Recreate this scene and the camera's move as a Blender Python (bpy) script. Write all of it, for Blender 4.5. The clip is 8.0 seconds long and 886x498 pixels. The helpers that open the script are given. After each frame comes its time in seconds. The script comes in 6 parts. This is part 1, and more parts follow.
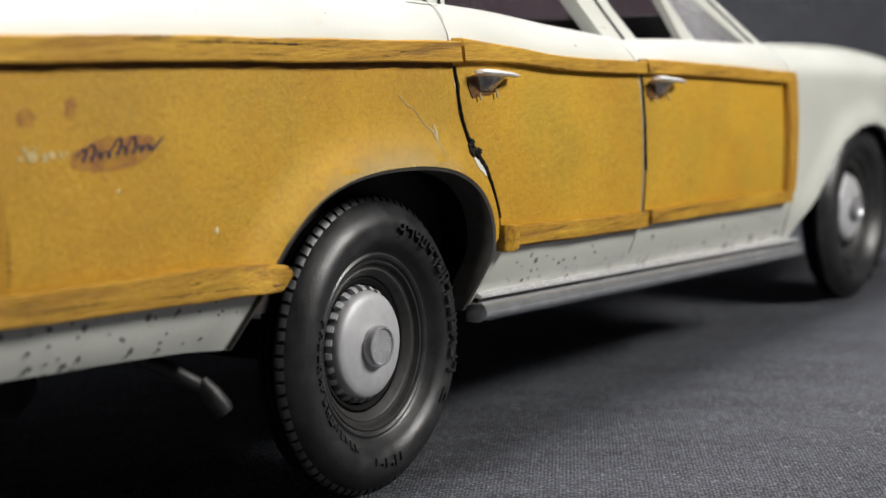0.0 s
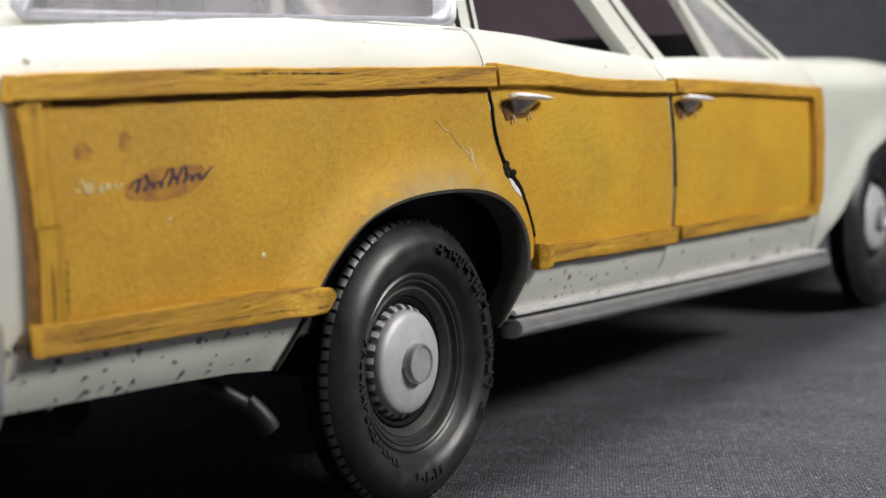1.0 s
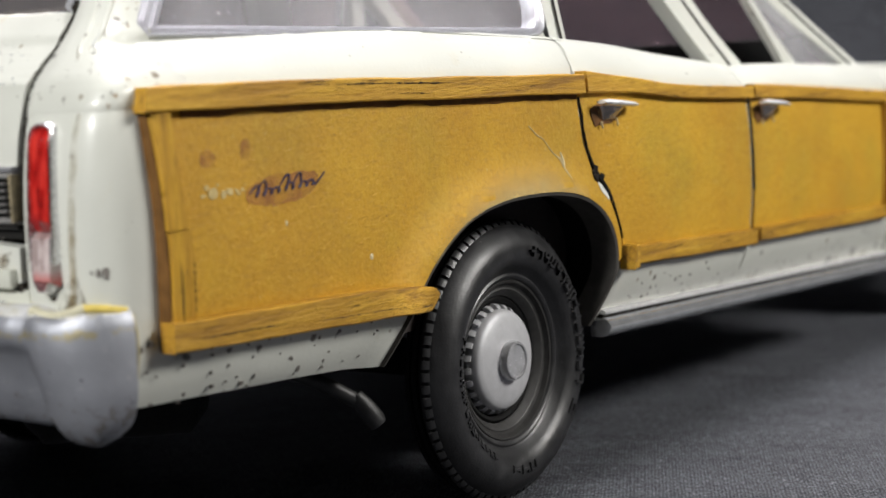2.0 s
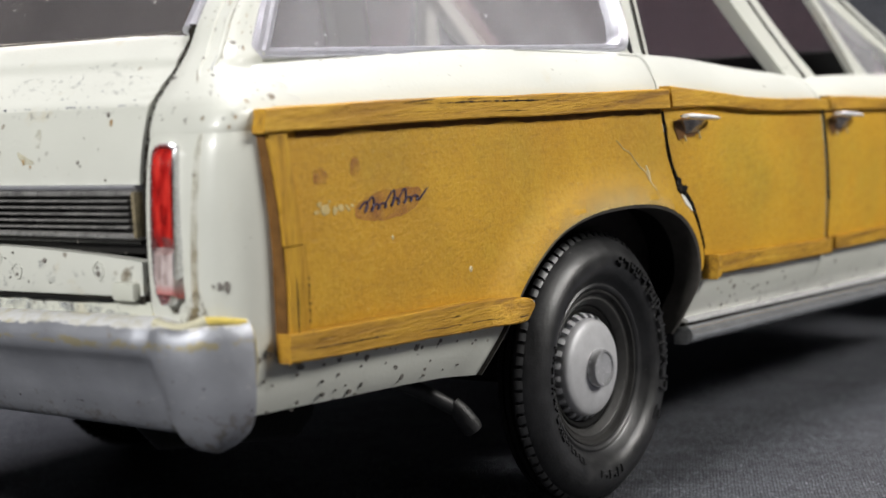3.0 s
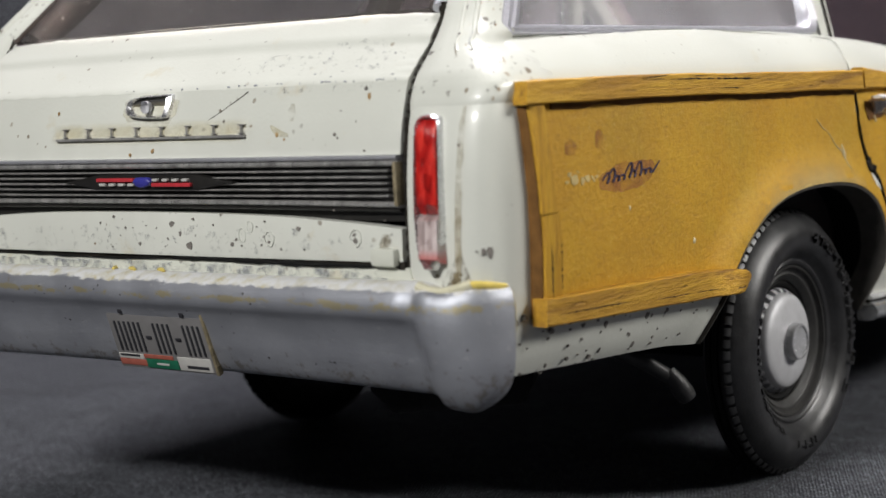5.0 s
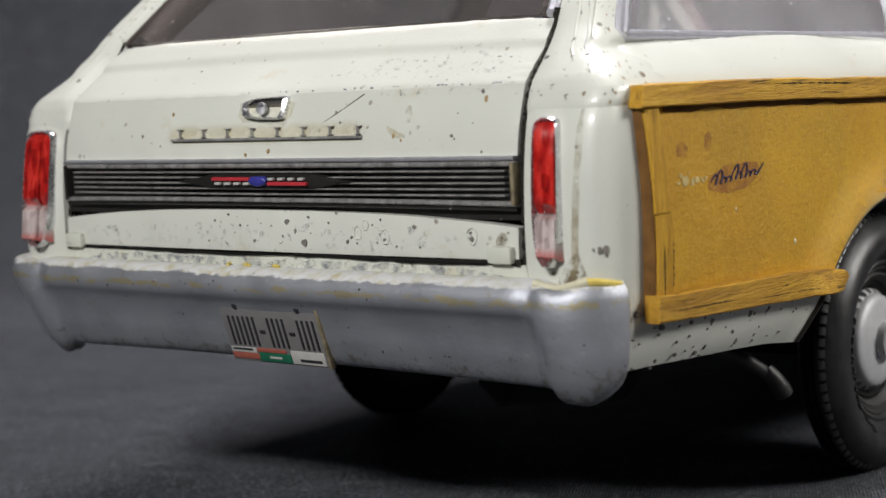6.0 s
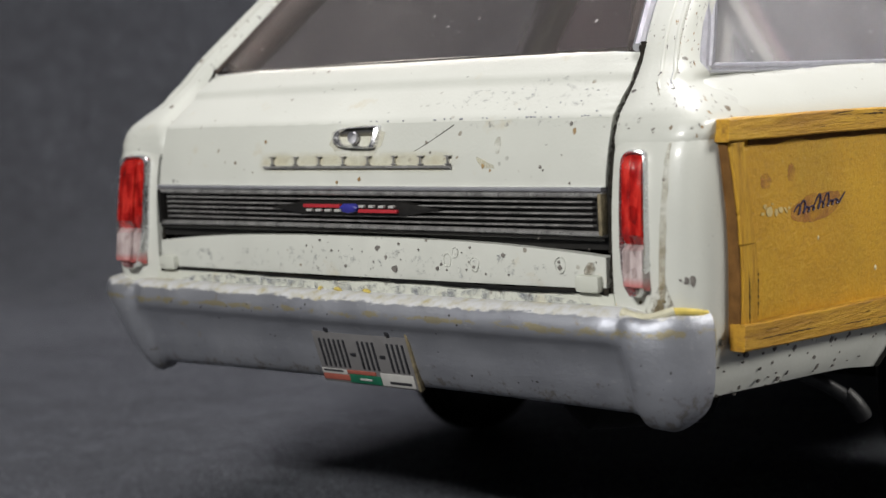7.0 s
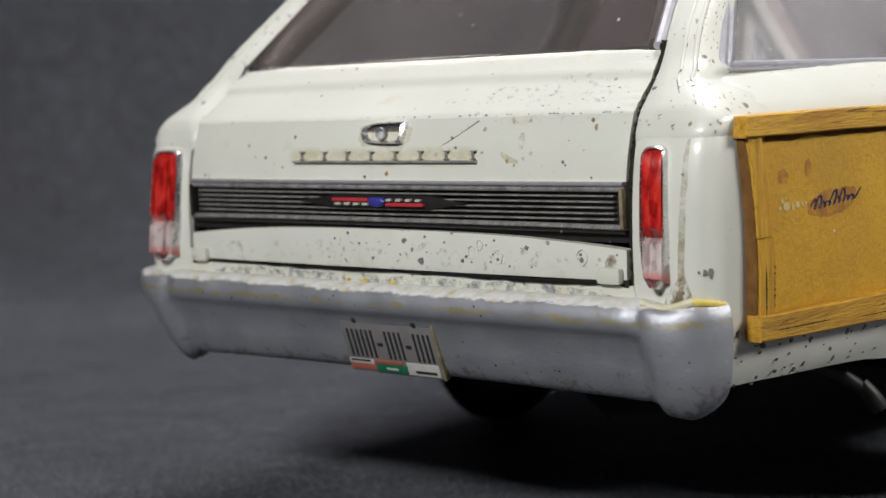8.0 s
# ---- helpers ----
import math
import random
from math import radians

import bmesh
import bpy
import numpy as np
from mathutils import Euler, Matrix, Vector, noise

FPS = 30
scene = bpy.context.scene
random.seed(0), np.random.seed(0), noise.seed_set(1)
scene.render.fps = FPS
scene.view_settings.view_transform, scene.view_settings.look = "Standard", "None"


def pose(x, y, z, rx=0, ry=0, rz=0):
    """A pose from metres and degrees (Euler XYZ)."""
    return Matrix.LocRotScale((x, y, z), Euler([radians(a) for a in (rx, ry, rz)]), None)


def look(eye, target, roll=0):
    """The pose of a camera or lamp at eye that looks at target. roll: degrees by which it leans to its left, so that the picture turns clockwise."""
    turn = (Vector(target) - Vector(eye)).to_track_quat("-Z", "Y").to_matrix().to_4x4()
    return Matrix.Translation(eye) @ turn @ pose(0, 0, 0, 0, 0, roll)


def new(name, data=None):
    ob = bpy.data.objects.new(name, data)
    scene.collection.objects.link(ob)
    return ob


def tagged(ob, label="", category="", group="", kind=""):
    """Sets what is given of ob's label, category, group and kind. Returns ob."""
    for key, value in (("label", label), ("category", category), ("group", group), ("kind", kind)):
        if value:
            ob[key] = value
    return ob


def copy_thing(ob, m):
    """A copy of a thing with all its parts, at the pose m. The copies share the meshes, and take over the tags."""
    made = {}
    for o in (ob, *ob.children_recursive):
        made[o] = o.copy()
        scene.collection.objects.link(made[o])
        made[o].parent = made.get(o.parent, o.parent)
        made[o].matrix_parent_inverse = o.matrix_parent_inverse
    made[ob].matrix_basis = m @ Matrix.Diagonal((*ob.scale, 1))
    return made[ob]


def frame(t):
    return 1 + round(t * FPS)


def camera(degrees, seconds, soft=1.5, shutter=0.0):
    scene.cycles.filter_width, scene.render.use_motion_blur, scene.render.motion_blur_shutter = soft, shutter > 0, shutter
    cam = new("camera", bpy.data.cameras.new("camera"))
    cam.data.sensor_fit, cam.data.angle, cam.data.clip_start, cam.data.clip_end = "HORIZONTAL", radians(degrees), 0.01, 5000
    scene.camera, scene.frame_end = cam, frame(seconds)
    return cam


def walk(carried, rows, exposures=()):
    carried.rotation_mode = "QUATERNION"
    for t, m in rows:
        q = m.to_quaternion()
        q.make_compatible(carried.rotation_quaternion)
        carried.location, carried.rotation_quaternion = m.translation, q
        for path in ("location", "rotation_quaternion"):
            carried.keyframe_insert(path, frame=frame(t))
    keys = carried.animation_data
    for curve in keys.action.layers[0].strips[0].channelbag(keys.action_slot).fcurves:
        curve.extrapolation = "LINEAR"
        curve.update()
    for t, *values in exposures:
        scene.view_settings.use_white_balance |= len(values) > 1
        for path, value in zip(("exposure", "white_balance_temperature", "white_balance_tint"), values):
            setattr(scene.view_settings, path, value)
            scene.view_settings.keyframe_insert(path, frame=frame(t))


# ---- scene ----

# All shapes are written in units of the car that the model copies; K turns them into the model's own size.
K = 0.04
cam = camera(29.1, 8.0, soft=1.5)
PATH = [
    (0, (-2.886, -2.946, 0.984), (-1.23, -1.853, 0.737), -1.8),
    (0.5, (-2.913, -2.97, 1.016), (-1.261, -1.87, 0.771), -2.0),
    (1, (-2.984, -2.978, 1.031), (-1.342, -1.861, 0.79), -2.4),
    (1.5, (-3.073, -2.988, 1.03), (-1.447, -1.846, 0.799), -2.9),
    (3, (-3.326, -2.961, 1.077), (-1.744, -1.757, 0.855), -3.4),
    (3.5, (-3.39, -2.883, 1.11), (-1.814, -1.672, 0.89), -3.5),
    (4, (-3.477, -2.87, 1.095), (-1.904, -1.654, 0.874), -3.4),
    (4.5, (-3.579, -2.801, 1.064), (-2.012, -1.577, 0.846), -3.4),
    (5, (-3.673, -2.718, 1.052), (-2.115, -1.483, 0.834), -3.3),
    (6.5, (-3.915, -2.657, 1.092), (-2.401, -1.367, 0.88), -3.1),
    (7, (-3.96, -2.67, 1.142), (-2.47, -1.353, 0.928), -3.2),
    (7.5, (-4.018, -2.712, 1.168), (-2.542, -1.38, 0.951), -3.1),
    (8, (-4.034, -2.734, 1.145), (-2.563, -1.395, 0.928), -3.1),
]
cam.data.dof.use_dof = True
cam.data.dof.focus_distance = 3.64 * K
cam.data.dof.aperture_fstop = 46.0
walk(cam, [(t, look(Vector(eye) * K, Vector(target) * K, roll)) for t, eye, target, roll in PATH],
     exposures=[(0.0, 0.17), (2.0, 0.15), (3.5, 0.09), (4.5, 0.06), (5.0, -0.03), (6.5, -0.10), (8.0, -0.08)])

# ---- light ----
world = bpy.data.worlds.new("world")
scene.world = world
world.use_nodes = True
world.node_tree.nodes["Background"].inputs[0].default_value = (0.62, 0.66, 0.75, 1)
world.node_tree.nodes["Background"].inputs[1].default_value = 0.11
scene.view_settings.exposure = 0.0


def area_lamp(name, eye, target, w, h, watts, color=(1, 1, 1)):
    data = bpy.data.lights.new(name, "AREA")
    data.shape, data.size, data.size_y, data.energy, data.color = "RECTANGLE", w * K, h * K, watts, color
    ob = new(name, data)
    ob.matrix_world = look(Vector(eye) * K, Vector(target) * K)
    return ob


area_lamp("lamp_overhead", (2.2, 0.8, 7.6), (1.2, 1.0, 0), 3.6, 1.9, 1.20, (1.0, 0.965, 1.0))
area_lamp("lamp_behind", (-6.2, -1.1, 4.2), (-0.8, 0.6, 0.4), 1.1, 0.8, 0.66, (1.0, 0.99, 0.965))
area_lamp("lamp_beside", (2.7, -7.0, 4.7), (1.0, -0.6, 0.5), 3.2, 1.8, 0.93, (1.0, 0.975, 0.93))


# ---- materials ----
def material(name):
    m = bpy.data.materials.new(name)
    m.use_nodes = True
    nt = m.node_tree
    return m, nt, nt.nodes["Principled BSDF"]


def node(nt, kind, **values):
    n = nt.nodes.new(kind)
    for key, value in values.items():
        n.inputs[key].default_value = value
    return n


def coords(nt, scale=(1, 1, 1)):
    """Object coordinates in units of the full-size car."""
    tc = nt.nodes.new("ShaderNodeTexCoord")
    mp = node(nt, "ShaderNodeMapping", Scale=tuple(s / K for s in scale))
    nt.links.new(tc.outputs["Object"], mp.inputs["Vector"])
    return mp.outputs["Vector"]


def noise_tex(nt, vec, scale, detail=4.0, rough=0.55):
    n = node(nt, "ShaderNodeTexNoise", Scale=scale, Detail=detail, Roughness=rough)
    nt.links.new(vec, n.inputs["Vector"])
    return n.outputs["Fac"]


def ramp(nt, fac, stops):
    r = nt.nodes.new("ShaderNodeValToRGB")
    els = r.color_ramp.elements
    while len(els) < len(stops):
        els.new(0.5)
    for e, (p, c) in zip(els, stops):
        e.position, e.color = p, (*c, 1) if len(c) == 3 else c
    nt.links.new(fac, r.inputs["Fac"])
    return r.outputs["Color"]


def grey(v):
    return (v, v, v)


def blend(nt, fac, a, b, how="MIX"):
    mx = nt.nodes.new("ShaderNodeMix")
    mx.data_type, mx.blend_type = "RGBA", how
    for value, slot in ((fac, 0), (a, 6), (b, 7)):
        if isinstance(value, bpy.types.NodeSocket):
            nt.links.new(value, mx.inputs[slot])
        elif slot == 0:
            mx.inputs[0].default_value = value
        else:
            mx.inputs[slot].default_value = (*value, 1)
    return mx.outputs[2]


def maths(nt, op, a, b=0.0):
    n = nt.nodes.new("ShaderNodeMath")
    n.operation = op
    for value, slot in ((a, 0), (b, 1)):
        if isinstance(value, bpy.types.NodeSocket):
            nt.links.new(value, n.inputs[slot])
        else:
            n.inputs[slot].default_value = value
    return n.outputs[0]


def bump(nt, bsdf, height, strength, distance):
    b = node(nt, "ShaderNodeBump", Strength=strength, Distance=distance * K)
    nt.links.new(height, b.inputs["Height"])
    nt.links.new(b.outputs["Normal"], bsdf.inputs["Normal"])


def spots(nt, vec, scale, size, keep, jag=0.35):
    """Uneven round chips: 1 inside a chip, 0 outside; keep: how much of the surface may carry chips (0 to 1)."""
    wob = node(nt, "ShaderNodeTexNoise", Scale=scale * 2.2, Detail=3.0)
    nt.links.new(vec, wob.inputs["Vector"])
    shifted = node(nt, "ShaderNodeVectorMath")
    shifted.operation = "MULTIPLY_ADD"
    nt.links.new(wob.outputs["Color"], shifted.inputs[0])
    shifted.inputs[1].default_value = (jag / scale,) * 3
    nt.links.new(vec, shifted.inputs[2])
    v = node(nt, "ShaderNodeTexVoronoi", Scale=scale)
    nt.links.new(shifted.outputs[0], v.inputs["Vector"])
    sep = nt.nodes.new("ShaderNodeSeparateColor")
    nt.links.new(v.outputs["Color"], sep.inputs[0])
    rad = maths(nt, "MULTIPLY", maths(nt, "POWER", sep.outputs[0], 2.5), size)
    inside = maths(nt, "LESS_THAN", v.outputs["Distance"], rad)
    some = maths(nt, "LESS_THAN", sep.outputs[1], keep)
    return maths(nt, "MULTIPLY", inside, some)


def paint(name, base, chips=0.35, dirt=0.5, low=0.0, chip_size=0.17):
    """Old cream enamel: slight mottling, ochre stains, dark chips. low: more chips below this height."""
    m, nt, b = material(name)
    vec = coords(nt)
    soft = noise_tex(nt, vec, 3.0, 5)
    col = ramp(nt, soft, [(0.3, tuple(c * 0.9 for c in base)), (0.7, base)])
    stain = ramp(nt, noise_tex(nt, vec, 9.0, 6, 0.65), [(0.62, grey(0)), (0.8, grey(dirt))])
    col = blend(nt, stain, col, (0.45, 0.33, 0.13))
    if chips > 0.3:
        rub = maths(nt, "MULTIPLY", ramp(nt, noise_tex(nt, vec, 5.0, 3), [(0.55, grey(0)), (0.66, grey(1))]), ramp(nt, noise_tex(nt, vec, 40.0, 6, 0.75), [(0.52, grey(0)), (0.66, grey(0.40))]))
        col = blend(nt, rub, col, (0.30, 0.31, 0.34))
    patch = ramp(nt, noise_tex(nt, vec, 4.0, 3), [(0.42, grey(0)), (0.6, grey(1))])
    c1 = spots(nt, vec, 34.0, chip_size, chips * 0.5)
    c2 = maths(nt, "MULTIPLY", spots(nt, vec, 60.0, 0.33, min(1, chips * 1.4)), patch)
    chip = maths(nt, "MAXIMUM", c1, c2)
    if low:
        sep = nt.nodes.new("ShaderNodeSeparateXYZ")
        nt.links.new(vec, sep.inputs[0])
        mr = node(nt, "ShaderNodeMapRange")
        nt.links.new(sep.outputs[2], mr.inputs["Value"])
        for key, value in (("From Min", low + 0.16), ("From Max", low), ("To Min", 0.0), ("To Max", 1.0)):
            mr.inputs[key].default_value = value
        scuff = ramp(nt, noise_tex(nt, vec, 22.0, 7, 0.7), [(0.55, grey(0)), (0.6, grey(1))])
        edge = maths(nt, "MULTIPLY", maths(nt, "POWER", mr.outputs[0], 5.0), scuff)
        more = maths(nt, "MULTIPLY", spots(nt, vec, 36.0, 0.34, 0.52), maths(nt, "GREATER_THAN", mr.outputs[0], 0.25))
        chip = maths(nt, "MAXIMUM", chip, maths(nt, "MAXIMUM", more, edge))
    worn = ramp(nt, noise_tex(nt, vec, 31.0, 5, 0.7), [(0.36, grey(0.35)), (0.54, grey(1))])
    tone = ramp(nt, noise_tex(nt, vec, 7.0, 3), [(0.42, (0.11, 0.10, 0.095)), (0.62, (0.22, 0.17, 0.11))])
    col = blend(nt, maths(nt, "MULTIPLY", chip, worn), col, tone)
    nt.links.new(col, b.inputs["Base Color"])
    fine = noise_tex(nt, vec, 130.0, 3)
    rough = ramp(nt, noise_tex(nt, vec, 12.0, 4), [(0.3, grey(0.30)), (0.7, grey(0.46))])
    nt.links.new(rough, b.inputs["Roughness"])
    b.inputs["Coat Weight"].default_value = 0.22
    b.inputs["Coat Roughness"].default_value = 0.12
    bump(nt, b, maths(nt, "SUBTRACT", maths(nt, "MULTIPLY", fine, 0.25), chip), 0.35, 0.006)
    return m


def plain(name, base, rough=0.5, metal=0.0, vary=0.25, scale=18.0, relief=0.15, dist=0.004, spec=0.5, aniso=1.0, rvary=0.08):
    m, nt, b = material(name)
    vec = coords(nt, (1, 1, aniso))
    n1 = noise_tex(nt, vec, scale, 6, 0.6)
    n2 = noise_tex(nt, vec, scale * 7, 3)
    col = ramp(nt, n1, [(0.3, tuple(c * (1 - vary) for c in base)), (0.7, tuple(min(1, c * (1 + vary * 0.6)) for c in base))])
    nt.links.new(col, b.inputs["Base Color"])
    nt.links.new(ramp(nt, n2, [(0.3, grey(max(0.02, rough - rvary))), (0.7, grey(min(1, rough + rvary)))]), b.inputs["Roughness"])
    b.inputs["Metallic"].default_value = metal
    b.inputs["Specular IOR Level"].default_value = spec
    bump(nt, b, blend(nt, 0.5, n1, n2), relief, dist)
    return m


def stick_wood(name, along):
    """Yellow-stained basswood strip with dark grain along one axis."""
    m, nt, b = material(name)
    s = [9.0, 9.0, 9.0]
    s[along] = 0.5
    vec = coords(nt, tuple(s))
    g1 = noise_tex(nt, vec, 6.0, 7, 0.65)
    g2 = noise_tex(nt, vec, 17.0, 5, 0.6)
    g3 = noise_tex(nt, vec, 38.0, 4, 0.6)
    s[along] = 1.6
    long = noise_tex(nt, coords(nt, tuple(s)), 3.4, 4, 0.6)
    blotch = noise_tex(nt, coords(nt), 5.0, 4)
    col = ramp(nt, g1, [(0.34, (0.24, 0.115, 0.010)), (0.46, (0.49, 0.258, 0.014)), (0.70, (0.66, 0.385, 0.028))])
    col = blend(nt, ramp(nt, blotch, [(0.40, grey(0)), (0.68, grey(0.7))]), col, (0.40, 0.195, 0.012))
    col = blend(nt, ramp(nt, g3, [(0.34, grey(0.55)), (0.50, grey(0))]), col, (0.22, 0.105, 0.012))
    crack = maths(nt, "MULTIPLY", ramp(nt, g2, [(0.35, grey(1)), (0.38, grey(0))]), ramp(nt, long, [(0.50, grey(0)), (0.62, grey(1))]))
    col = blend(nt, maths(nt, "MULTIPLY", crack, 0.9), col, (0.05, 0.025, 0.008))
    nt.links.new(col, b.inputs["Base Color"])
    nt.links.new(ramp(nt, g3, [(0.35, grey(0.75)), (0.6, grey(0.5))]), b.inputs["Roughness"])
    height = maths(nt, "SUBTRACT", maths(nt, "ADD", maths(nt, "MULTIPLY", g1, 0.7), maths(nt, "MULTIPLY", g3, 0.5)), crack)
    bump(nt, b, height, 0.9, 0.006)
    return m


def kraft_board():
    """Grainy kraft board, stained ochre: pale and dark fibres, a bumpy varnish."""
    m, nt, b = material("tan_cardboard")
    vec = coords(nt)
    big = noise_tex(nt, vec, 2.2, 4)
    grain = noise_tex(nt, vec, 88.0, 5, 0.7)
    fine = noise_tex(nt, vec, 150.0, 3, 0.6)
    fibre = noise_tex(nt, coords(nt, (0.35, 1, 1.6)), 85.0, 4, 0.6)
    col = ramp(nt, big, [(0.3, (0.53, 0.286, 0.022)), (0.7, (0.64, 0.372, 0.030))])
    green = ramp(nt, noise_tex(nt, vec, 3.3, 3), [(0.46, grey(0)), (0.68, grey(0.7))])
    col = blend(nt, green, col, (0.48, 0.335, 0.036))
    rusty = ramp(nt, noise_tex(nt, vec, 1.7, 4, 0.6), [(0.48, grey(0)), (0.68, grey(0.45))])
    col = blend(nt, rusty, col, (0.46, 0.205, 0.018))
    col = blend(nt, ramp(nt, grain, [(0.34, grey(0.28)), (0.50, grey(0))]), col, (0.27, 0.135, 0.020))
    col = blend(nt, ramp(nt, grain, [(0.54, grey(0)), (0.68, grey(0.38))]), col, (0.66, 0.43, 0.075))
    col = blend(nt, ramp(nt, fibre, [(0.33, grey(0.26)), (0.47, grey(0))]), col, (0.30, 0.15, 0.025))
    pale = spots(nt, vec, 46.0, 0.14, 0.4)
    col = blend(nt, maths(nt, "MULTIPLY", pale, 0.55), col, (0.68, 0.50, 0.2))
    fleck = spots(nt, vec, 64.0, 0.17, 0.4)
    col = blend(nt, maths(nt, "MULTIPLY", fleck, 0.55), col, (0.20, 0.09, 0.016))
    nt.links.new(col, b.inputs["Base Color"])
    nt.links.new(ramp(nt, fine, [(0.35, grey(0.62)), (0.62, grey(0.40))]), b.inputs["Roughness"])
    b.inputs["Specular IOR Level"].default_value = 0.32
    bump(nt, b, maths(nt, "ADD", maths(nt, "ADD", grain, maths(nt, "MULTIPLY", fine, 0.35)), maths(nt, "MULTIPLY", pale, 0.6)), 0.55, 0.006)
    return m


def cloth():
    m, nt, b = material("charcoal_cloth")
    vec = coords(nt)
    turn = node(nt, "ShaderNodeMapping", Rotation=(0, 0, radians(-29)))
    nt.links.new(vec, turn.inputs["Vector"])
    rib = node(nt, "ShaderNodeTexWave", Scale=38.0, Distortion=3.2, Detail=3.0)
    rib.inputs["Detail Scale"].default_value = 2.2
    rib.bands_direction = "Y"
    nt.links.new(turn.outputs[0], rib.inputs["Vector"])
    big = noise_tex(nt, vec, 1.1, 5, 0.6)
    fuzz = noise_tex(nt, vec, 95.0, 5, 0.8)
    knots = node(nt, "ShaderNodeTexVoronoi", Scale=1.0)
    stretch = node(nt, "ShaderNodeMapping", Scale=(96.0, 121.0, 110.0))
    nt.links.new(turn.outputs[0], stretch.inputs["Vector"])
    nt.links.new(stretch.outputs[0], knots.inputs["Vector"])
    knot = ramp(nt, knots.outputs["Distance"], [(0.10, grey(1)), (0.48, grey(0.25)), (0.75, grey(0))])
    line = maths(nt, "ADD", maths(nt, "MULTIPLY", rib.outputs["Fac"], 0.42), 0.38)
    thread = maths(nt, "MULTIPLY", maths(nt, "MULTIPLY", line, maths(nt, "ADD", maths(nt, "MULTIPLY", knot, 1.1), 0.25)), maths(nt, "ADD", fuzz, 0.25))
    col = ramp(nt, thread, [(0.03, (0.0065, 0.007, 0.008)), (0.28, (0.041, 0.0435, 0.050)), (0.66, (0.190, 0.202, 0.226))])
    col = blend(nt, ramp(nt, big, [(0.40, grey(0)), (0.62, grey(0.75))]), blend(nt, 0.4, col, (0.022, 0.023, 0.026)), col)
    glint = ramp(nt, noise_tex(nt, vec, 70.0, 2, 0.5), [(0.66, grey(0)), (0.72, grey(0.85))])
    col = blend(nt, glint, col, (0.26, 0.26, 0.29))
    lint = spots(nt, vec, 16.0, 0.07, 0.4)
    col = blend(nt, lint, col, (0.32, 0.32, 0.33))
    nt.links.new(col, b.inputs["Base Color"])
    nt.links.new(ramp(nt, fuzz, [(0.4, grey(0.8)), (0.65, grey(0.48))]), b.inputs["Roughness"])
    b.inputs["Specular IOR Level"].default_value = 0.15
    b.inputs["Sheen Weight"].default_value = 0.18
    b.inputs["Sheen Roughness"].default_value = 0.35
    b.inputs["Sheen Tint"].default_value = (0.85, 0.88, 1.0, 1)
    slow = noise_tex(nt, vec, 1.6, 3)
    height = maths(nt, "ADD", maths(nt, "ADD", maths(nt, "MULTIPLY", line, 0.9), maths(nt, "MULTIPLY", knot, 0.4)), maths(nt, "MULTIPLY", slow, 9.0))
    bump(nt, b, height, 0.6, 0.012)
    return m


def clear_plastic(name, haze, tint=(0.9, 0.9, 0.92), film_color=(0.72, 0.72, 0.74)):
    """Clear styrene pane with a film of dust; on the side glass it also paints a reflection."""
    m, nt, b = material(name)
    vec = coords(nt)
    b.inputs["Transmission Weight"].default_value = 1.0
    b.inputs["Base Color"].default_value = (*tint, 1)
    b.inputs["Roughness"].default_value = 0.03
    b.inputs["IOR"].default_value = 1.12
    dust = node(nt, "ShaderNodeBsdfDiffuse")
    dust.inputs["Color"].default_value = (*film_color, 1)
    film = ramp(nt, noise_tex(nt, vec, 3.0, 5), [(0.3, grey(haze * 0.55)), (0.75, grey(haze * 1.3))])
    speck = maths(nt, "MULTIPLY", spots(nt, vec, 34.0, 0.13, 0.8), 0.5)
    mx = nt.nodes.new("ShaderNodeMixShader")
    nt.links.new(maths(nt, "MAXIMUM", film, speck), mx.inputs[0])
    nt.links.new(b.outputs[0], mx.inputs[1])
    nt.links.new(dust.outputs[0], mx.inputs[2])
    nt.links.new(mx.outputs[0], nt.nodes["Material Output"].inputs["Surface"])
    return m


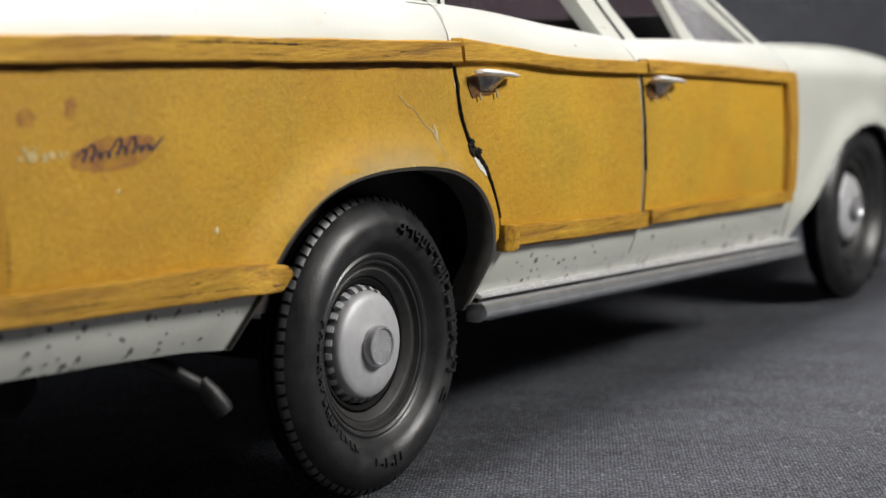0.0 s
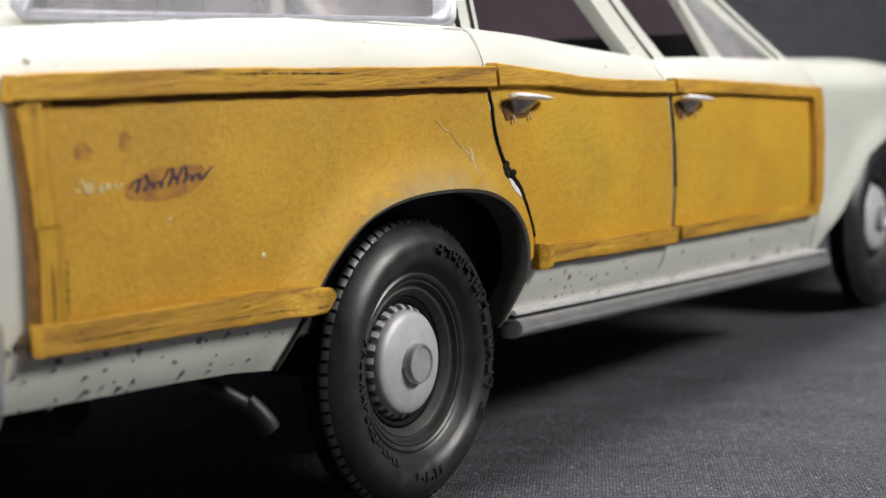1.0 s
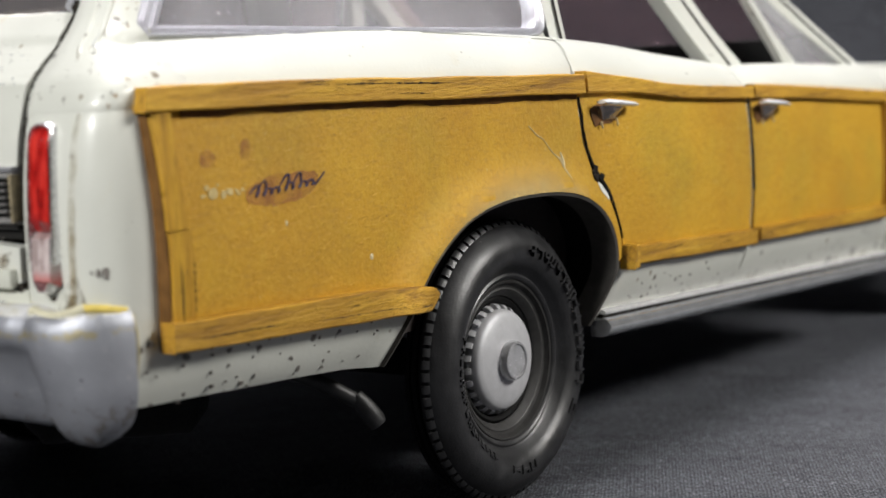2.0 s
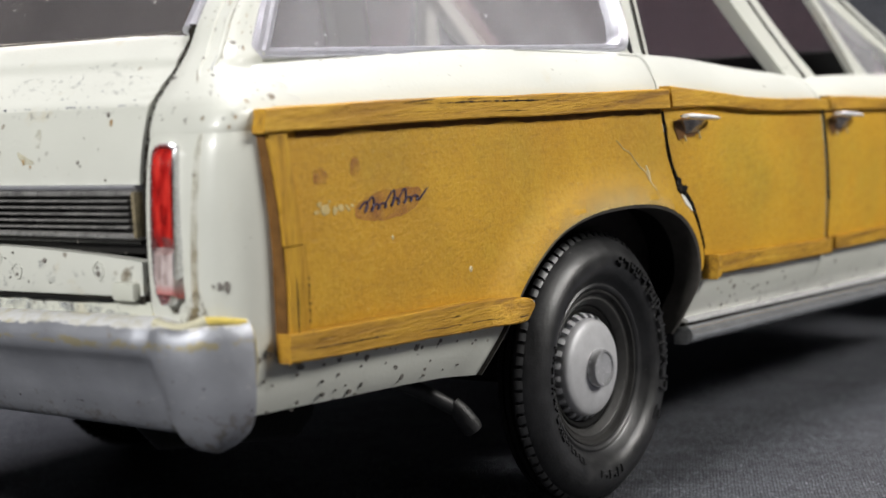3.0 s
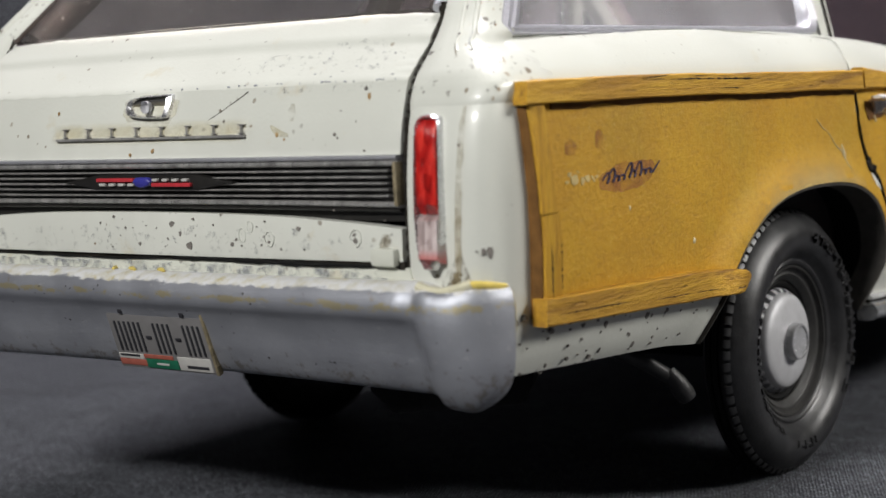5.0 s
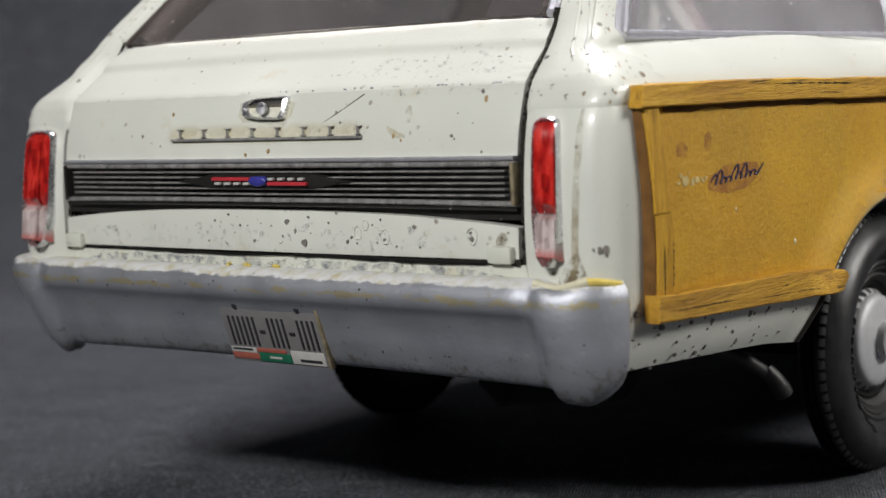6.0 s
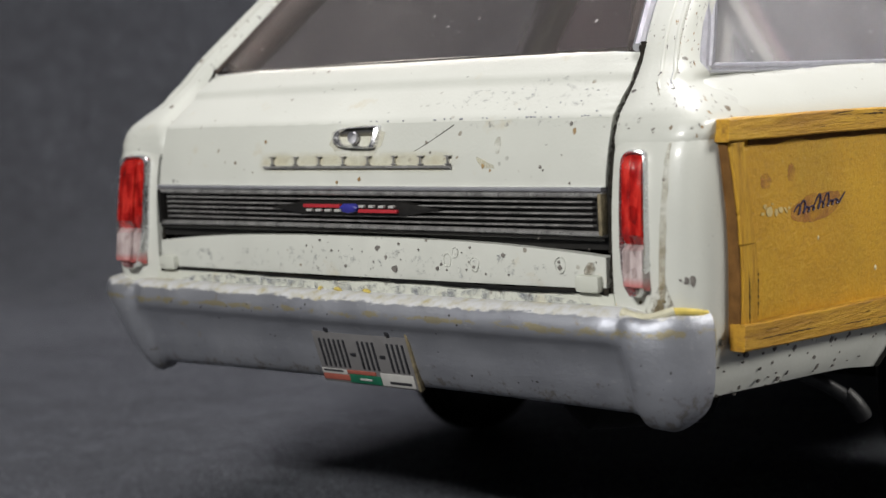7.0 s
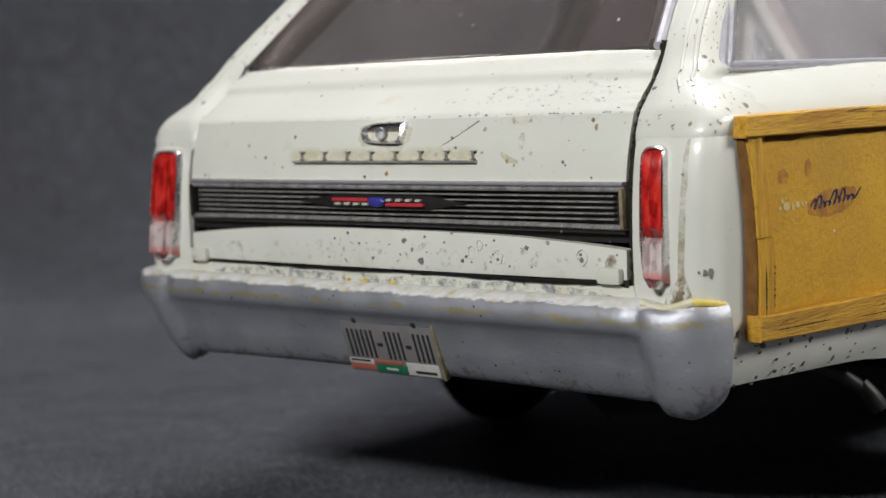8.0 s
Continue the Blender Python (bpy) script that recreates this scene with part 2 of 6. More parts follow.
def bumper_metal():
    """Dull silver-grey paint over plastic, worn through to ochre here and there, its top painted lighter."""
    m, nt, b = material("dull_silver_paint")
    vec = coords(nt)
    col = ramp(nt, noise_tex(nt, vec, 5.0, 6), [(0.3, (0.32, 0.33, 0.37)), (0.7, (0.42, 0.43, 0.47))])
    col = blend(nt, spots(nt, vec, 55.0, 0.17, 0.6), col, (0.10, 0.095, 0.09))
    pale = ramp(nt, noise_tex(nt, coords(nt, (1, 0.35, 1)), 60.0, 5, 0.75), [(0.60, grey(0)), (0.70, grey(0.5))])
    col = blend(nt, pale, col, (0.55, 0.55, 0.56))
    worn = ramp(nt, noise_tex(nt, vec, 16.0, 6, 0.7), [(0.64, grey(0)), (0.72, grey(0.7))])
    col = blend(nt, worn, col, (0.34, 0.28, 0.17))
    sep = nt.nodes.new("ShaderNodeSeparateXYZ")
    nt.links.new(vec, sep.inputs[0])
    mr = node(nt, "ShaderNodeMapRange")
    nt.links.new(sep.outputs[2], mr.inputs["Value"])
    for key, value in (("From Min", 0.622), ("From Max", 0.645), ("To Min", -0.15), ("To Max", 0.34)):
        mr.inputs[key].default_value = value
    # paler top: real scuffs, plus light from above put into the colour
    lit_rub = ramp(nt, maths(nt, "ADD", noise_tex(nt, coords(nt, (1, 0.5, 1)), 26.0, 7, 0.72), mr.outputs[0]), [(0.58, grey(0)), (0.66, grey(0.85))])
    tone = ramp(nt, noise_tex(nt, vec, 34.0, 4), [(0.42, (0.70, 0.70, 0.70)), (0.60, (0.60, 0.58, 0.50)), (0.70, (0.50, 0.43, 0.22))])
    col = blend(nt, lit_rub, col, tone)
    edge = node(nt, "ShaderNodeMapRange")
    nt.links.new(maths(nt, "ABSOLUTE", maths(nt, "SUBTRACT", sep.outputs[2], 0.606)), edge.inputs["Value"])
    for key, value in (("From Min", 0.002), ("From Max", 0.020), ("To Min", 0.22), ("To Max", -0.06)):
        edge.inputs[key].default_value = value
    streak = ramp(nt, maths(nt, "ADD", noise_tex(nt, coords(nt, (1, 0.4, 1)), 34.0, 6, 0.7), edge.outputs[0]), [(0.66, grey(0)), (0.74, grey(0.8))])
    col = blend(nt, streak, col, (0.42, 0.36, 0.20))
    low_edge = node(nt, "ShaderNodeMapRange")
    nt.links.new(sep.outputs[2], low_edge.inputs["Value"])
    for key, value in (("From Min", 0.40), ("From Max", 0.53), ("To Min", 0.17), ("To Max", -0.07)):
        low_edge.inputs[key].default_value = value
    scraped = ramp(nt, maths(nt, "ADD", noise_tex(nt, vec, 38.0, 6, 0.7), low_edge.outputs[0]), [(0.60, grey(0)), (0.70, grey(0.7))])
    col = blend(nt, scraped, col, (0.20, 0.18, 0.15))
    nt.links.new(col, b.inputs["Base Color"])
    nt.links.new(maths(nt, "MULTIPLY", maths(nt, "SUBTRACT", 1.0, lit_rub), 0.72), b.inputs["Metallic"])
    nt.links.new(ramp(nt, noise_tex(nt, vec, 14.0, 4), [(0.3, grey(0.42)), (0.7, grey(0.54))]), b.inputs["Roughness"])
    bump(nt, b, noise_tex(nt, vec, 60.0, 6, 0.75), 0.3, 0.005)
    return m


def smudge(name, color, scale, lo, hi, most=0.8, rough=0.5, band=None, ring=None):
    """A broken, half-transparent film: a stain, and with ring the painted arch highlight."""
    m, nt, b = material(name)
    vec = coords(nt)
    n = noise_tex(nt, vec, scale, 6, 0.7)
    alpha = ramp(nt, n, [(lo, grey(0)), (hi, grey(most))])
    if band:
        sep = nt.nodes.new("ShaderNodeSeparateXYZ")
        nt.links.new(vec, sep.inputs[0])
        for out, (mid, full, none) in zip((1, 2), band):
            mr = node(nt, "ShaderNodeMapRange")
            mr.interpolation_type = "SMOOTHSTEP"
            nt.links.new(maths(nt, "ABSOLUTE", maths(nt, "SUBTRACT", sep.outputs[out], mid)), mr.inputs["Value"])
            for key, value in (("From Min", full), ("From Max", none), ("To Min", 1.0), ("To Max", 0.0)):
                mr.inputs[key].default_value = value
            alpha = maths(nt, "MULTIPLY", alpha, mr.outputs[0])
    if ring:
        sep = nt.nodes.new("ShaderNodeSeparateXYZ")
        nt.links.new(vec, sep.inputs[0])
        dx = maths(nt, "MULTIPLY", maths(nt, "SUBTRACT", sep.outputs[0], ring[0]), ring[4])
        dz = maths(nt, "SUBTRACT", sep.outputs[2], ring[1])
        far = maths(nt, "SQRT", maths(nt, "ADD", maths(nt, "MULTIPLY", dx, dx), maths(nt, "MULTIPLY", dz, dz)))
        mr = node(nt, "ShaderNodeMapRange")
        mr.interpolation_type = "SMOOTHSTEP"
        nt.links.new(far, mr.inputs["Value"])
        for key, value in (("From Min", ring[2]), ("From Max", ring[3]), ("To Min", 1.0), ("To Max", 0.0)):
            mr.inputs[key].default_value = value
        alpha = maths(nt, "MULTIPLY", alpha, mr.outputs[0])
    nt.links.new(alpha, b.inputs["Alpha"])
    nt.links.new(ramp(nt, noise_tex(nt, vec, scale * 3, 4), [(0.3, tuple(c * 0.7 for c in color)), (0.7, color)]), b.inputs["Base Color"])
    b.inputs["Roughness"].default_value = rough
    return m


def rubber():
    """Black tyre rubber: satin, with dust in the pores and a few pale specks."""
    m, nt, b = material("black_rubber")
    vec = coords(nt)
    n1 = noise_tex(nt, vec, 26.0, 6, 0.65)
    n2 = noise_tex(nt, vec, 150.0, 3)
    col = ramp(nt, n1, [(0.34, (0.015, 0.015, 0.016)), (0.70, (0.030, 0.030, 0.032))])
    dust = ramp(nt, noise_tex(nt, vec, 9.0, 5, 0.7), [(0.56, grey(0)), (0.76, grey(0.4))])
    col = blend(nt, dust, col, (0.075, 0.072, 0.068))
    col = blend(nt, maths(nt, "MULTIPLY", spots(nt, vec, 52.0, 0.12, 0.35), 0.6), col, (0.20, 0.19, 0.17))
    nt.links.new(col, b.inputs["Base Color"])
    nt.links.new(ramp(nt, n1, [(0.35, grey(0.32)), (0.65, grey(0.46))]), b.inputs["Roughness"])
    b.inputs["Specular IOR Level"].default_value = 0.55
    bump(nt, b, maths(nt, "ADD", n1, maths(nt, "MULTIPLY", n2, 0.6)), 0.22, 0.004)
    return m


CREAM = (0.60, 0.608, 0.555)
M_SIDE = paint("cream_enamel", CREAM, 0.05, 0.2)
M_QUARTER = paint("cream_enamel_chipped_below", CREAM, 0.2, 0.3)
M_DOOR = paint("cream_enamel_specked", CREAM, 0.05, 0.2, low=0.35)
M_REAR = paint("chipped_cream_enamel", CREAM, 0.14, 0.5)
M_SCUFF = paint("scuffed_cream_enamel", (0.58, 0.59, 0.52), 0.5, 0.5)
M_PILLAR = paint("speckled_cream_enamel", CREAM, 0.8, 0.8, chip_size=0.30)
M_BOARD = kraft_board()
M_STICK_X = stick_wood("yellow_stick_wood", 0)
M_STICK_Z = stick_wood("yellow_stick_wood_upright", 2)
M_CLOTH = cloth()
M_BUMPER = bumper_metal()
M_RUBBER = rubber()
M_ARCH = plain("grey_brown_arch_flange", (0.055, 0.050, 0.044), 0.6, 0, 0.35, 30, 0.3, 0.004)
M_GRIME = plain("grimy_tan", (0.20, 0.165, 0.10), 0.6, 0, 0.5, 60, 0.4, 0.004)
M_TRIM = plain("dark_brown_trim", (0.05, 0.035, 0.028), 0.5, 0, 0.3, 20, 0.2, 0.003)
M_RIM = plain("dark_steel_rim", (0.035, 0.034, 0.033), 0.5, 0.0, 0.4, 30, 0.3, 0.004, spec=0.3)
M_RIMRING = plain("grey_rim_ring", (0.045, 0.044, 0.043), 0.5, 0.0, 0.4, 25, 0.3, 0.004, spec=0.35)
M_CAP = plain("satin_silver_cap", (0.52, 0.52, 0.54), 0.55, 0.3, 0.12, 25, 0.12, 0.003)
M_BOSS = plain("polished_silver_boss", (0.62, 0.62, 0.64), 0.2, 0.55, 0.2, 40, 0.3, 0.004)
M_CHROME = plain("scratched_chrome", (0.72, 0.72, 0.74), 0.24, 0.9, 0.12, 30, 0.08, 0.003)
M_HANDLE = plain("worn_bright_plating", (0.86, 0.86, 0.86), 0.2, 0.3, 0.15, 40, 0.15, 0.003)
M_SCOOP = plain("tarnished_bright_plating", (0.55, 0.50, 0.47), 0.16, 0.75, 0.7, 26, 0.5, 0.005)
M_FOIL = plain("bare_metal_foil", (0.52, 0.52, 0.57), 0.36, 0.7, 0.12, 40, 0.5, 0.004)
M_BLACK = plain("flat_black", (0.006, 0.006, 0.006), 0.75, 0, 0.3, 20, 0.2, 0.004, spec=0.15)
M_SEAM = plain("dark_seam_dirt", (0.02, 0.017, 0.013), 0.85, 0, 0.4, 40, 0.4, 0.004, spec=0.2)
M_GRILLE = plain("smoked_grille_black", (0.016, 0.015, 0.014), 0.4, 0.1, 0.4, 30, 0.2, 0.003)
M_RIB = plain("worn_grille_silver", (0.46, 0.45, 0.44), 0.32, 0.6, 0.5, 34, 0.3, 0.003)
M_PIPE = plain("grimy_grey_pipe", (0.024, 0.024, 0.025), 0.45, 0.3, 0.5, 30, 0.4, 0.005)
M_INSIDE = plain("dark_brown_interior", (0.03, 0.022, 0.02), 0.7, 0, 0.3, 14, 0.3, 0.006)
M_WALL = plain("dim_room_wall", (0.20, 0.20, 0.21), 0.9, 0, 0.1, 0.4, 0.1, 0.02)
M_TABLE = plain("dark_table_wood", (0.10, 0.06, 0.035), 0.5, 0, 0.3, 1.5, 0.2, 0.01)
M_OCHRE = plain("ochre_primer", (0.64, 0.50, 0.12), 0.5, 0, 0.25, 50, 0.3, 0.004)
M_LIP = plain("faint_yellow_lip", (0.60, 0.57, 0.42), 0.3, 0, 0.12, 30, 0.15, 0.003)
M_CHIP = plain("chip_to_dark_primer", (0.17, 0.155, 0.14), 0.7, 0, 0.5, 60, 0.3, 0.004)
M_RUST = plain("rusty_chip", (0.34, 0.22, 0.10), 0.7, 0, 0.5, 60, 0.3, 0.004)
M_SLATE = plain("blue_grey_scuff_chip", (0.27, 0.28, 0.32), 0.6, 0, 0.5, 60, 0.3, 0.004)
M_STAIN = smudge("yellow_glue_stain", (0.68, 0.60, 0.36), 9.0, 0.25, 0.75, 0.24, 0.35)
M_NAMESTAIN = smudge("yellow_lettering_stain", (0.70, 0.61, 0.34), 8.0, 0.30, 0.75, 0.34, 0.35, ((0.0, 0.24, 0.32), (0.938, 0.006, 0.028)))
M_ARCHLIGHT = smudge("pale_arch_highlight", (0.78, 0.59, 0.24), 9.0, 0.05, 0.62, 0.60, 0.62, None, (-0.03, 0.33, 0.365, 0.462, 0.94))
M_SCUFFED = smudge("pale_blue_scuff", (0.30, 0.32, 0.36), 40.0, 0.48, 0.68, 0.47)
M_BROWNSMUDGE = smudge("brown_smudge", (0.22, 0.16, 0.085), 30.0, 0.46, 0.66, 0.6)
M_TANSMUDGE = smudge("tan_smudge", (0.42, 0.33, 0.17), 18.0, 0.40, 0.72, 0.40)
M_GREYSMUDGE = smudge("blue_grey_scuff", (0.22, 0.23, 0.27), 52.0, 0.57, 0.76, 0.36)
M_STRIPSHADE = plain("dark_brown_strip_shade", (0.15, 0.072, 0.020), 0.7, 0, 0.4, 30, 0.3, 0.004, spec=0.15)
# one sill metal in two tones: lit for the bead, shaded for the band
M_SILL = plain("lit_sill_metal", (0.82, 0.82, 0.84), 0.24, 0.5, 0.12, 30, 0.12, 0.003, rvary=0.05)
M_SILLBAND = plain("shaded_sill_metal", (0.72, 0.73, 0.75), 0.19, 0.74, 0.2, 30, 0.15, 0.003, rvary=0.05)
M_TAN = plain("yellowed_glue", (0.55, 0.50, 0.33), 0.5, 0, 0.25, 45, 0.3, 0.004)
M_PALEGLUE = plain("dried_pale_glue", (0.66, 0.56, 0.34), 0.4, 0, 0.2, 60, 0.3, 0.004)
M_WHITECHIP = plain("bare_white_plastic", (0.72, 0.72, 0.68), 0.5, 0, 0.1, 40, 0.2, 0.004)
M_RED = plain("emblem_red", (0.42, 0.03, 0.04), 0.4, 0, 0.2, 60, 0.1, 0.003)
M_BLUE = plain("emblem_blue", (0.035, 0.035, 0.25), 0.4, 0, 0.2, 60, 0.1, 0.003)
M_WHITE = plain("print_white", (0.42, 0.41, 0.39), 0.45, 0, 0.1, 50, 0.1, 0.003)
M_GREEN = plain("print_green", (0.01, 0.11, 0.06), 0.45, 0, 0.2, 50, 0.1, 0.003)
M_PRINTRED = plain("print_orange_red", (0.30, 0.085, 0.06), 0.45, 0, 0.2, 50, 0.1, 0.003)
M_INK = plain("print_ink", (0.02, 0.02, 0.024), 0.5, 0, 0.3, 50, 0.1, 0.003)
M_SCRIPT = plain("dark_blue_script_ink", (0.045, 0.04, 0.085), 0.45, 0.2, 0.4, 60, 0.2, 0.003)
M_HALO = smudge("reddish_decal_film", (0.50, 0.19, 0.085), 22.0, 0.34, 0.72, 0.42)
M_TRACE = plain("faint_pale_glue", (0.60, 0.46, 0.20), 0.45, 0, 0.2, 60, 0.3, 0.004)
M_BROWNGLUE = plain("brown_glue", (0.16, 0.075, 0.025), 0.4, 0, 0.5, 60, 0.3, 0.004)
M_PLATE = plain("licence_plate_print", (0.155, 0.15, 0.15), 0.4, 0, 0.1, 30, 0.1, 0.003)
M_GLASS = clear_plastic("dusty_clear_plastic", 0.035, (0.74, 0.68, 0.65), (0.70, 0.66, 0.64))
# paler film: dust, with a blurred reflection put into its haze
M_SIDEGLASS = clear_plastic("hazy_clear_plastic", 0.13)
M_TINT = clear_plastic("mauve_tinted_plastic", 0.12, (0.66, 0.54, 0.57), (0.75, 0.60, 0.63))


def lens_material(name, dark, mid, light, foot=None, relief=0.5):
    """Moulded lens plastic: vertical streaks and small bright facets in the colour. foot: a reflection painted at the
    lens's lower end.
    """
    m, nt, b = material(name)
    vec = coords(nt)
    n = noise_tex(nt, coords(nt, (1.0, 2.0, 0.45)), 30.0, 4, 0.6)
    facet = node(nt, "ShaderNodeTexVoronoi", Scale=1.0)
    cells = node(nt, "ShaderNodeMapping", Scale=(40.0, 62.0, 34.0))
    nt.links.new(vec, cells.inputs["Vector"])
    nt.links.new(cells.outputs[0], facet.inputs["Vector"])
    sep = nt.nodes.new("ShaderNodeSeparateColor")
    nt.links.new(facet.outputs["Color"], sep.inputs[0])
    mix = maths(nt, "ADD", maths(nt, "MULTIPLY", n, 0.84), maths(nt, "MULTIPLY", sep.outputs[0], 0.16))
    col = ramp(nt, mix, [(0.30, dark), (0.50, mid), (0.72, light)])
    if foot:
        xyz = nt.nodes.new("ShaderNodeSeparateXYZ")
        nt.links.new(vec, xyz.inputs[0])
        mr = node(nt, "ShaderNodeMapRange")
        nt.links.new(xyz.outputs[2], mr.inputs["Value"])
        for key, value in (("From Min", 0.712), ("From Max", 0.690), ("To Min", 0.0), ("To Max", 0.8)):
            mr.inputs[key].default_value = value
        col = blend(nt, mr.outputs[0], col, foot)
    nt.links.new(col, b.inputs["Base Color"])
    b.inputs["Roughness"].default_value = 0.13
    b.inputs["Subsurface Weight"].default_value = 0.25
    b.inputs["Subsurface Radius"].default_value = (0.02 * K,) * 3
    b.inputs["Coat Weight"].default_value = 0.8
    bump(nt, b, mix, relief, 0.014)
    return m


M_LENS = lens_material("red_lamp_lens", (0.10, 0.004, 0.004), (0.40, 0.012, 0.010), (0.72, 0.05, 0.035), None, 0.7)
M_CLEARLENS = lens_material("pinkish_clear_lens", (0.22, 0.17, 0.165), (0.46, 0.37, 0.36), (0.66, 0.58, 0.57), (0.55, 0.07, 0.06), 0.4)


# ---- mesh helpers ----
def part(name, bm, mat, parent=None, label="", smooth=True, angle=40, matrix=None):
    """One mesh object, scaled from car units to the model's size."""
    bmesh.ops.scale(bm, vec=(K, K, K), verts=bm.verts)
    bmesh.ops.recalc_face_normals(bm, faces=bm.faces)
    me = bpy.data.meshes.new(name)
    bm.to_mesh(me)
    bm.free()
    me.materials.append(mat)
    if smooth:
        me.polygons.foreach_set("use_smooth", [True] * len(me.polygons))
        me.set_sharp_from_angle(angle=radians(angle))
    ob = new(name, me)
    ob.parent = parent
    if matrix is not None:
        ob.matrix_basis = matrix
    if label:
        ob["label"] = label
    return ob


def again(ob, parent, matrix=None, label=""):
    """Another object on the same mesh."""
    o = new(ob.name.split(".")[0], ob.data)
    o.parent = parent
    if matrix is not None:
        o.matrix_basis = matrix
    if label:
        o["label"] = label
    return o


def curve_through(xs, ys):
    """A smooth function through points, with no overshoot."""
    xs, ys = np.array(xs, float), np.array(ys, float)
    h = np.diff(xs)
    d = np.diff(ys) / h
    m = np.zeros(len(xs))
    m[0], m[-1] = d[0], d[-1]
    for i in range(1, len(xs) - 1):
        if d[i - 1] * d[i] > 0:
            w1, w2 = 2 * h[i] + h[i - 1], h[i] + 2 * h[i - 1]
            m[i] = (w1 + w2) / (w1 / d[i - 1] + w2 / d[i])

    def at(x):
        x = min(max(x, xs[0]), xs[-1])
        i = min(int(np.searchsorted(xs, x, side="right")) - 1, len(xs) - 2)
        i = max(i, 0)
        s = (x - xs[i]) / h[i]
        return float(ys[i] * (1 + 2 * s) * (1 - s) ** 2 + m[i] * h[i] * s * (1 - s) ** 2 + ys[i + 1] * s * s * (3 - 2 * s) + m[i + 1] * h[i] * s * s * (s - 1))

    return at


def rounded(points, step, closed=False, passes=1):
    """A polyline cut into short steps, its corners softened a little."""
    pts = [Vector(p) for p in points]
    for _ in range(passes):
        out = []
        n = len(pts)
        for i in range(n if closed else n - 1):
            a, b = pts[i], pts[(i + 1) % n]
            out += [a * 0.75 + b * 0.25, a * 0.25 + b * 0.75]
        pts = out if closed else [pts[0], *out, pts[-1]]
    out = []
    n = len(pts)
    for i in range(n if closed else n - 1):
        a, b = pts[i], pts[(i + 1) % n]
        k = max(1, math.ceil((b - a).length / step))
        out += [a.lerp(b, j / k) for j in range(k)]
    return out if closed else [*out, pts[-1]]


def inside(poly, x, y):
    px, py = poly[:, 0], poly[:, 1]
    qx, qy = np.roll(px, -1), np.roll(py, -1)
    with np.errstate(divide="ignore", invalid="ignore"):
        cross = (py > y) != (qy > y)
        return bool(np.sum(cross & (x < (qx - px) * (y - py) / (qy - py) + px)) % 2)


def panel(bm, outline, place, step, thick, lip=0.005, holes=()):
    """A bent sheet with real thickness. outline and holes: loops in the sheet's own two coordinates; place(u, v, depth): where it lies."""
    from mathutils.geometry import delaunay_2d_cdt
    loops = [rounded(o, step, True, 0) for o in (outline, *holes)]
    polys = [np.array([(p[0], p[1]) for p in loop]) for loop in loops]
    verts, faces = [], []
    for poly in polys:
        faces.append(list(range(len(verts), len(verts) + len(poly))))
        verts += [Vector((float(a), float(b))) for a, b in poly]
    edges = [(f[i], f[(i + 1) % len(f)]) for f in faces for i in range(len(f))]
    rim = np.concatenate(polys)
    lo, hi = polys[0].min(0), polys[0].max(0)
    for row, v in enumerate(np.arange(lo[1] + step * 0.5, hi[1], step)):
        for u in np.arange(lo[0] + step * (0.5 if row % 2 else 1.0), hi[0], step):
            if inside(polys[0], u, v) and not any(inside(p, u, v) for p in polys[1:]) and np.min(np.hypot(*(rim - (u, v)).T)) > step * 0.55:
                verts.append(Vector((float(u), float(v))))
    vs, es, fs, *_ = delaunay_2d_cdt(verts, edges, [], 0, 1e-6)
    tris = []
    for f in fs:
        c = sum((vs[i] for i in f), Vector((0, 0))) / len(f)
        if inside(polys[0], c[0], c[1]) and not any(inside(p, c[0], c[1]) for p in polys[1:]):
            tris.append(f)
    count = {}
    for f in tris:
        for i in range(len(f)):
            key = tuple(sorted((f[i], f[(i + 1) % len(f)])))
            count[key] = count.get(key, 0) + 1
    border = {i for key, n in count.items() if n == 1 for i in key}
    used = {i for f in tris for i in f}
    front = {i: bm.verts.new(place(vs[i][0], vs[i][1], lip if i in border else 0.0)) for i in used}
    back = {i: bm.verts.new(place(vs[i][0], vs[i][1], thick)) for i in used}
    for f in tris:
        bm.faces.new([front[i] for i in f])
        bm.faces.new([back[i] for i in reversed(f)])
    for (a, b), n in count.items():
        if n == 1:
            bm.faces.new([front[a], front[b], back[b], back[a]])


def sweep(bm, rings, closed_ring=True, caps=True):
    """Skins a row of rings of equal length."""
    made = [[bm.verts.new(p) for p in ring] for ring in rings]
    n = len(made[0])
    for a, b in zip(made, made[1:]):
        for i in range(n if closed_ring else n - 1):
            bm.faces.new([a[i], a[(i + 1) % n], b[(i + 1) % n], b[i]])
    if caps and closed_ring:
        bm.faces.new(list(reversed(made[0])))
        bm.faces.new(made[-1])
    return made


def tube(bm, points, radius, seg=12):
    pts = [Vector(p) for p in points]
    rings = []
    for i, p in enumerate(pts):
        d = (pts[min(i + 1, len(pts) - 1)] - pts[max(i - 1, 0)]).normalized()
        a = d.cross(Vector((0.13, 0.31, 0.94))).normalized()
        b = d.cross(a)
        r = radius[i] if isinstance(radius, (list, tuple)) else radius
        rings.append([p + (a * math.cos(t) + b * math.sin(t)) * r for t in (math.tau * k / seg for k in range(seg))])
    sweep(bm, rings)


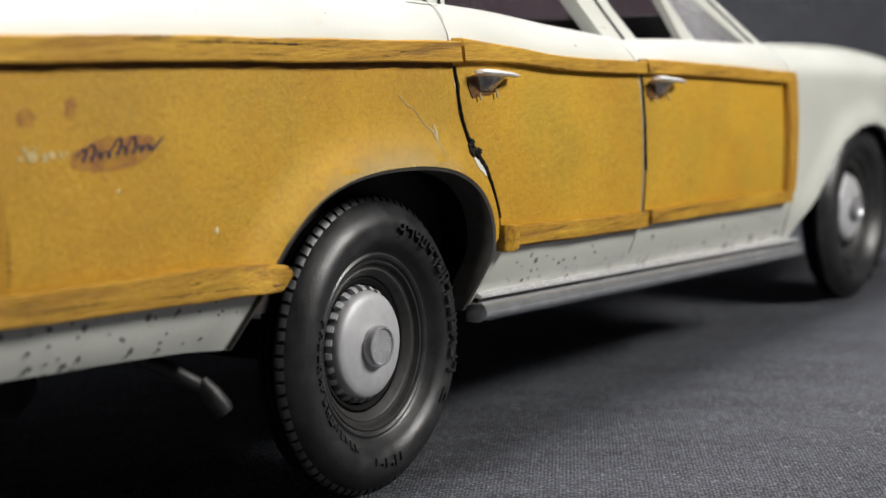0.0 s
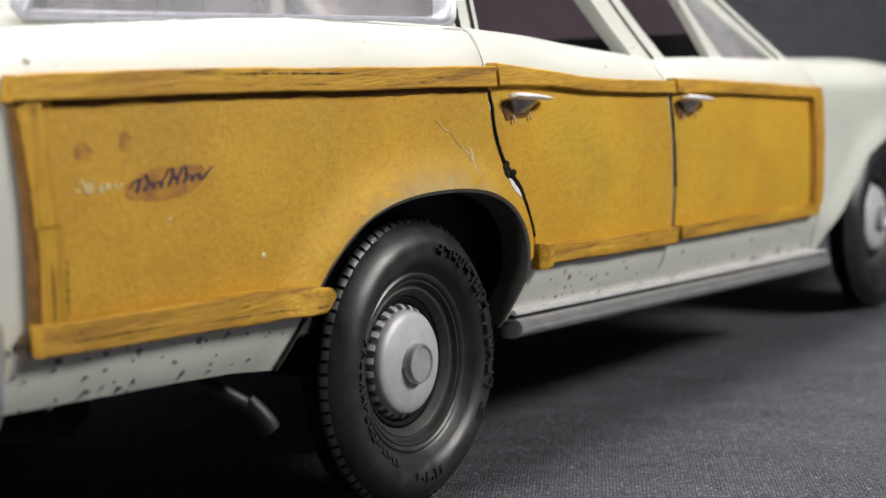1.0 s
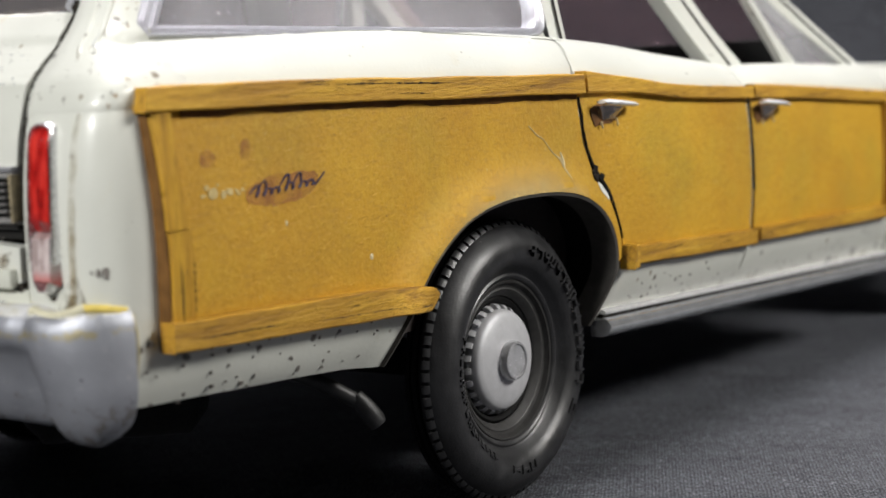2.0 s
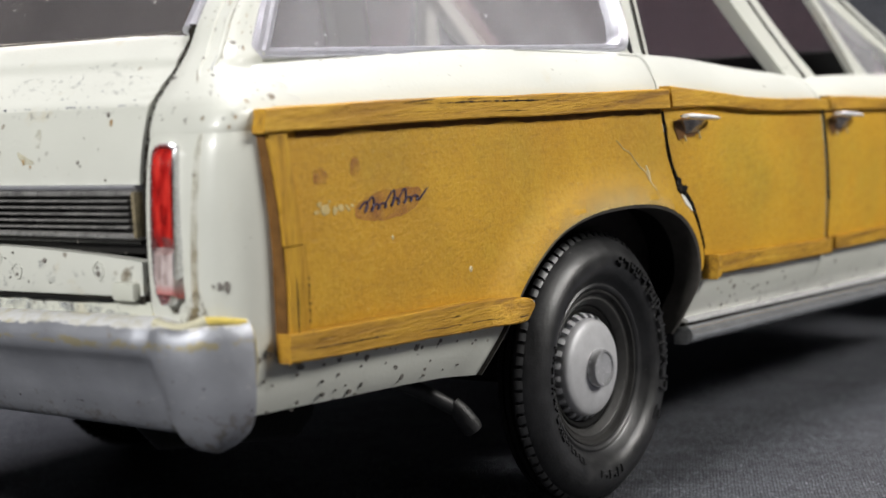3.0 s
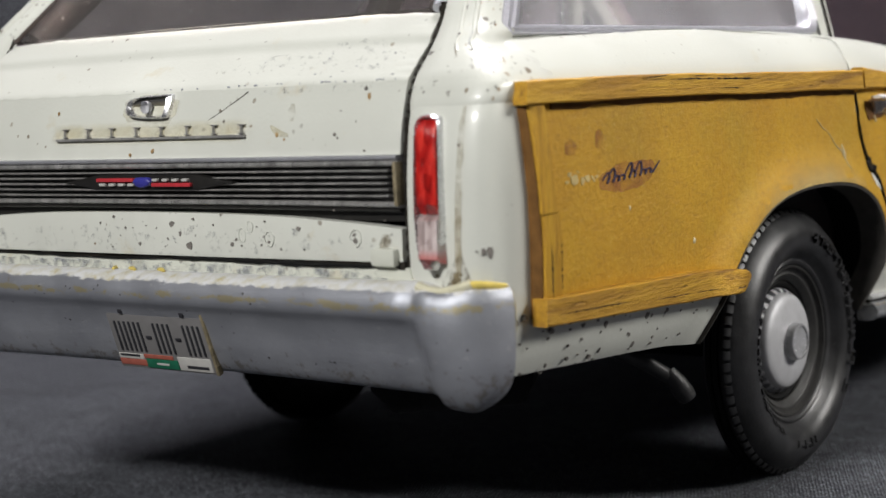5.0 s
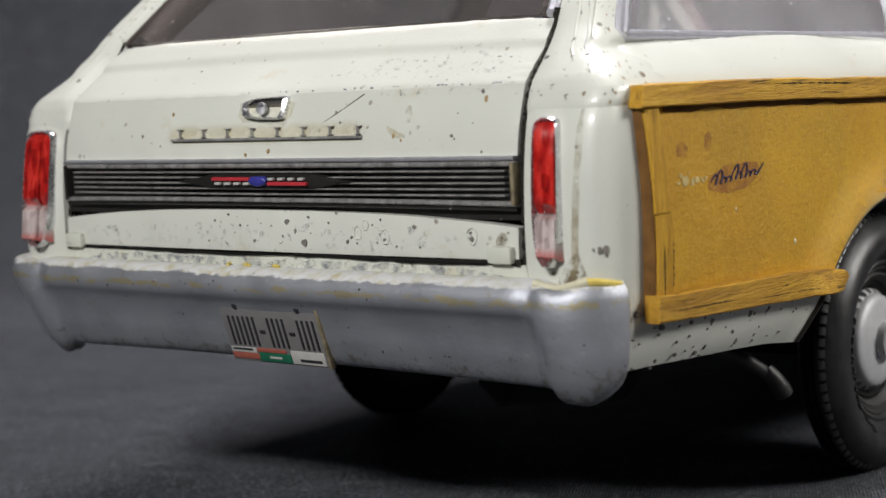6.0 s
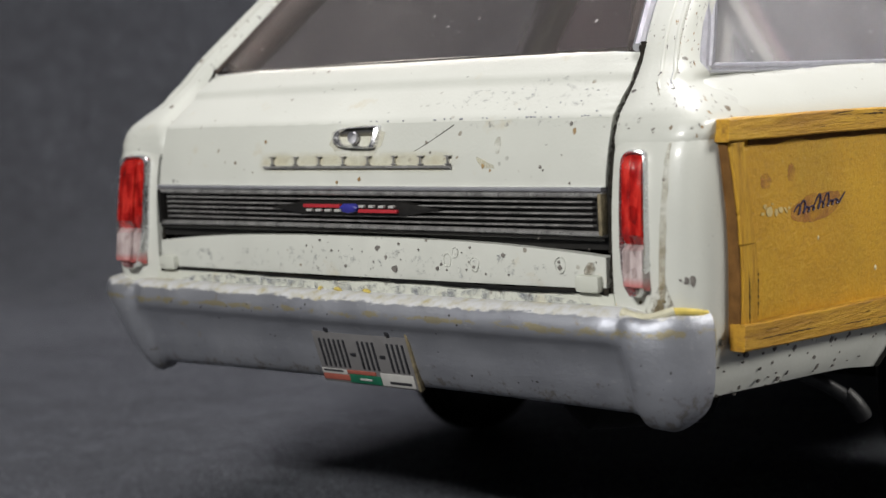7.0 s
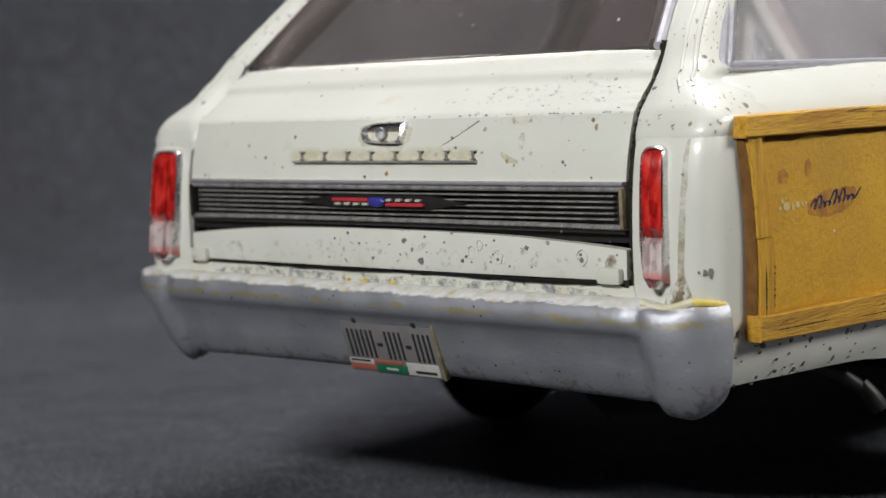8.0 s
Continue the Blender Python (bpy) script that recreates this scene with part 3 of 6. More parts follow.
def block(bm, lo, hi, soft=0.0, matrix=None):
    """A box between two corners with softened edges."""
    made = bmesh.ops.create_cube(bm, size=1)["verts"]
    for v in made:
        v.co = Vector([(a + b) / 2 + (b - a) * c for a, b, c in zip(lo, hi, v.co)])
    if soft:
        made_edges = list({e for v in made for e in v.link_edges})
        got = bmesh.ops.bevel(bm, geom=made_edges, offset=soft, segments=2, affect="EDGES", profile=0.6)
        made = list({v for f in got["faces"] for v in f.verts} | {v for v in made if v.is_valid})
    if matrix is not None:
        bmesh.ops.transform(bm, matrix=matrix, verts=[v for v in made if v.is_valid])


def lathe(bm, profile, seg=64, axis_y=True):
    """Turns (radius, depth) points about the wheel's axis; depth grows towards the outside (-y)."""
    rings = []
    for r, d in profile:
        rings.append([Vector((r * math.cos(t), -d, r * math.sin(t))) for t in (math.tau * k / seg for k in range(seg))])
    sweep(bm, rings, True, False)


# ---- the cloth, table and room ----
GROUND, STEEP = 0.018, 1.05


def backdrop_cloth():
    bm = bmesh.new()
    n = Vector((0.66, 0.75, 0)).normalized()
    side = Vector((-n.y, n.x, 0))
    rings = []
    flat, r = 3.9, 2.0
    ss = [-13, -11, -9, -7, -6] + [-5 + 0.25 * i for i in range(36)] + [flat + r * STEEP * i / 14 for i in range(1, 15)] + [flat + r * STEEP + 0.6 * i for i in range(1, 16)]
    for s in ss:
        row = []
        for k in range(97):
            q = -13 + 26 * k / 96
            if s <= flat:
                p = n * s + side * q
            else:
                a = min((s - flat) / r, STEEP)
                more = max(0, s - flat - r * STEEP)
                p = n * (flat + r * math.sin(a) + more * math.cos(STEEP)) + side * q + Vector((0, 0, r * (1 - math.cos(a)) + more * math.sin(STEEP)))
            lift = max(0, min(1, (s - 5.2) / 2.6)) ** 2
            fold = noise.noise((q * 0.35, s * 0.22, 3.1)) * 0.5 + noise.noise((q * 0.9 + s * 0.4, s * 0.3, 7.7)) * 0.22
            a = min(max(s - flat, 0.0) / r, STEEP)
            p = p + (Vector((0, 0, math.cos(a))) - n * math.sin(a)) * (fold + 0.1) * lift * 0.45
            row.append(p + Vector((0, 0, GROUND)))
        rings.append(row)
    sweep(bm, rings, False, False)
    ob = part("ground_cloth", bm, M_CLOTH, None, smooth=True, angle=180)
    tagged(ob, "charcoal grey woven cloth laid flat and swept up behind", "cloth", kind="structure")


def room():
    bm = bmesh.new()
    block(bm, (-14, -14, -0.8), (14, 14, -0.06), 0.1)
    t = part("table_top", bm, M_TABLE)
    tagged(t, "dark wooden table under the cloth", "table", kind="structure")
    for name, lo, hi in (("wall_north", (-24, 24, -14), (24, 24.6, 26)), ("wall_south", (-24, -24.6, -14), (24, -24, 26)),
                         ("wall_east", (24, -24.6, -14), (24.6, 24.6, 26)), ("wall_west", (-24.6, -24.6, -14), (-24, 24.6, 26)),
                         ("ceiling", (-24.6, -24.6, 26), (24.6, 24.6, 26.6)), ("floor", (-24.6, -24.6, -14.6), (24.6, 24.6, -14))):
        bm = bmesh.new()
        block(bm, lo, hi)
        tagged(part(name, bm, M_WALL, smooth=False), "plain dim grey room surface", "wall", kind="structure")


backdrop_cloth()
room()

# ---- the model car: lines of its body ----
Z_WOOD = curve_through([-1.4, -1.16, -0.667, -0.3, 0.24, 0.45, 0.7, 1.1, 1.55, 2.1, 2.6, 3.8], [1.006, 1.006, 1.0, 0.987, 0.970, 0.953, 0.927, 0.905, 0.881, 0.842, 0.82, 0.75])
Z_BELT = curve_through([-1.4, -1.2, -1.0, -0.455, 0.225, 0.345, 0.52, 0.78, 1.0, 1.165, 1.5, 2.0, 2.285, 2.8, 3.14, 3.8],
                       [1.035, 1.07, 1.097, 1.100, 1.066, 1.056, 1.040, 1.007, 0.983, 0.966, 0.957, 0.935, 0.93, 0.912, 0.882, 0.81])
Z_LOW = curve_through([-1.4, -0.4, 0.38, 1.1, 2.1, 3.8], [0.55, 0.522, 0.50, 0.468, 0.438, 0.38])
Z_SILL = curve_through([-1.4, 0.4, 2.4, 3.8], [0.46, 0.385, 0.292, 0.24])
SHOULDER = curve_through([-1.4, -1.22, -1.05, -0.2, 0.3, 1.1, 2.0, 2.4, 3.8], [0.03, 0.065, 0.125, 0.125, 0.085, 0.075, 0.075, 0.10, 0.10])
PLAN_X = curve_through([-1.38, -1.33, -1.28, -1.24, -1.20, -1.15, -1.0, 0.0, 3.8], [-1.234, -1.234, -1.234, -1.228, -1.206, -1.158, -1.0, 0.0, 3.8])
PLAN_Y = curve_through([-1.38, -1.33, -1.28, -1.24, -1.20, -1.15, -1.0, -0.5, 0.0, 1.0, 2.2, 3.0, 3.4, 3.65, 3.8],
                       [-0.700, -0.755, -0.812, -0.852, -0.879, -0.892, -0.902, -0.915, -0.922, -0.93, -0.925, -0.91, -0.885, -0.84, -0.78])
LEAN = curve_through([0.4, 0.67, 0.79, 0.93, 1.02, 1.08], [0.0, 0.0, 0.003, 0.016, 0.046, 0.085])
ARCH = [(0.308, 0.372), (0.330, 0.445), (0.349, 0.50), (0.353, 0.553), (0.327, 0.614), (0.274, 0.664), (0.192, 0.699), (0.084, 0.716), (-0.02, 0.720), (-0.11, 0.718),
        (-0.20, 0.706), (-0.28, 0.681), (-0.357, 0.634), (-0.420, 0.578), (-0.475, 0.50), (-0.512, 0.419)]
ARCH = [(p[0], p[1]) for p in rounded([(*p, 0) for p in ARCH], 0.03, False, 2)]
ARCH_FRONT = [(3.28, 0.31), (3.26, 0.42), (3.20, 0.52), (3.10, 0.60), (2.95, 0.635), (2.78, 0.635), (2.60, 0.594), (2.47, 0.511), (2.36, 0.43), (2.27, 0.36), (2.235, 0.31)]
ARCH_LINE = np.array([tuple(p) for p in rounded([(*p, 0) for p in ARCH], 0.02)])[:, :2]
FRONT_LINE = np.array([tuple(p) for p in rounded([(*p, 0) for p in ARCH_FRONT], 0.02)])[:, :2]
GAP_REAR = [(0.29, 1.066), (0.262, 1.01), (0.243, 0.966), (0.24, 0.92), (0.254, 0.817), (0.285, 0.747), (0.35, 0.673), (0.386, 0.574), (0.378, 0.50), (0.384, 0.40), (0.388, 0.375)]
GAP_FRONT = [(1.135, 0.968), (1.125, 0.908), (1.135, 0.77), (1.135, 0.62), (1.125, 0.51), (1.115, 0.45), (1.10, 0.345)]


def side(u, z, depth=0.0, hand=-1, hollow=True):
    """A place on the body's side. u runs along the car, and round the corner onto the tail below -1.2; depth: inwards."""
    x, y = PLAN_X(u), PLAN_Y(u)
    e = 0.01
    tx, ty = PLAN_X(u + e) - PLAN_X(u - e), PLAN_Y(u + e) - PLAN_Y(u - e)
    n = math.hypot(tx, ty) or 1
    nx, ny = -ty / n, tx / n
    lo, hi, top = Z_LOW(u), Z_WOOD(u), Z_BELT(u)
    if z > hi:
        t = min(1.0, (z - hi) / max(top - hi, 0.01))
        d = 0.008 + SHOULDER(u) * (1 - (1 - t ** 1.3) ** 0.8)
    elif z < lo:
        t = (lo - z) / 0.13
        d = 0.008 + 0.058 * t ** 1.3
    else:
        c = (z - (lo + hi) / 2) / ((hi - lo) / 2)
        d = 0.008 * c * c
    near = np.min(np.hypot(ARCH_LINE[:, 0] - u, ARCH_LINE[:, 1] - z)) if -0.8 < u < 0.6 else 1.0
    if 1.9 < u:
        near = min(near, float(np.min(np.hypot(FRONT_LINE[:, 0] - u, FRONT_LINE[:, 1] - z))))
    if hollow and -1.19 < u < -0.9 and z < 0.95:
        k = min(1.0, (u + 1.175) / 0.03, (-0.93 - u) / 0.08)
        d += 0.006 * max(0.0, k) * min(1.0, (0.95 - z) / 0.30)
    d += depth - 0.027 * math.exp(-((near / 0.052) ** 2))
    w = max(0.0, min(1.0, (-1.02 - u) / 0.2))
    return Vector((x + nx * d + LEAN(z) * w, (y + ny * d) * -hand, z))


def left_side(u, z, depth=0.0):
    return side(u, z, depth, 1)


def line(points, lo, hi, n):
    return [(u, points(u)) for u in np.linspace(lo, hi, n)]


def shifted(points, du):
    return [(u + du, z) for u, z in points]


car = tagged(new("model_station_wagon"), "weathered cream toy station wagon with yellow wood side trim", "model car")


def quarter_outline():
    top = [(u, 0.992) for u in np.linspace(-1.38, -1.062, 14)] + line(Z_BELT, -1.056, 0.286, 34)
    gap = shifted(GAP_REAR, -0.003)
    bottom = [(-0.60, 0.427), (-0.74, 0.437), (-0.94, 0.448), (-1.12, 0.456), (-1.20, 0.46), (-1.38, 0.50)]
    return top + gap[1:] + [(0.370, 0.372), (0.34, 0.372)] + ARCH + bottom


def door_outline(a, b, lo, hi):
    low = [(u, Z_SILL(u)) for u in np.linspace(hi, lo, 12)]
    left, right = shifted(a, 0.003), shifted(b, -0.003)
    return line(Z_BELT, left[0][0], right[0][0], 24) + [p for p in right[1:] if p[1] > Z_SILL(p[0]) + 0.01] + low + [p for p in reversed(left[1:]) if p[1] > Z_SILL(p[0]) + 0.01]


GAP_FENDER = [(2.20, 0.925), (2.20, 0.7), (2.20, 0.5), (2.20, 0.31)]


def fender_outline():
    top = line(Z_BELT, 2.203, 3.78, 24)
    return top + [(3.78, 0.45), (3.6, 0.33), (3.4, 0.30)] + ARCH_FRONT + [(2.203, 0.30)]


def body_panels(hand, place):
    made = {}
    for name, outline, mat in (("quarter_panel", quarter_outline(), M_QUARTER), ("rear_door", door_outline(GAP_REAR, GAP_FRONT, 0.392, 1.095), M_DOOR),
                               ("front_door", door_outline(GAP_FRONT, GAP_FENDER, 1.105, 2.195), M_DOOR), ("front_fender", fender_outline(), M_SIDE)):
        bm = bmesh.new()
        panel(bm, outline, place, 0.024 if hand < 0 else 0.05, 0.03)
        made[name] = part(name, bm, mat, car, angle=35)
    return made


right = body_panels(-1, side)
left = body_panels(1, left_side)

# dark packing behind the seams, so that the gaps read as black lines
for place in (side, left_side):
    for gap in (GAP_REAR, GAP_FRONT, GAP_FENDER):
        bm = bmesh.new()
        pts = rounded([(*p, 0) for p in gap], 0.03)
        sweep(bm, [[place(p[0] + a, min(p[1], Z_BELT(p[0]) - 0.01), d) for a, d in ((-0.012, 0.016), (0.012, 0.016), (0.012, 0.03), (-0.012, 0.03))] for p in pts])
        part("seam_filler", bm, M_SEAM, car)


# ---- wood trim on the visible side ----
def board(outline, parent, lift=0.008):
    bm = bmesh.new()
    panel(bm, outline, lambda u, v, d: side(u, v, d - lift, -1, False), 0.024, lift + 0.002, 0.003)
    return part("trim_board", bm, M_BOARD, parent, "tan kraft board with a speckled grain")


def stick(pairs, parent, mat, thick=0.030, seed=1.0, name="wood_strip", base=0.0, drop=0.0):
    """A hand-cut strip with crisp, chipped edges. pairs: the two edges, station by station, in the side's coordinates."""
    bm = bmesh.new()
    rings = []
    fine = []
    for (a, b), (c, e) in zip(pairs, pairs[1:]):
        for k in range(2):
            fine.append(((a[0] + (c[0] - a[0]) * k / 2, a[1] + (c[1] - a[1]) * k / 2), (b[0] + (e[0] - b[0]) * k / 2, b[1] + (e[1] - b[1]) * k / 2)))
    fine.append(pairs[-1])
    for i, ((ua, za), (ub, zb)) in enumerate(fine):
        def j(k, a=0.0022):
            slow = noise.noise((i * 0.05 + seed * 17.0, k * 5.3, seed))
            chip = max(0.0, abs(noise.noise((i * 0.37 + seed * 7.0, k * 3.3, seed))) - 0.36)
            return (slow - 1.7 * chip * (1 if k != 3 else -1)) * a * 0.9
        t = thick + noise.noise((i * 0.07, seed, 2.0)) * 0.0018
        a, b = Vector((ua, za)), Vector((ub, zb))
        w = (b - a).normalized()
        a, b = a - w * j(2), b + w * j(3)
        c = w * 0.0028
        ring = []
        for p, d in ((a, -base + 0.03 * drop), (a, -t + 0.0032), (a + c, -t), (a.lerp(b, 0.35), -t + j(4, 0.0008)), (a.lerp(b, 0.7), -t + j(5, 0.0008)), (b - c, -t), (b, -t + 0.0032), (b, -base + 0.03 * drop)):
            ring.append(side(p[0], p[1], d, -1, False))
        rings.append(ring)
    sweep(bm, rings)
    return part(name, bm, mat, parent, angle=22)


def between(lo, hi, n, upper, lower):
    return [((u, lower(u)), (u, upper(u))) for u in np.linspace(lo, hi, n)]


q = right["quarter_panel"]
top_edge = [(u, Z_WOOD(u) - 0.02) for u in np.linspace(-1.10, 0.232, 30)]
board(top_edge + [(0.234, 0.92), (0.247, 0.817), (0.278, 0.747), (0.343, 0.673), (0.378, 0.574), (0.37, 0.53)] + [p for p in ARCH if (p[0] > 0 and p[1] > 0.512) or (p[0] <= 0 and p[1] > 0.553)] + [(-0.43, 0.555), (-0.8, 0.57), (-1.10, 0.58)], q)
stick(between(-1.142, 0.234, 70, lambda u: Z_WOOD(u) + 0.002, lambda u: Z_WOOD(u) - 0.044 + 0.006 * max(0, -u - 0.8)), q, M_STICK_X, 0.034, 1.0)
U_L = curve_through([0.55, 0.66, 0.79, 0.90, 0.97], [-1.098, -1.098, -1.102, -1.115, -1.128])
U_R = curve_through([0.55, 0.70, 0.777, 0.97], [-1.047, -1.045, -1.052, -1.074])
stick([((U_L(z), z), (U_R(z) - 0.002, z)) for z in np.linspace(0.762, 0.962, 22)], q, M_STICK_Z, 0.0245, 2.0, drop=1.0)
stick([((U_L(z) + 0.003, z), (U_R(z) + 0.003, z)) for z in np.linspace(0.558, 0.760, 22)], q, M_STICK_Z, 0.0230, 3.0, drop=1.0)
LOW_T = curve_through([-1.12, -1.057, -0.8, -0.43, -0.40], [0.606, 0.604, 0.594, 0.572, 0.556])
LOW_B = curve_through([-1.12, -0.807, -0.432, -0.40], [0.552, 0.538, 0.523, 0.546])
stick([((u, LOW_B(u)), (u, LOW_T(u))) for u in np.linspace(-1.105, -0.401, 46)], q, M_STICK_X, 0.036, 4.0)

def strip_shade(points, parent, tall, out=0.0):
    """A dark brown stain that paints in the shadow under a strip."""
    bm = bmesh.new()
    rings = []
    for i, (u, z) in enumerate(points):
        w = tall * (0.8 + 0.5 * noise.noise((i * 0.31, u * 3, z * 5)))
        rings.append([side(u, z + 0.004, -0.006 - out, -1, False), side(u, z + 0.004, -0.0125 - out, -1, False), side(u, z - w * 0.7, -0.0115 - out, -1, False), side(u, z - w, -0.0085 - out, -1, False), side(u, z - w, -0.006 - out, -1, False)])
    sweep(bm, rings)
    part("brown_wash", bm, M_STRIPSHADE, parent, "dark brown stain painting the shade under the strip")


strip_shade([(u, Z_WOOD(u) - 0.044 + 0.006 * max(0, -u - 0.8)) for u in np.linspace(-1.04, 0.228, 60)], q, 0.0145)
d = right["rear_door"]
TOP_D = curve_through([0.25, 0.449, 0.709, 1.12], [0.980, 0.957, 0.927, 0.904])
BOT_D = curve_through([0.25, 0.447, 0.707, 1.12], [0.930, 0.920, 0.893, 0.871])
gap_r, gap_f = shifted(GAP_REAR, 0.010), shifted(GAP_FRONT, -0.011)
board([(u, Z_WOOD(u) - 0.02) for u in np.linspace(0.255, 1.115, 20)] + [p for p in gap_f if 0.5 < p[1] < 0.88] + [(u, Z_LOW(u) + 0.02) for u in np.linspace(1.11, 0.395, 16)] + [p for p in reversed(gap_r) if 0.53 < p[1] < 0.94], d)
stick([((u, BOT_D(u)), (u, TOP_D(u))) for u in np.linspace(0.252, 1.121, 46)], d, M_STICK_X, 0.030, 5.0)
stick([((u, 0.504 - 0.048 * (u - 0.4)), (u, 0.550 - 0.052 * (u - 0.4))) for u in np.linspace(0.40, 1.117, 40)], d, M_STICK_X, 0.028, 6.0)
stick([((u, 0.496), (u, 0.556)) for u in np.linspace(0.392, 0.43, 4)], d, M_STICK_X, 0.044, 7.0)
f = right["front_door"]
board([(u, Z_WOOD(u) - 0.02) for u in np.linspace(1.14, 2.12, 20)] + [(2.13, 0.47)] + [(u, Z_LOW(u) + 0.02) for u in np.linspace(2.12, 1.14, 16)] + [p for p in reversed(shifted(GAP_FRONT, 0.011)) if 0.5 < p[1] < 0.87], f)
TOP_F = curve_through([1.13, 1.549, 2.088, 2.19], [0.910, 0.884, 0.845, 0.838])
stick([((u, TOP_F(u) - 0.037), (u, TOP_F(u))) for u in np.linspace(1.138, 2.17, 46)], f, M_STICK_X, 0.028, 8.0)
stick([((u, 0.476 - 0.040 * (u - 1.165)), (u, 0.514 - 0.037 * (u - 1.167))) for u in np.linspace(1.14, 2.13, 40)], f, M_STICK_X, 0.028, 9.0)
stick([((2.085 + 0.03 * (z - 0.45), z), (2.145 + 0.08 * (z - 0.45), z)) for z in np.linspace(0.47, 0.812, 20)], f, M_STICK_Z, 0.030, 10.0)


strip_shade([(u, 0.502 - 0.048 * (u - 0.4)) for u in np.linspace(0.44, 1.112, 40)], d, 0.004, -0.006)
strip_shade([(u, 0.474 - 0.040 * (u - 1.165)) for u in np.linspace(1.145, 2.125, 40)], f, 0.004, -0.006)
# upright strip's rear edge: brown stain and its shade laid on together
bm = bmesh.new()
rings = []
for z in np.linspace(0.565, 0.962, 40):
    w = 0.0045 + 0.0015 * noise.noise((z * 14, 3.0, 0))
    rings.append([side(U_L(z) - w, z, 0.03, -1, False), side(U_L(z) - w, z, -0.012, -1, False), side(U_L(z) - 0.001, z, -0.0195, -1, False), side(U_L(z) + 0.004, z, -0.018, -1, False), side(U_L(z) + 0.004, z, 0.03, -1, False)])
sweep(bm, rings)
part("brown_wash", bm, M_STRIPSHADE, q, "dark brown stain painting the shade along the upright strip")
# shadow on the board in front of the upright strip, laid on in brown
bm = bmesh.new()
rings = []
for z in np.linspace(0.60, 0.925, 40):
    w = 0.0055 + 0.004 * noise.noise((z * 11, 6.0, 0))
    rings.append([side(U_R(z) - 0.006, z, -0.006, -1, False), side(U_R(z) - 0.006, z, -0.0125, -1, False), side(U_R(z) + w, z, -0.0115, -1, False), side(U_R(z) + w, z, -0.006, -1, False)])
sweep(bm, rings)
part("brown_wash", bm, M_STRIPSHADE, q, "dark brown stain painting the shade along the upright strip")


def split(points, out, wide, seed, parent):
    """A dark split along the grain of a strip, wider and narrower by turns."""
    bm = bmesh.new()
    n = len(points)
    path = [side(u, z + 0.0012 * noise.noise((i * 0.3, seed, 0)), -out - 0.0002, -1, False) for i, (u, z) in enumerate(points)]
    tube(bm, path, [wide * max(0.15, min(1.0, 6 * min(i, n - 1 - i) / n)) * max(0.2, 0.8 + 1.1 * noise.noise((i * 0.45, seed, 5.0))) for i in range(n)], 6)
    part("wood_split", bm, M_SEAM, parent, "dark split along the grain")


split([(U_L(z) + 0.46 * (U_R(z) - U_L(z)), z) for z in np.linspace(0.700, 0.562, 40)], 0.0230, 0.0016, 1.0, q)
split([(U_R(z) - 0.001, z) for z in np.linspace(0.715, 0.60, 40)], 0.0215, 0.0022, 2.0, q)
split([(u, Z_WOOD(u) - 0.010) for u in np.linspace(-0.66, -0.28, 60)], 0.0340, 0.0018, 3.0, q)
split([(u, Z_WOOD(u) - 0.030) for u in np.linspace(-0.52, -0.36, 40)], 0.0340, 0.0010, 4.0, q)
split([(u, 0.4 * LOW_T(u) + 0.6 * LOW_B(u)) for u in np.linspace(-1.07, -0.84, 50)], 0.0360, 0.0014, 5.0, q)
split([(u, 0.3 * LOW_T(u) + 0.7 * LOW_B(u)) for u in np.linspace(-0.76, -0.50, 50)], 0.0360, 0.0010, 6.0, q)

# flange inside the wheel arch
bm = bmesh.new()
flange = [(p[0], p[1]) for p in rounded([(*p, 0) for p in ARCH], 0.02)]
rings = []
for u, z in flange:
    k = 1.0 - 0.008 / max(0.2, math.hypot(u, z - 0.33))
    ui, zi = u * k, 0.33 + (z - 0.33) * k
    rings.append([side(u, z, -0.006, -1, False), side(ui, zi, -0.004, -1, False), side(ui, zi, 0.065, -1, False), side(u, z, 0.065, -1, False)])
sweep(bm, rings)
part("arch_flange", bm, M_ARCH, q, "grey-brown inner flange of the wheel arch", angle=30)

# ---- door handles ----
def ragged(pts, seed, amp=0.006, step=0.02):
    out = []
    for i, p in enumerate(rounded([(*p, 0) for p in pts], step, True, 1)):
        out.append((p[0] + noise.noise((i * 0.7, seed, 0.3)) * amp, p[1] + noise.noise((i * 0.7, seed, 9.3)) * amp))
    return out


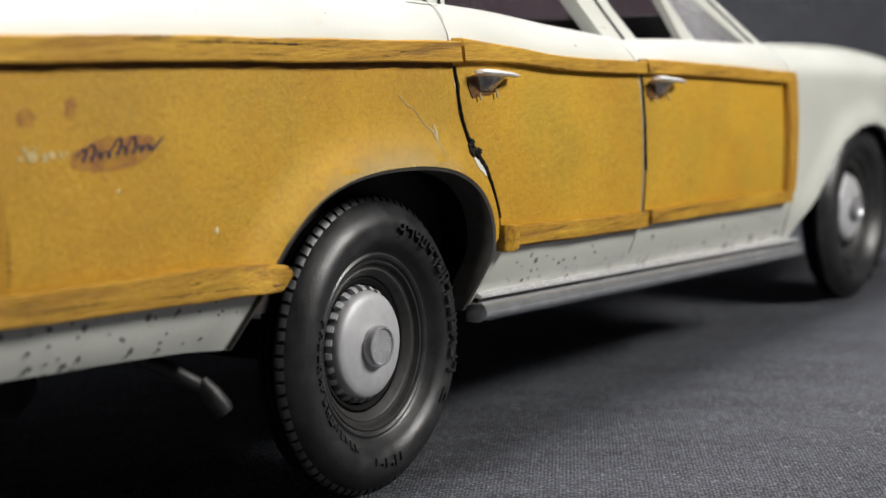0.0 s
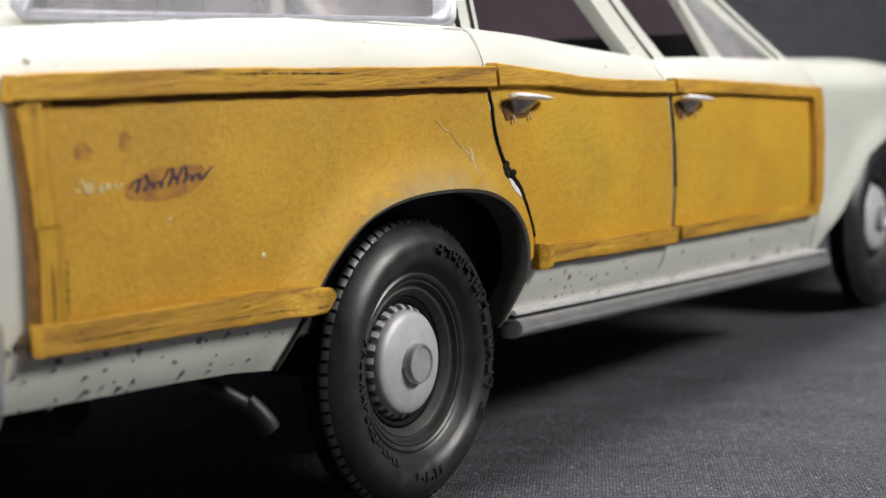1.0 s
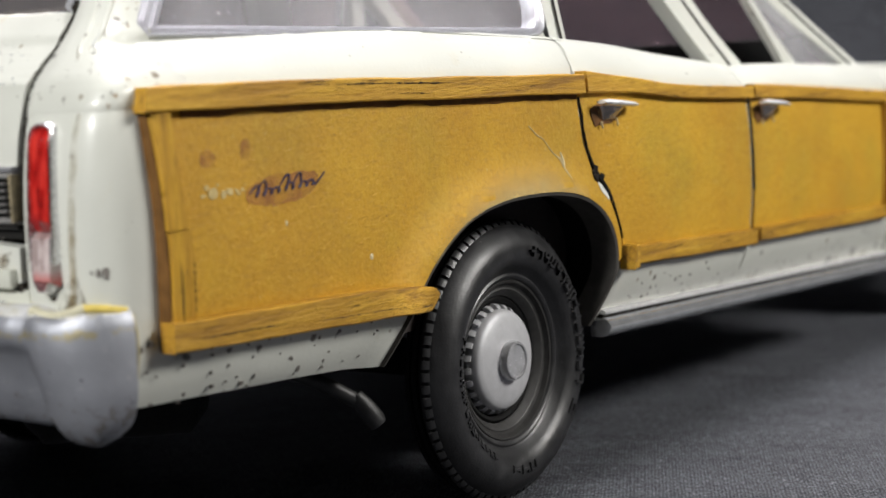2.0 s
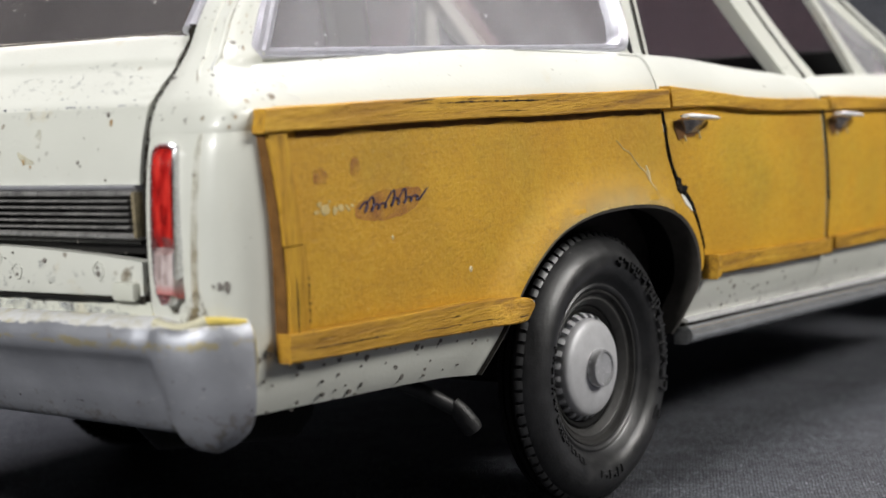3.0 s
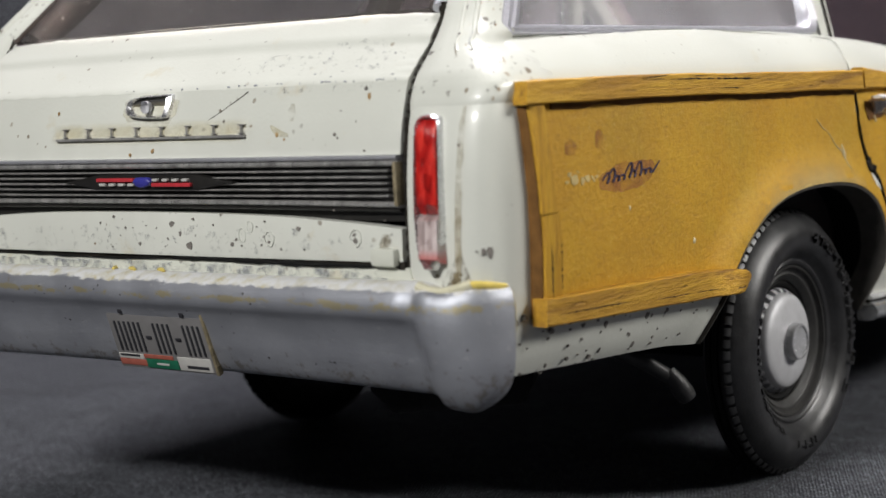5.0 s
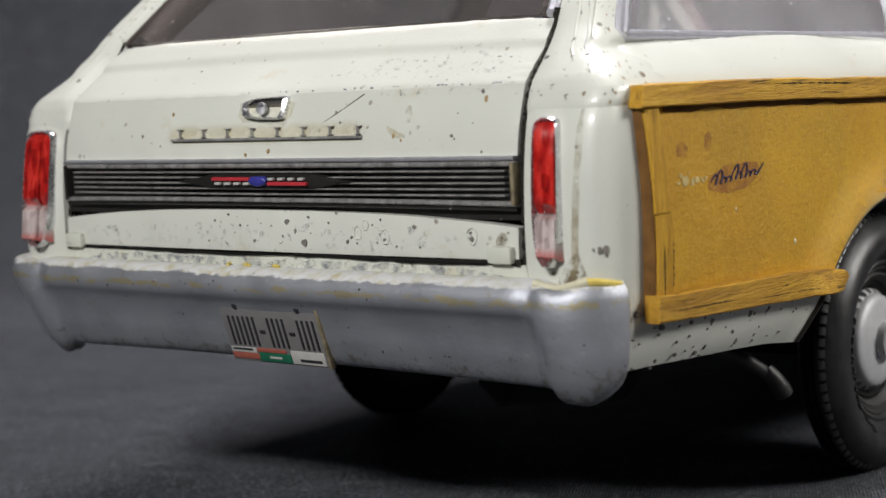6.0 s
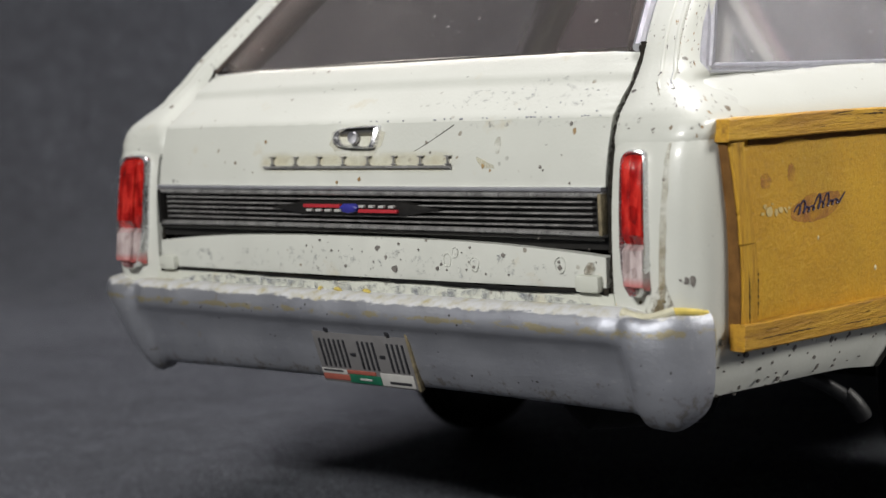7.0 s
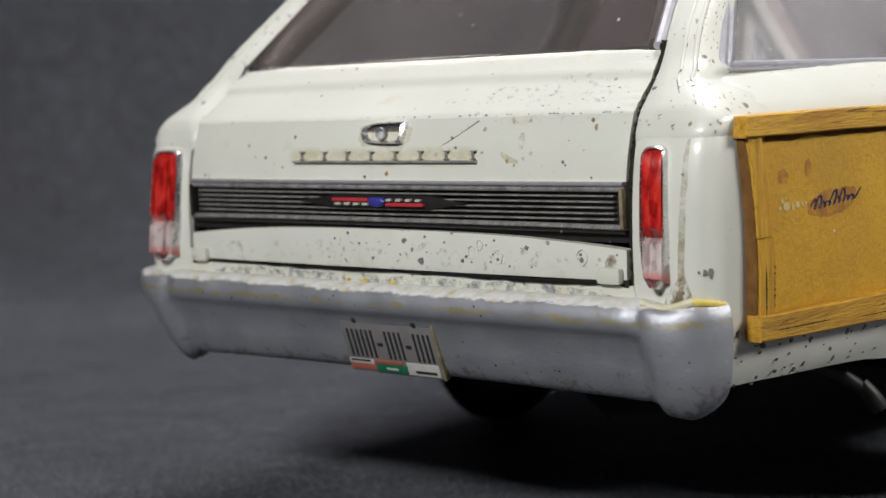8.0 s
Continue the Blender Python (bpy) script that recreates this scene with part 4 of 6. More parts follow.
def handle(u, z, parent):
    """Pull handle: a thin bright bar, a hollow bright scoop hanging under its rear half, brown glue and pale drips below."""
    bm = bmesh.new()
    rings = []
    for k in range(17):
        s = k / 16
        h = (0.0085 - 0.003 * s) * min(1.0, 0.45 + 6 * s, 0.3 + 5 * (1 - s))
        out = 0.024 + 0.026 * math.sin(math.pi * min(1, s * 0.85 + 0.12)) ** 0.7
        uu, zz = u + 0.168 * s, z + 0.008 - 0.016 * s
        rings.append([side(uu, zz + h * math.cos(a), -out - 0.014 * math.sin(a)) for a in (math.tau * i / 12 for i in range(12))])
    sweep(bm, rings)
    bar_ob = part("door_handle", bm, M_HANDLE, parent, "chrome pull handle with worn plating")
    bm = bmesh.new()
    rings = []
    for k in range(9):
        s = k / 8
        lo, hi = u + 0.010 + 0.030 * s, u + 0.140 - 0.050 * s
        out = 0.030 * (1 - 0.75 * s ** 1.5)
        rings.append([side(lo + (hi - lo) * t, z - 0.002 - 0.034 * s, -0.008 - out * math.sin(math.pi * (0.12 + 0.76 * t)) ** 0.5) for t in np.linspace(0, 1, 11)] +
                     [side(lo + (hi - lo) * t, z - 0.002 - 0.034 * s, -0.003 - out * 0.7 * math.sin(math.pi * (0.12 + 0.76 * t)) ** 0.5) for t in np.linspace(1, 0, 11)])
    sweep(bm, rings)
    part("handle_scoop", bm, M_SCOOP, bar_ob, "scratched bright scoop under the handle")
    bm = bmesh.new()
    panel(bm, ragged([(u - 0.010, z + 0.006), (u + 0.14, z - 0.004), (u + 0.13, z - 0.030), (u + 0.10, z - 0.040), (u + 0.07, z - 0.048), (u + 0.04, z - 0.044), (u + 0.02, z - 0.054), (u - 0.004, z - 0.042)], u * 7, 0.006, 0.012), lambda a, c, dd: side(a, c, dd - 0.0115), 0.02, 0.003, 0.001)
    part("glue_stain", bm, M_BROWNGLUE, parent, "brown glue stain under the handle")
    for du, dz, ln in ((0.028, -0.040, 0.016), (0.098, -0.034, 0.020)):
        bm = bmesh.new()
        tube(bm, [side(u + du + 0.006 * t, z + dz - ln * t, -0.016) for t in (0, 0.4, 0.8, 1)], [0.003, 0.0022, 0.003, 0.001], 7)
        part("glue_drip", bm, M_PALEGLUE, parent, "pale dried drip")


handle(0.292, 0.897, d)
handle(1.158, 0.850, f)


# ---- sill moulding: a bright bead over a band with its dark reflection put into the tone ----
def sill_strip(prof, z_lift=0.0):
    bm = bmesh.new()
    sweep(bm, [[Vector((u, -0.883 + dd, 0.374 - 0.0475 * (u - 0.4) + zz + z_lift)) for dd, zz in prof] for u in np.linspace(0.372, 2.30, 50)])
    return bm


sill = part("sill_moulding", sill_strip([(0.03, 0.004), (-0.0115, 0.004), (-0.019, -0.002), (-0.0245, -0.009), (-0.0275, -0.017), (-0.0275, -0.022), (-0.024, -0.030), (-0.014, -0.039), (-0.004, -0.043), (0.03, -0.043)]),
            M_SILLBAND, car, "metal rocker moulding along the sill in a shaded tone", angle=38)
part("sill_bead", sill_strip([(0.02, 0.024), (-0.004, 0.024), (-0.012, 0.021), (-0.0155, 0.017), (-0.0150, 0.0135), (-0.010, 0.0115), (0.02, 0.0115)]), M_SILL, sill, "bright bead along the moulding's top", angle=38)
part("sill_groove", sill_strip([(0.028, 0.0135), (-0.005, 0.0135), (-0.005, 0.002), (0.028, 0.002)]), M_SEAM, sill)
again(sill, car, Matrix.Diagonal((1, -1, 1, 1)))

# ---- tailgate ----
GATE_X = curve_through([0.60, 0.67, 0.79, 0.88, 0.93, 1.022], [-1.236, -1.234, -1.229, -1.222, -1.214, -1.186])


def bow(y):
    return -0.012 * (1 - (y / 0.7) ** 2)


def gate_place(y, z, depth=0.0):
    return Vector((GATE_X(z) + bow(y) + depth, y, z))


LEDGE_V = [0, 0.08, 0.53, 0.60, 0.92, 1.0]
LEDGE = [(-1.186, 1.022), (-1.176, 1.032), (-1.100, 1.094), (-1.090, 1.111), (-1.042, 1.150), (-1.030, 1.158)]


def LEDGE_X(v):
    return float(np.interp(v, LEDGE_V, [p[0] for p in LEDGE]))


def LEDGE_Z(v):
    return float(np.interp(v, LEDGE_V, [p[1] for p in LEDGE]))


def ledge_place(y, v, depth=0.0):
    dip = 0.012 * (abs(y) / 0.66) ** 2 * v
    return Vector((LEDGE_X(v) + bow(y) * (1 - v) + depth * 0.6, y, LEDGE_Z(v) - depth * 0.8 - dip * 0.6))


bm = bmesh.new()
half = 0.685
panel(bm, [(y, 0.884) for y in np.linspace(-half, half, 30)] + [(half, 1.02)] + [(y, 1.021) for y in np.linspace(half, -half, 30)], gate_place, 0.03, 0.03, 0.002)
panel(bm, [(y, 0.682) for y in np.linspace(-half, half, 30)] + [(y, 0.772 - 0.027 * (abs(y) / half) ** 2.6) for y in np.linspace(half, -half, 30)], gate_place, 0.03, 0.03, 0.003)
panel(bm, [(y, 0.0) for y in np.linspace(-half, half, 30)] + [(0.672, 0.6), (0.660, 0.9)] + [(y, 1.0 - 0.03 * (abs(y) / 0.655) ** 8) for y in np.linspace(0.655, -0.655, 30)] + [(-0.660, 0.9), (-0.672, 0.6)],
      ledge_place, 0.035, 0.03, 0.002)
gate = part("tailgate", bm, M_REAR, car, "chipped cream tailgate with a worn ledge under the glass", angle=32)

bm = bmesh.new()
block(bm, (-1.160, -0.70, 0.66), (-1.12, 0.70, 1.01))
part("tailgate_core", bm, M_SEAM, gate)
for y in (-0.648, 0.648):
    bm = bmesh.new()
    block(bm, (-1.250, y - 0.030, 0.674), (-1.225, y + 0.030, 0.710), 0.010)
    part("hinge_boss", bm, M_SCUFF, gate, "scuffed hinge boss")

# grille band
bm = bmesh.new()
block(bm, (-1.212, -0.69, 0.758), (-1.20, 0.69, 0.884))
grille = part("grille_band", bm, M_GRILLE, car, "smoked black recessed grille band")
RIB_Z = [0.8065, 0.8185, 0.8305, 0.8425, 0.8545]
for z in RIB_Z:
    bm = bmesh.new()
    sweep(bm, [[Vector((-1.212 + bow(y) - a, y, z + b)) for a, b in ((-0.002, 0.0020), (0.012, 0.0016), (0.0135, 0.0), (0.012, -0.0016), (-0.002, -0.0020))] for y in np.linspace(-0.655, 0.655, 24)])
    part("grille_rib", bm, M_RIB, grille)
for z, h, o, mat in ((0.880, 0.0045, 0.020, M_FOIL), (0.869, 0.0050, 0.016, M_RIB), (0.7935, 0.005, 0.018, M_RIB), (0.784, 0.0035, 0.014, M_GRILLE)):
    bm = bmesh.new()
    sweep(bm, [[Vector((-1.212 + bow(y) - a, y, z + b - (0.004 * (abs(y) / 0.68) ** 3 if z < 0.8 else 0))) for a, b in ((-0.002, h), (o * 0.8, h), (o, h * 0.4), (o, -h * 0.4), (o * 0.8, -h), (-0.002, -h))] for y in np.linspace(-0.682, 0.682, 24)])
    part("grille_frame_bar", bm, mat, grille)
for s in (-1, 1):
    bm = bmesh.new()
    block(bm, (-1.234, s * 0.678 - 0.0045, 0.788), (-1.205, s * 0.678 + 0.0045, 0.872), 0.003)
    part("grille_end", bm, M_GRIME if s < 0 else M_GRILLE, grille, "yellowed end of the grille frame" if s < 0 else "")

# emblem plaque in the middle of the band
bm = bmesh.new()
rings = []
for y in np.linspace(-0.26, 0.26, 31):
    t = max(0.08, min(1.0, (0.26 - abs(y)) / 0.11))
    rings.append([Vector((-1.214 + bow(y) - a, y, 0.8345 + b * t)) for a, b in ((0.0, 0.019), (0.015, 0.015), (0.017, 0.0), (0.015, -0.015), (0.0, -0.019))])
sweep(bm, rings)
emblem = part("emblem_plaque", bm, M_GRILLE, car, "pointed black plaque with a red, white and blue crest")


def chip_block(name, mat, parent, y0, y1, z0, z1, x0, x1, soft=0.002, label=""):
    bm = bmesh.new()
    block(bm, (x0, min(y0, y1), z0), (x1, max(y0, y1), z1), soft)
    return part(name, bm, mat, parent, label)


chip_block("crest_red", M_RED, emblem, 0.145, 0.028, 0.8365, 0.8445, -1.250, -1.236, 0.002, "red enamel bar")
chip_block("crest_red", M_RED, emblem, -0.145, -0.028, 0.8265, 0.8345, -1.250, -1.236, 0.002, "red enamel bar")
for k in range(4):
    y = 0.128 - 0.030 * k
    chip_block("crest_dash", M_WHITE, emblem, y + 0.009, y - 0.009, 0.8275, 0.8335, -1.250, -1.236)
    chip_block("crest_dash", M_WHITE, emblem, -y + 0.008, -y - 0.008, 0.8375, 0.8435, -1.250, -1.236)
bm = bmesh.new()
pts = [(0.028, 0.837), (0.017, 0.846), (-0.017, 0.846), (-0.028, 0.837), (-0.019, 0.828), (0.0, 0.824), (0.019, 0.828)]
sweep(bm, [[Vector((x, y * s, 0.835 + (z - 0.835) * s)) for y, z in pts] for x, s in ((-1.236, 1.0), (-1.251, 1.0), (-1.254, 0.8))])
part("crest_shield", bm, M_BLUE, emblem, "blue enamel shield")

# latch
bm = bmesh.new()
ring_pts = rounded([(0.072, 0.990, 0), (0.062, 1.014, 0), (-0.062, 1.018, 0), (-0.070, 1.014, 0), (-0.066, 0.972, 0), (-0.058, 0.966, 0), (0.055, 0.970, 0)], 0.02, True, 2)
rings = []
for p in ring_pts:
    y, z = p[0], p[1]
    c = Vector((0, 0.992))
    inward = (Vector((y, z)) - c) * -0.24
    x = GATE_X(z) - 0.012
    rings.append([Vector((x + 0.015, y, z)), Vector((x - 0.010, y, z)), Vector((x - 0.016, y + inward.x * 0.5, z + inward.y * 0.5)), Vector((x - 0.008, y + inward.x, z + inward.y)), Vector((x + 0.012, y + inward.x, z + inward.y))])
rings.append(rings[0])
sweep(bm, rings, True, False)
bmesh.ops.remove_doubles(bm, verts=bm.verts, dist=1e-5)
latch = part("tailgate_latch", bm, M_CHROME, car, "chrome oval latch surround")
bm = bmesh.new()
block(bm, (-1.207, -0.055, 0.976), (-1.195, 0.055, 1.008), 0.003)
part("latch_pan", bm, M_RIMRING, latch)
bm = bmesh.new()
lathe(bm, [(0.001, 0.0), (0.011, 0.001), (0.0135, 0.005), (0.0135, 0.014)][::-1], 20)
bmesh.ops.transform(bm, matrix=Matrix.Translation((-1.212, 0.0, 0.992)) @ pose(0, 0, 0, 0, 0, -90), verts=bm.verts)
part("latch_button", bm, M_CAP, latch, "satin push button")


def film(points, mat, parent, name, label="", lift=0.0025, place=gate_place):
    """A thin dried film lying on a surface."""
    bm = bmesh.new()
    panel(bm, points, lambda a, b, c: place(a, b, c - lift), 0.03, lift - 0.0005, 0.001)
    return part(name, bm, mat, parent, label)


film([(0.34, 0.905), (0.34, 0.970), (0.0, 0.970), (-0.34, 0.970), (-0.34, 0.905), (0.0, 0.905)], M_NAMESTAIN, gate, "glue_stain", "yellowed glue stain behind the lettering")
film(ragged([(0.085, 0.965), (0.08, 1.016), (-0.085, 1.019), (-0.082, 0.957), (0.0, 0.959)], 2.0), M_STAIN, gate, "glue_stain", "yellowed glue stain round the latch")
film(ragged([(-0.35, 0.948), (-0.37, 0.925), (-0.40, 0.922), (-0.41, 0.928), (-0.38, 0.936)], 3.0), M_STAIN, gate, "glue_stain")

def tail_side(u, z, depth=0.0):
    return side(u, z, depth)


film(ragged([(0.66, 0.69), (0.66, 0.73), (0.2, 0.74), (-0.3, 0.745), (-0.62, 0.735), (-0.62, 0.69), (0.0, 0.688)], 12.0, 0.012), M_GREYSMUDGE, gate, "scuff_mark", "blue-grey scuffs on the lower gate", 0.0035)
film(ragged([(-0.30, 1.006), (-0.64, 1.008), (-0.66, 1.019), (-0.28, 1.0185)], 13.0, 0.004), M_GREYSMUDGE, gate, "scuff_mark", "dark scuffs along the gate's crease", 0.0035)
film(ragged([(-0.05, 0.22), (-0.60, 0.10), (-0.64, 0.5), (-0.55, 0.66), (-0.3, 0.42)], 14.0, 0.05, 0.06), M_GREYSMUDGE, gate, "scuff_mark", "dark scuffs on the ledge", 0.003, lambda y, v, c: ledge_place(y, v, c))
film(ragged([(0.64, 0.60), (0.64, 0.668), (0.0, 0.668), (-0.66, 0.668), (-0.66, 0.60), (0.0, 0.60)], 15.0, 0.008), M_SCUFFED, gate, "scuff_mark", "blue-grey scuffs on the valance", 0.0045)
film(ragged([(-0.632, 0.708), (-0.66, 0.70), (-0.662, 0.732), (-0.645, 0.738)], 41.0, 0.004, 0.010), M_BROWNSMUDGE, gate, "rust_stain", "brown grime at the gate's lower corner", 0.0045)
film(ragged([(-0.40, 0.985), (-0.415, 0.985), (-0.418, 0.955), (-0.405, 0.95)], 42.0, 0.004, 0.008), M_TANSMUDGE, gate, "rust_stain", "small tan run", 0.003)
film(ragged([(-1.318, 0.625), (-1.27, 0.625), (-1.252, 0.645), (-1.258, 0.675), (-1.275, 0.70), (-1.30, 0.665)], 16.0, 0.008, 0.02), M_BROWNSMUDGE, q, "rust_stain", "brown grime on the fender corner", 0.003, tail_side)
film(ragged([(-1.282, 0.66), (-1.268, 0.66), (-1.262, 0.80), (-1.258, 0.97), (-1.268, 0.97), (-1.276, 0.80)], 17.0, 0.003, 0.02), M_TANSMUDGE, q, "rust_stain", "thin tan grime line down the corner", 0.003, tail_side)


def flake(bm, place, a, b, r, seed, lift=0.0012, squash=1.0, turn=0.0):
    """One small chip: an uneven disc lying on a surface."""
    n = 9
    pts = []
    for k in range(n):
        t = math.tau * k / n
        rr = r * (1 + 0.75 * noise.noise((math.cos(t) * 1.3 + seed * 3.7, math.sin(t) * 1.3, seed)))
        x, y = rr * math.cos(t), rr * math.sin(t) * squash
        pts.append((a + x * math.cos(turn) - y * math.sin(turn), b + x * math.sin(turn) + y * math.cos(turn)))
    top = [bm.verts.new(place(x, y, -lift)) for x, y in pts]
    low = [bm.verts.new(place(a + (x - a) * 1.06, b + (y - b) * 1.06, 0.003)) for x, y in pts]
    bm.faces.new(top)
    for k in range(n):
        bm.faces.new([top[k], top[(k + 1) % n], low[(k + 1) % n], low[k]])


def flakes(parent, place, spots_at, mat, label, seed=1):
    bm = bmesh.new()
    for k, (a, b, r, *more) in enumerate(spots_at):
        flake(bm, place, a, b, r, seed + k * 1.7, 0.0012, *more)
    part("paint_chip_scatter", bm, mat, parent, label)["kind"] = "stuff"


random.seed(31)
some = [(-0.575, 0.722, 0.005), (-0.572, 0.733, 0.003), (-0.075, 0.748, 0.0055), (-0.10, 0.728, 0.0045), (0.025, 0.705, 0.004), (-0.125, 0.704, 0.0075), (-0.25, 0.71, 0.004), (-0.43, 0.743, 0.0045),
        (0.15, 0.748, 0.003), (-0.588, 1.010, 0.0045), (-0.525, 0.925, 0.0035), (-0.225, 0.957, 0.003), (-0.35, 0.716, 0.003)]
some += [(random.uniform(-0.45, 0.12), random.uniform(0.695, 0.762), random.uniform(0.0010, 0.0026)) for _ in range(26)]
some += [(random.uniform(-0.67, -0.48), random.uniform(0.70, 1.015), random.uniform(0.001, 0.0022)) for _ in range(7)]
flakes(gate, gate_place, some, M_CHIP, "small dark chips in the gate's paint", 3)
flakes(gate, gate_place, [(-0.60, 0.995, 0.0042, 1.5), (-0.375, 0.928, 0.0035, 1.4), (-0.395, 0.918, 0.0025), (-0.02, 0.900, 0.004), (0.30, 0.985, 0.004), (0.05, 0.893, 0.003)], M_RUST, "rusty paint chips", 9)
some = [(random.uniform(-0.66, -0.25), random.uniform(0.04, 0.5), random.uniform(0.0010, 0.0028), 0.9) for _ in range(18)]
some += [(random.uniform(-0.66, 0.1), 0.02 + 0.02 * random.random(), random.uniform(0.0010, 0.0034), 0.8) for _ in range(30)]
flakes(gate, lambda y, v, c=0.0: ledge_place(y, v, c), [(a, b, r, s * 2.6) for a, b, r, s in some], M_SLATE, "grey scuffs and chips on the ledge", 21)
for y, z, r in ((-0.575, 0.727, 0.017), (-0.352, 0.722, 0.015), (-0.278, 0.728, 0.013), (-0.30, 0.745, 0.010)):
    bm = bmesh.new()
    ring = []
    for k in range(19):
        t = math.tau * k / 18
        rr = r * (1 + 0.25 * noise.noise((math.cos(t), math.sin(t), y * 9)))
        ring.append(gate_place(y + rr * 0.8 * math.cos(t), z + rr * math.sin(t), -0.0004))
    tube(bm, ring, 0.0012, 6)
    part("paint_blister", bm, M_REAR, gate, "lifted blister in the paint")
some = [(-1.125, 0.572, 0.006), (-1.15, 0.565, 0.006), (-1.05, 0.535, 0.006), (-0.95, 0.53, 0.0045), (-0.875, 0.52, 0.006), (-0.85, 0.535, 0.004), (-0.725, 0.515, 0.007), (-0.65, 0.515, 0.005), (-0.625, 0.53, 0.005),
        (-0.75, 0.457, 0.006), (-0.90, 0.457, 0.005), (-0.975, 0.467, 0.004), (-1.06, 0.548, 0.004)]
some += [(random.uniform(-1.16, -0.52), random.uniform(0.45, 0.55), random.uniform(0.0015, 0.0035)) for _ in range(34)]
some += [(random.uniform(-1.10, -0.56), 0.446 + 0.006 * random.random(), random.uniform(0.0015, 0.0042), 0.6) for _ in range(10)]
flakes(q, lambda u, z, c=0.0: side(u, z, c, -1, False), [p for p in some if p[1] > 0.452 - 0.045 * (p[0] + 1.1) * 0.5], M_CHIP, "dark chips along the lower quarter panel", 40)
flakes(q, tail_side, [(-1.208, 0.705, 0.007, 1.8), (-1.222, 0.703, 0.005, 1.5), (-1.235, 0.706, 0.003), (-1.27, 0.90, 0.003), (-1.30, 0.735, 0.003), (-1.19, 0.60, 0.004), (-1.165, 0.59, 0.003)], M_CHIP, "dark scrapes on the fender corner", 60)
flakes(q, tail_side, [(-1.288, 0.642, 0.010, 1.3), (-1.280, 0.655, 0.007, 1.6), (-1.298, 0.634, 0.006), (-1.272, 0.664, 0.004), (-1.268, 0.640, 0.004), (-1.32, 0.66, 0.003), (-1.335, 0.672, 0.004, 0.5)], M_GRIME, "brown grime in the foot of the fender corner", 66)
flakes(right["rear_door"], side, [(0.725, 0.425, 0.0045), (0.745, 0.431, 0.003), (0.80, 0.428, 0.004), (0.90, 0.43, 0.0035), (0.575, 0.402, 0.0035), (0.60, 0.422, 0.003), (0.975, 0.405, 0.003), (0.775, 0.407, 0.003), (0.875, 0.45, 0.003),
                                  (0.69, 0.44, 0.002), (0.50, 0.415, 0.002), (0.545, 0.44, 0.002), (0.655, 0.402, 0.002)], M_CHIP, "dark pits on the door's lower edge", 80)

# nameplate: plain bars in place of its letters, on an underline
bm = bmesh.new()
sweep(bm, [[gate_place(y, 0.927 + b, -a) for a, b in ((0.0, 0.003), (0.008, 0.0025), (0.008, -0.0025), (0.0, -0.003))] for y in np.linspace(-0.292, 0.290, 24)])
script = part("nameplate", bm, M_RIB, car, "thin bright nameplate underline")
for k in range(8):
    y = 0.262 - k * 0.0775
    bm = bmesh.new()
    for z0, z1, w in ((0.931, 0.951, 0.0020), (0.9485, 0.951, 0.008), (0.9315, 0.934, 0.008)):
        yy = y + (0.0 if w < 0.01 else (-0.004 if k % 2 else 0.004))
        block(bm, (GATE_X(0.943) + bow(y) - 0.008, yy - w, z0), (GATE_X(0.943) + bow(y) + 0.004, yy + w, z1), 0.001)
    part("nameplate_block", bm, M_RIB, script)
# scratch on the paint
bm = bmesh.new()
tube(bm, [gate_place(-0.18 - 0.1 * s, 0.960 + 0.048 * s + 0.006 * s * s, 0.0005) for s in np.linspace(0, 1, 9)], 0.0010, 5)
part("paint_scratch", bm, M_SEAM, gate, "fine dark scratch")

# seam between gate and body, dirt in it
for s in (-1, 1):
    bm = bmesh.new()
    pts = [(-1.215, 0.692, 0.665), (-1.212, 0.693, 0.80), (-1.203, 0.693, 0.93), (-1.172, 0.692, 1.018), (-1.10, 0.680, 1.075), (-1.045, 0.668, 1.13), (-1.03, 0.660, 1.163)]
    run = rounded([(x, s * y, z) for x, y, z in pts], 0.006)
    tube(bm, run, [(0.0080 if s < 0 else 0.0042) * max(0.3, 1 + 0.7 * noise.noise((i * 0.45, 6.0, s)) + 0.7 * noise.noise((i * 1.7, 2.0, s))) for i in range(len(run))], 7)
    part("tailgate_seam", bm, M_SEAM, gate, "dirt-filled seam")

# rear valance under the gate
bm = bmesh.new()
panel(bm, [(y, 0.585) for y in np.linspace(-0.72, 0.72, 30)] + [(y, 0.672) for y in np.linspace(0.70, -0.70, 30)], gate_place, 0.03, 0.02, 0.003)
part("rear_valance", bm, M_SCUFF, car, "scuffed cream valance with bare patches")
bm = bmesh.new()
block(bm, (-1.232, -0.69, 0.668), (-1.205, 0.69, 0.684))
part("gate_gap_shadow_strip", bm, M_SEAM, car)


bm = bmesh.new()
pts = [gate_place(y, 0.676 - 0.002 * math.sin(y * 9), -0.001) for y in np.linspace(0.62, -0.68, 110)]
tube(bm, pts, [0.0014 + 0.0035 * max(0.0, noise.noise((k * 0.16, 3.3, 0)) + 0.1) + (0.0030 if 62 < k < 104 else 0.0) * (0.6 + 0.8 * noise.noise((k * 0.5, 9.1, 0))) for k in range(110)], 7)
part("gate_crack", bm, M_BLACK, gate, "ragged black gap under the tailgate")
film(ragged([(0.66, 0.645), (0.66, 0.672), (0.0, 0.672), (-0.67, 0.672), (-0.67, 0.640), (0.0, 0.648)], 31.0, 0.006), M_GREYSMUDGE, gate, "scuff_mark", "grey grime along the valance", 0.0055)


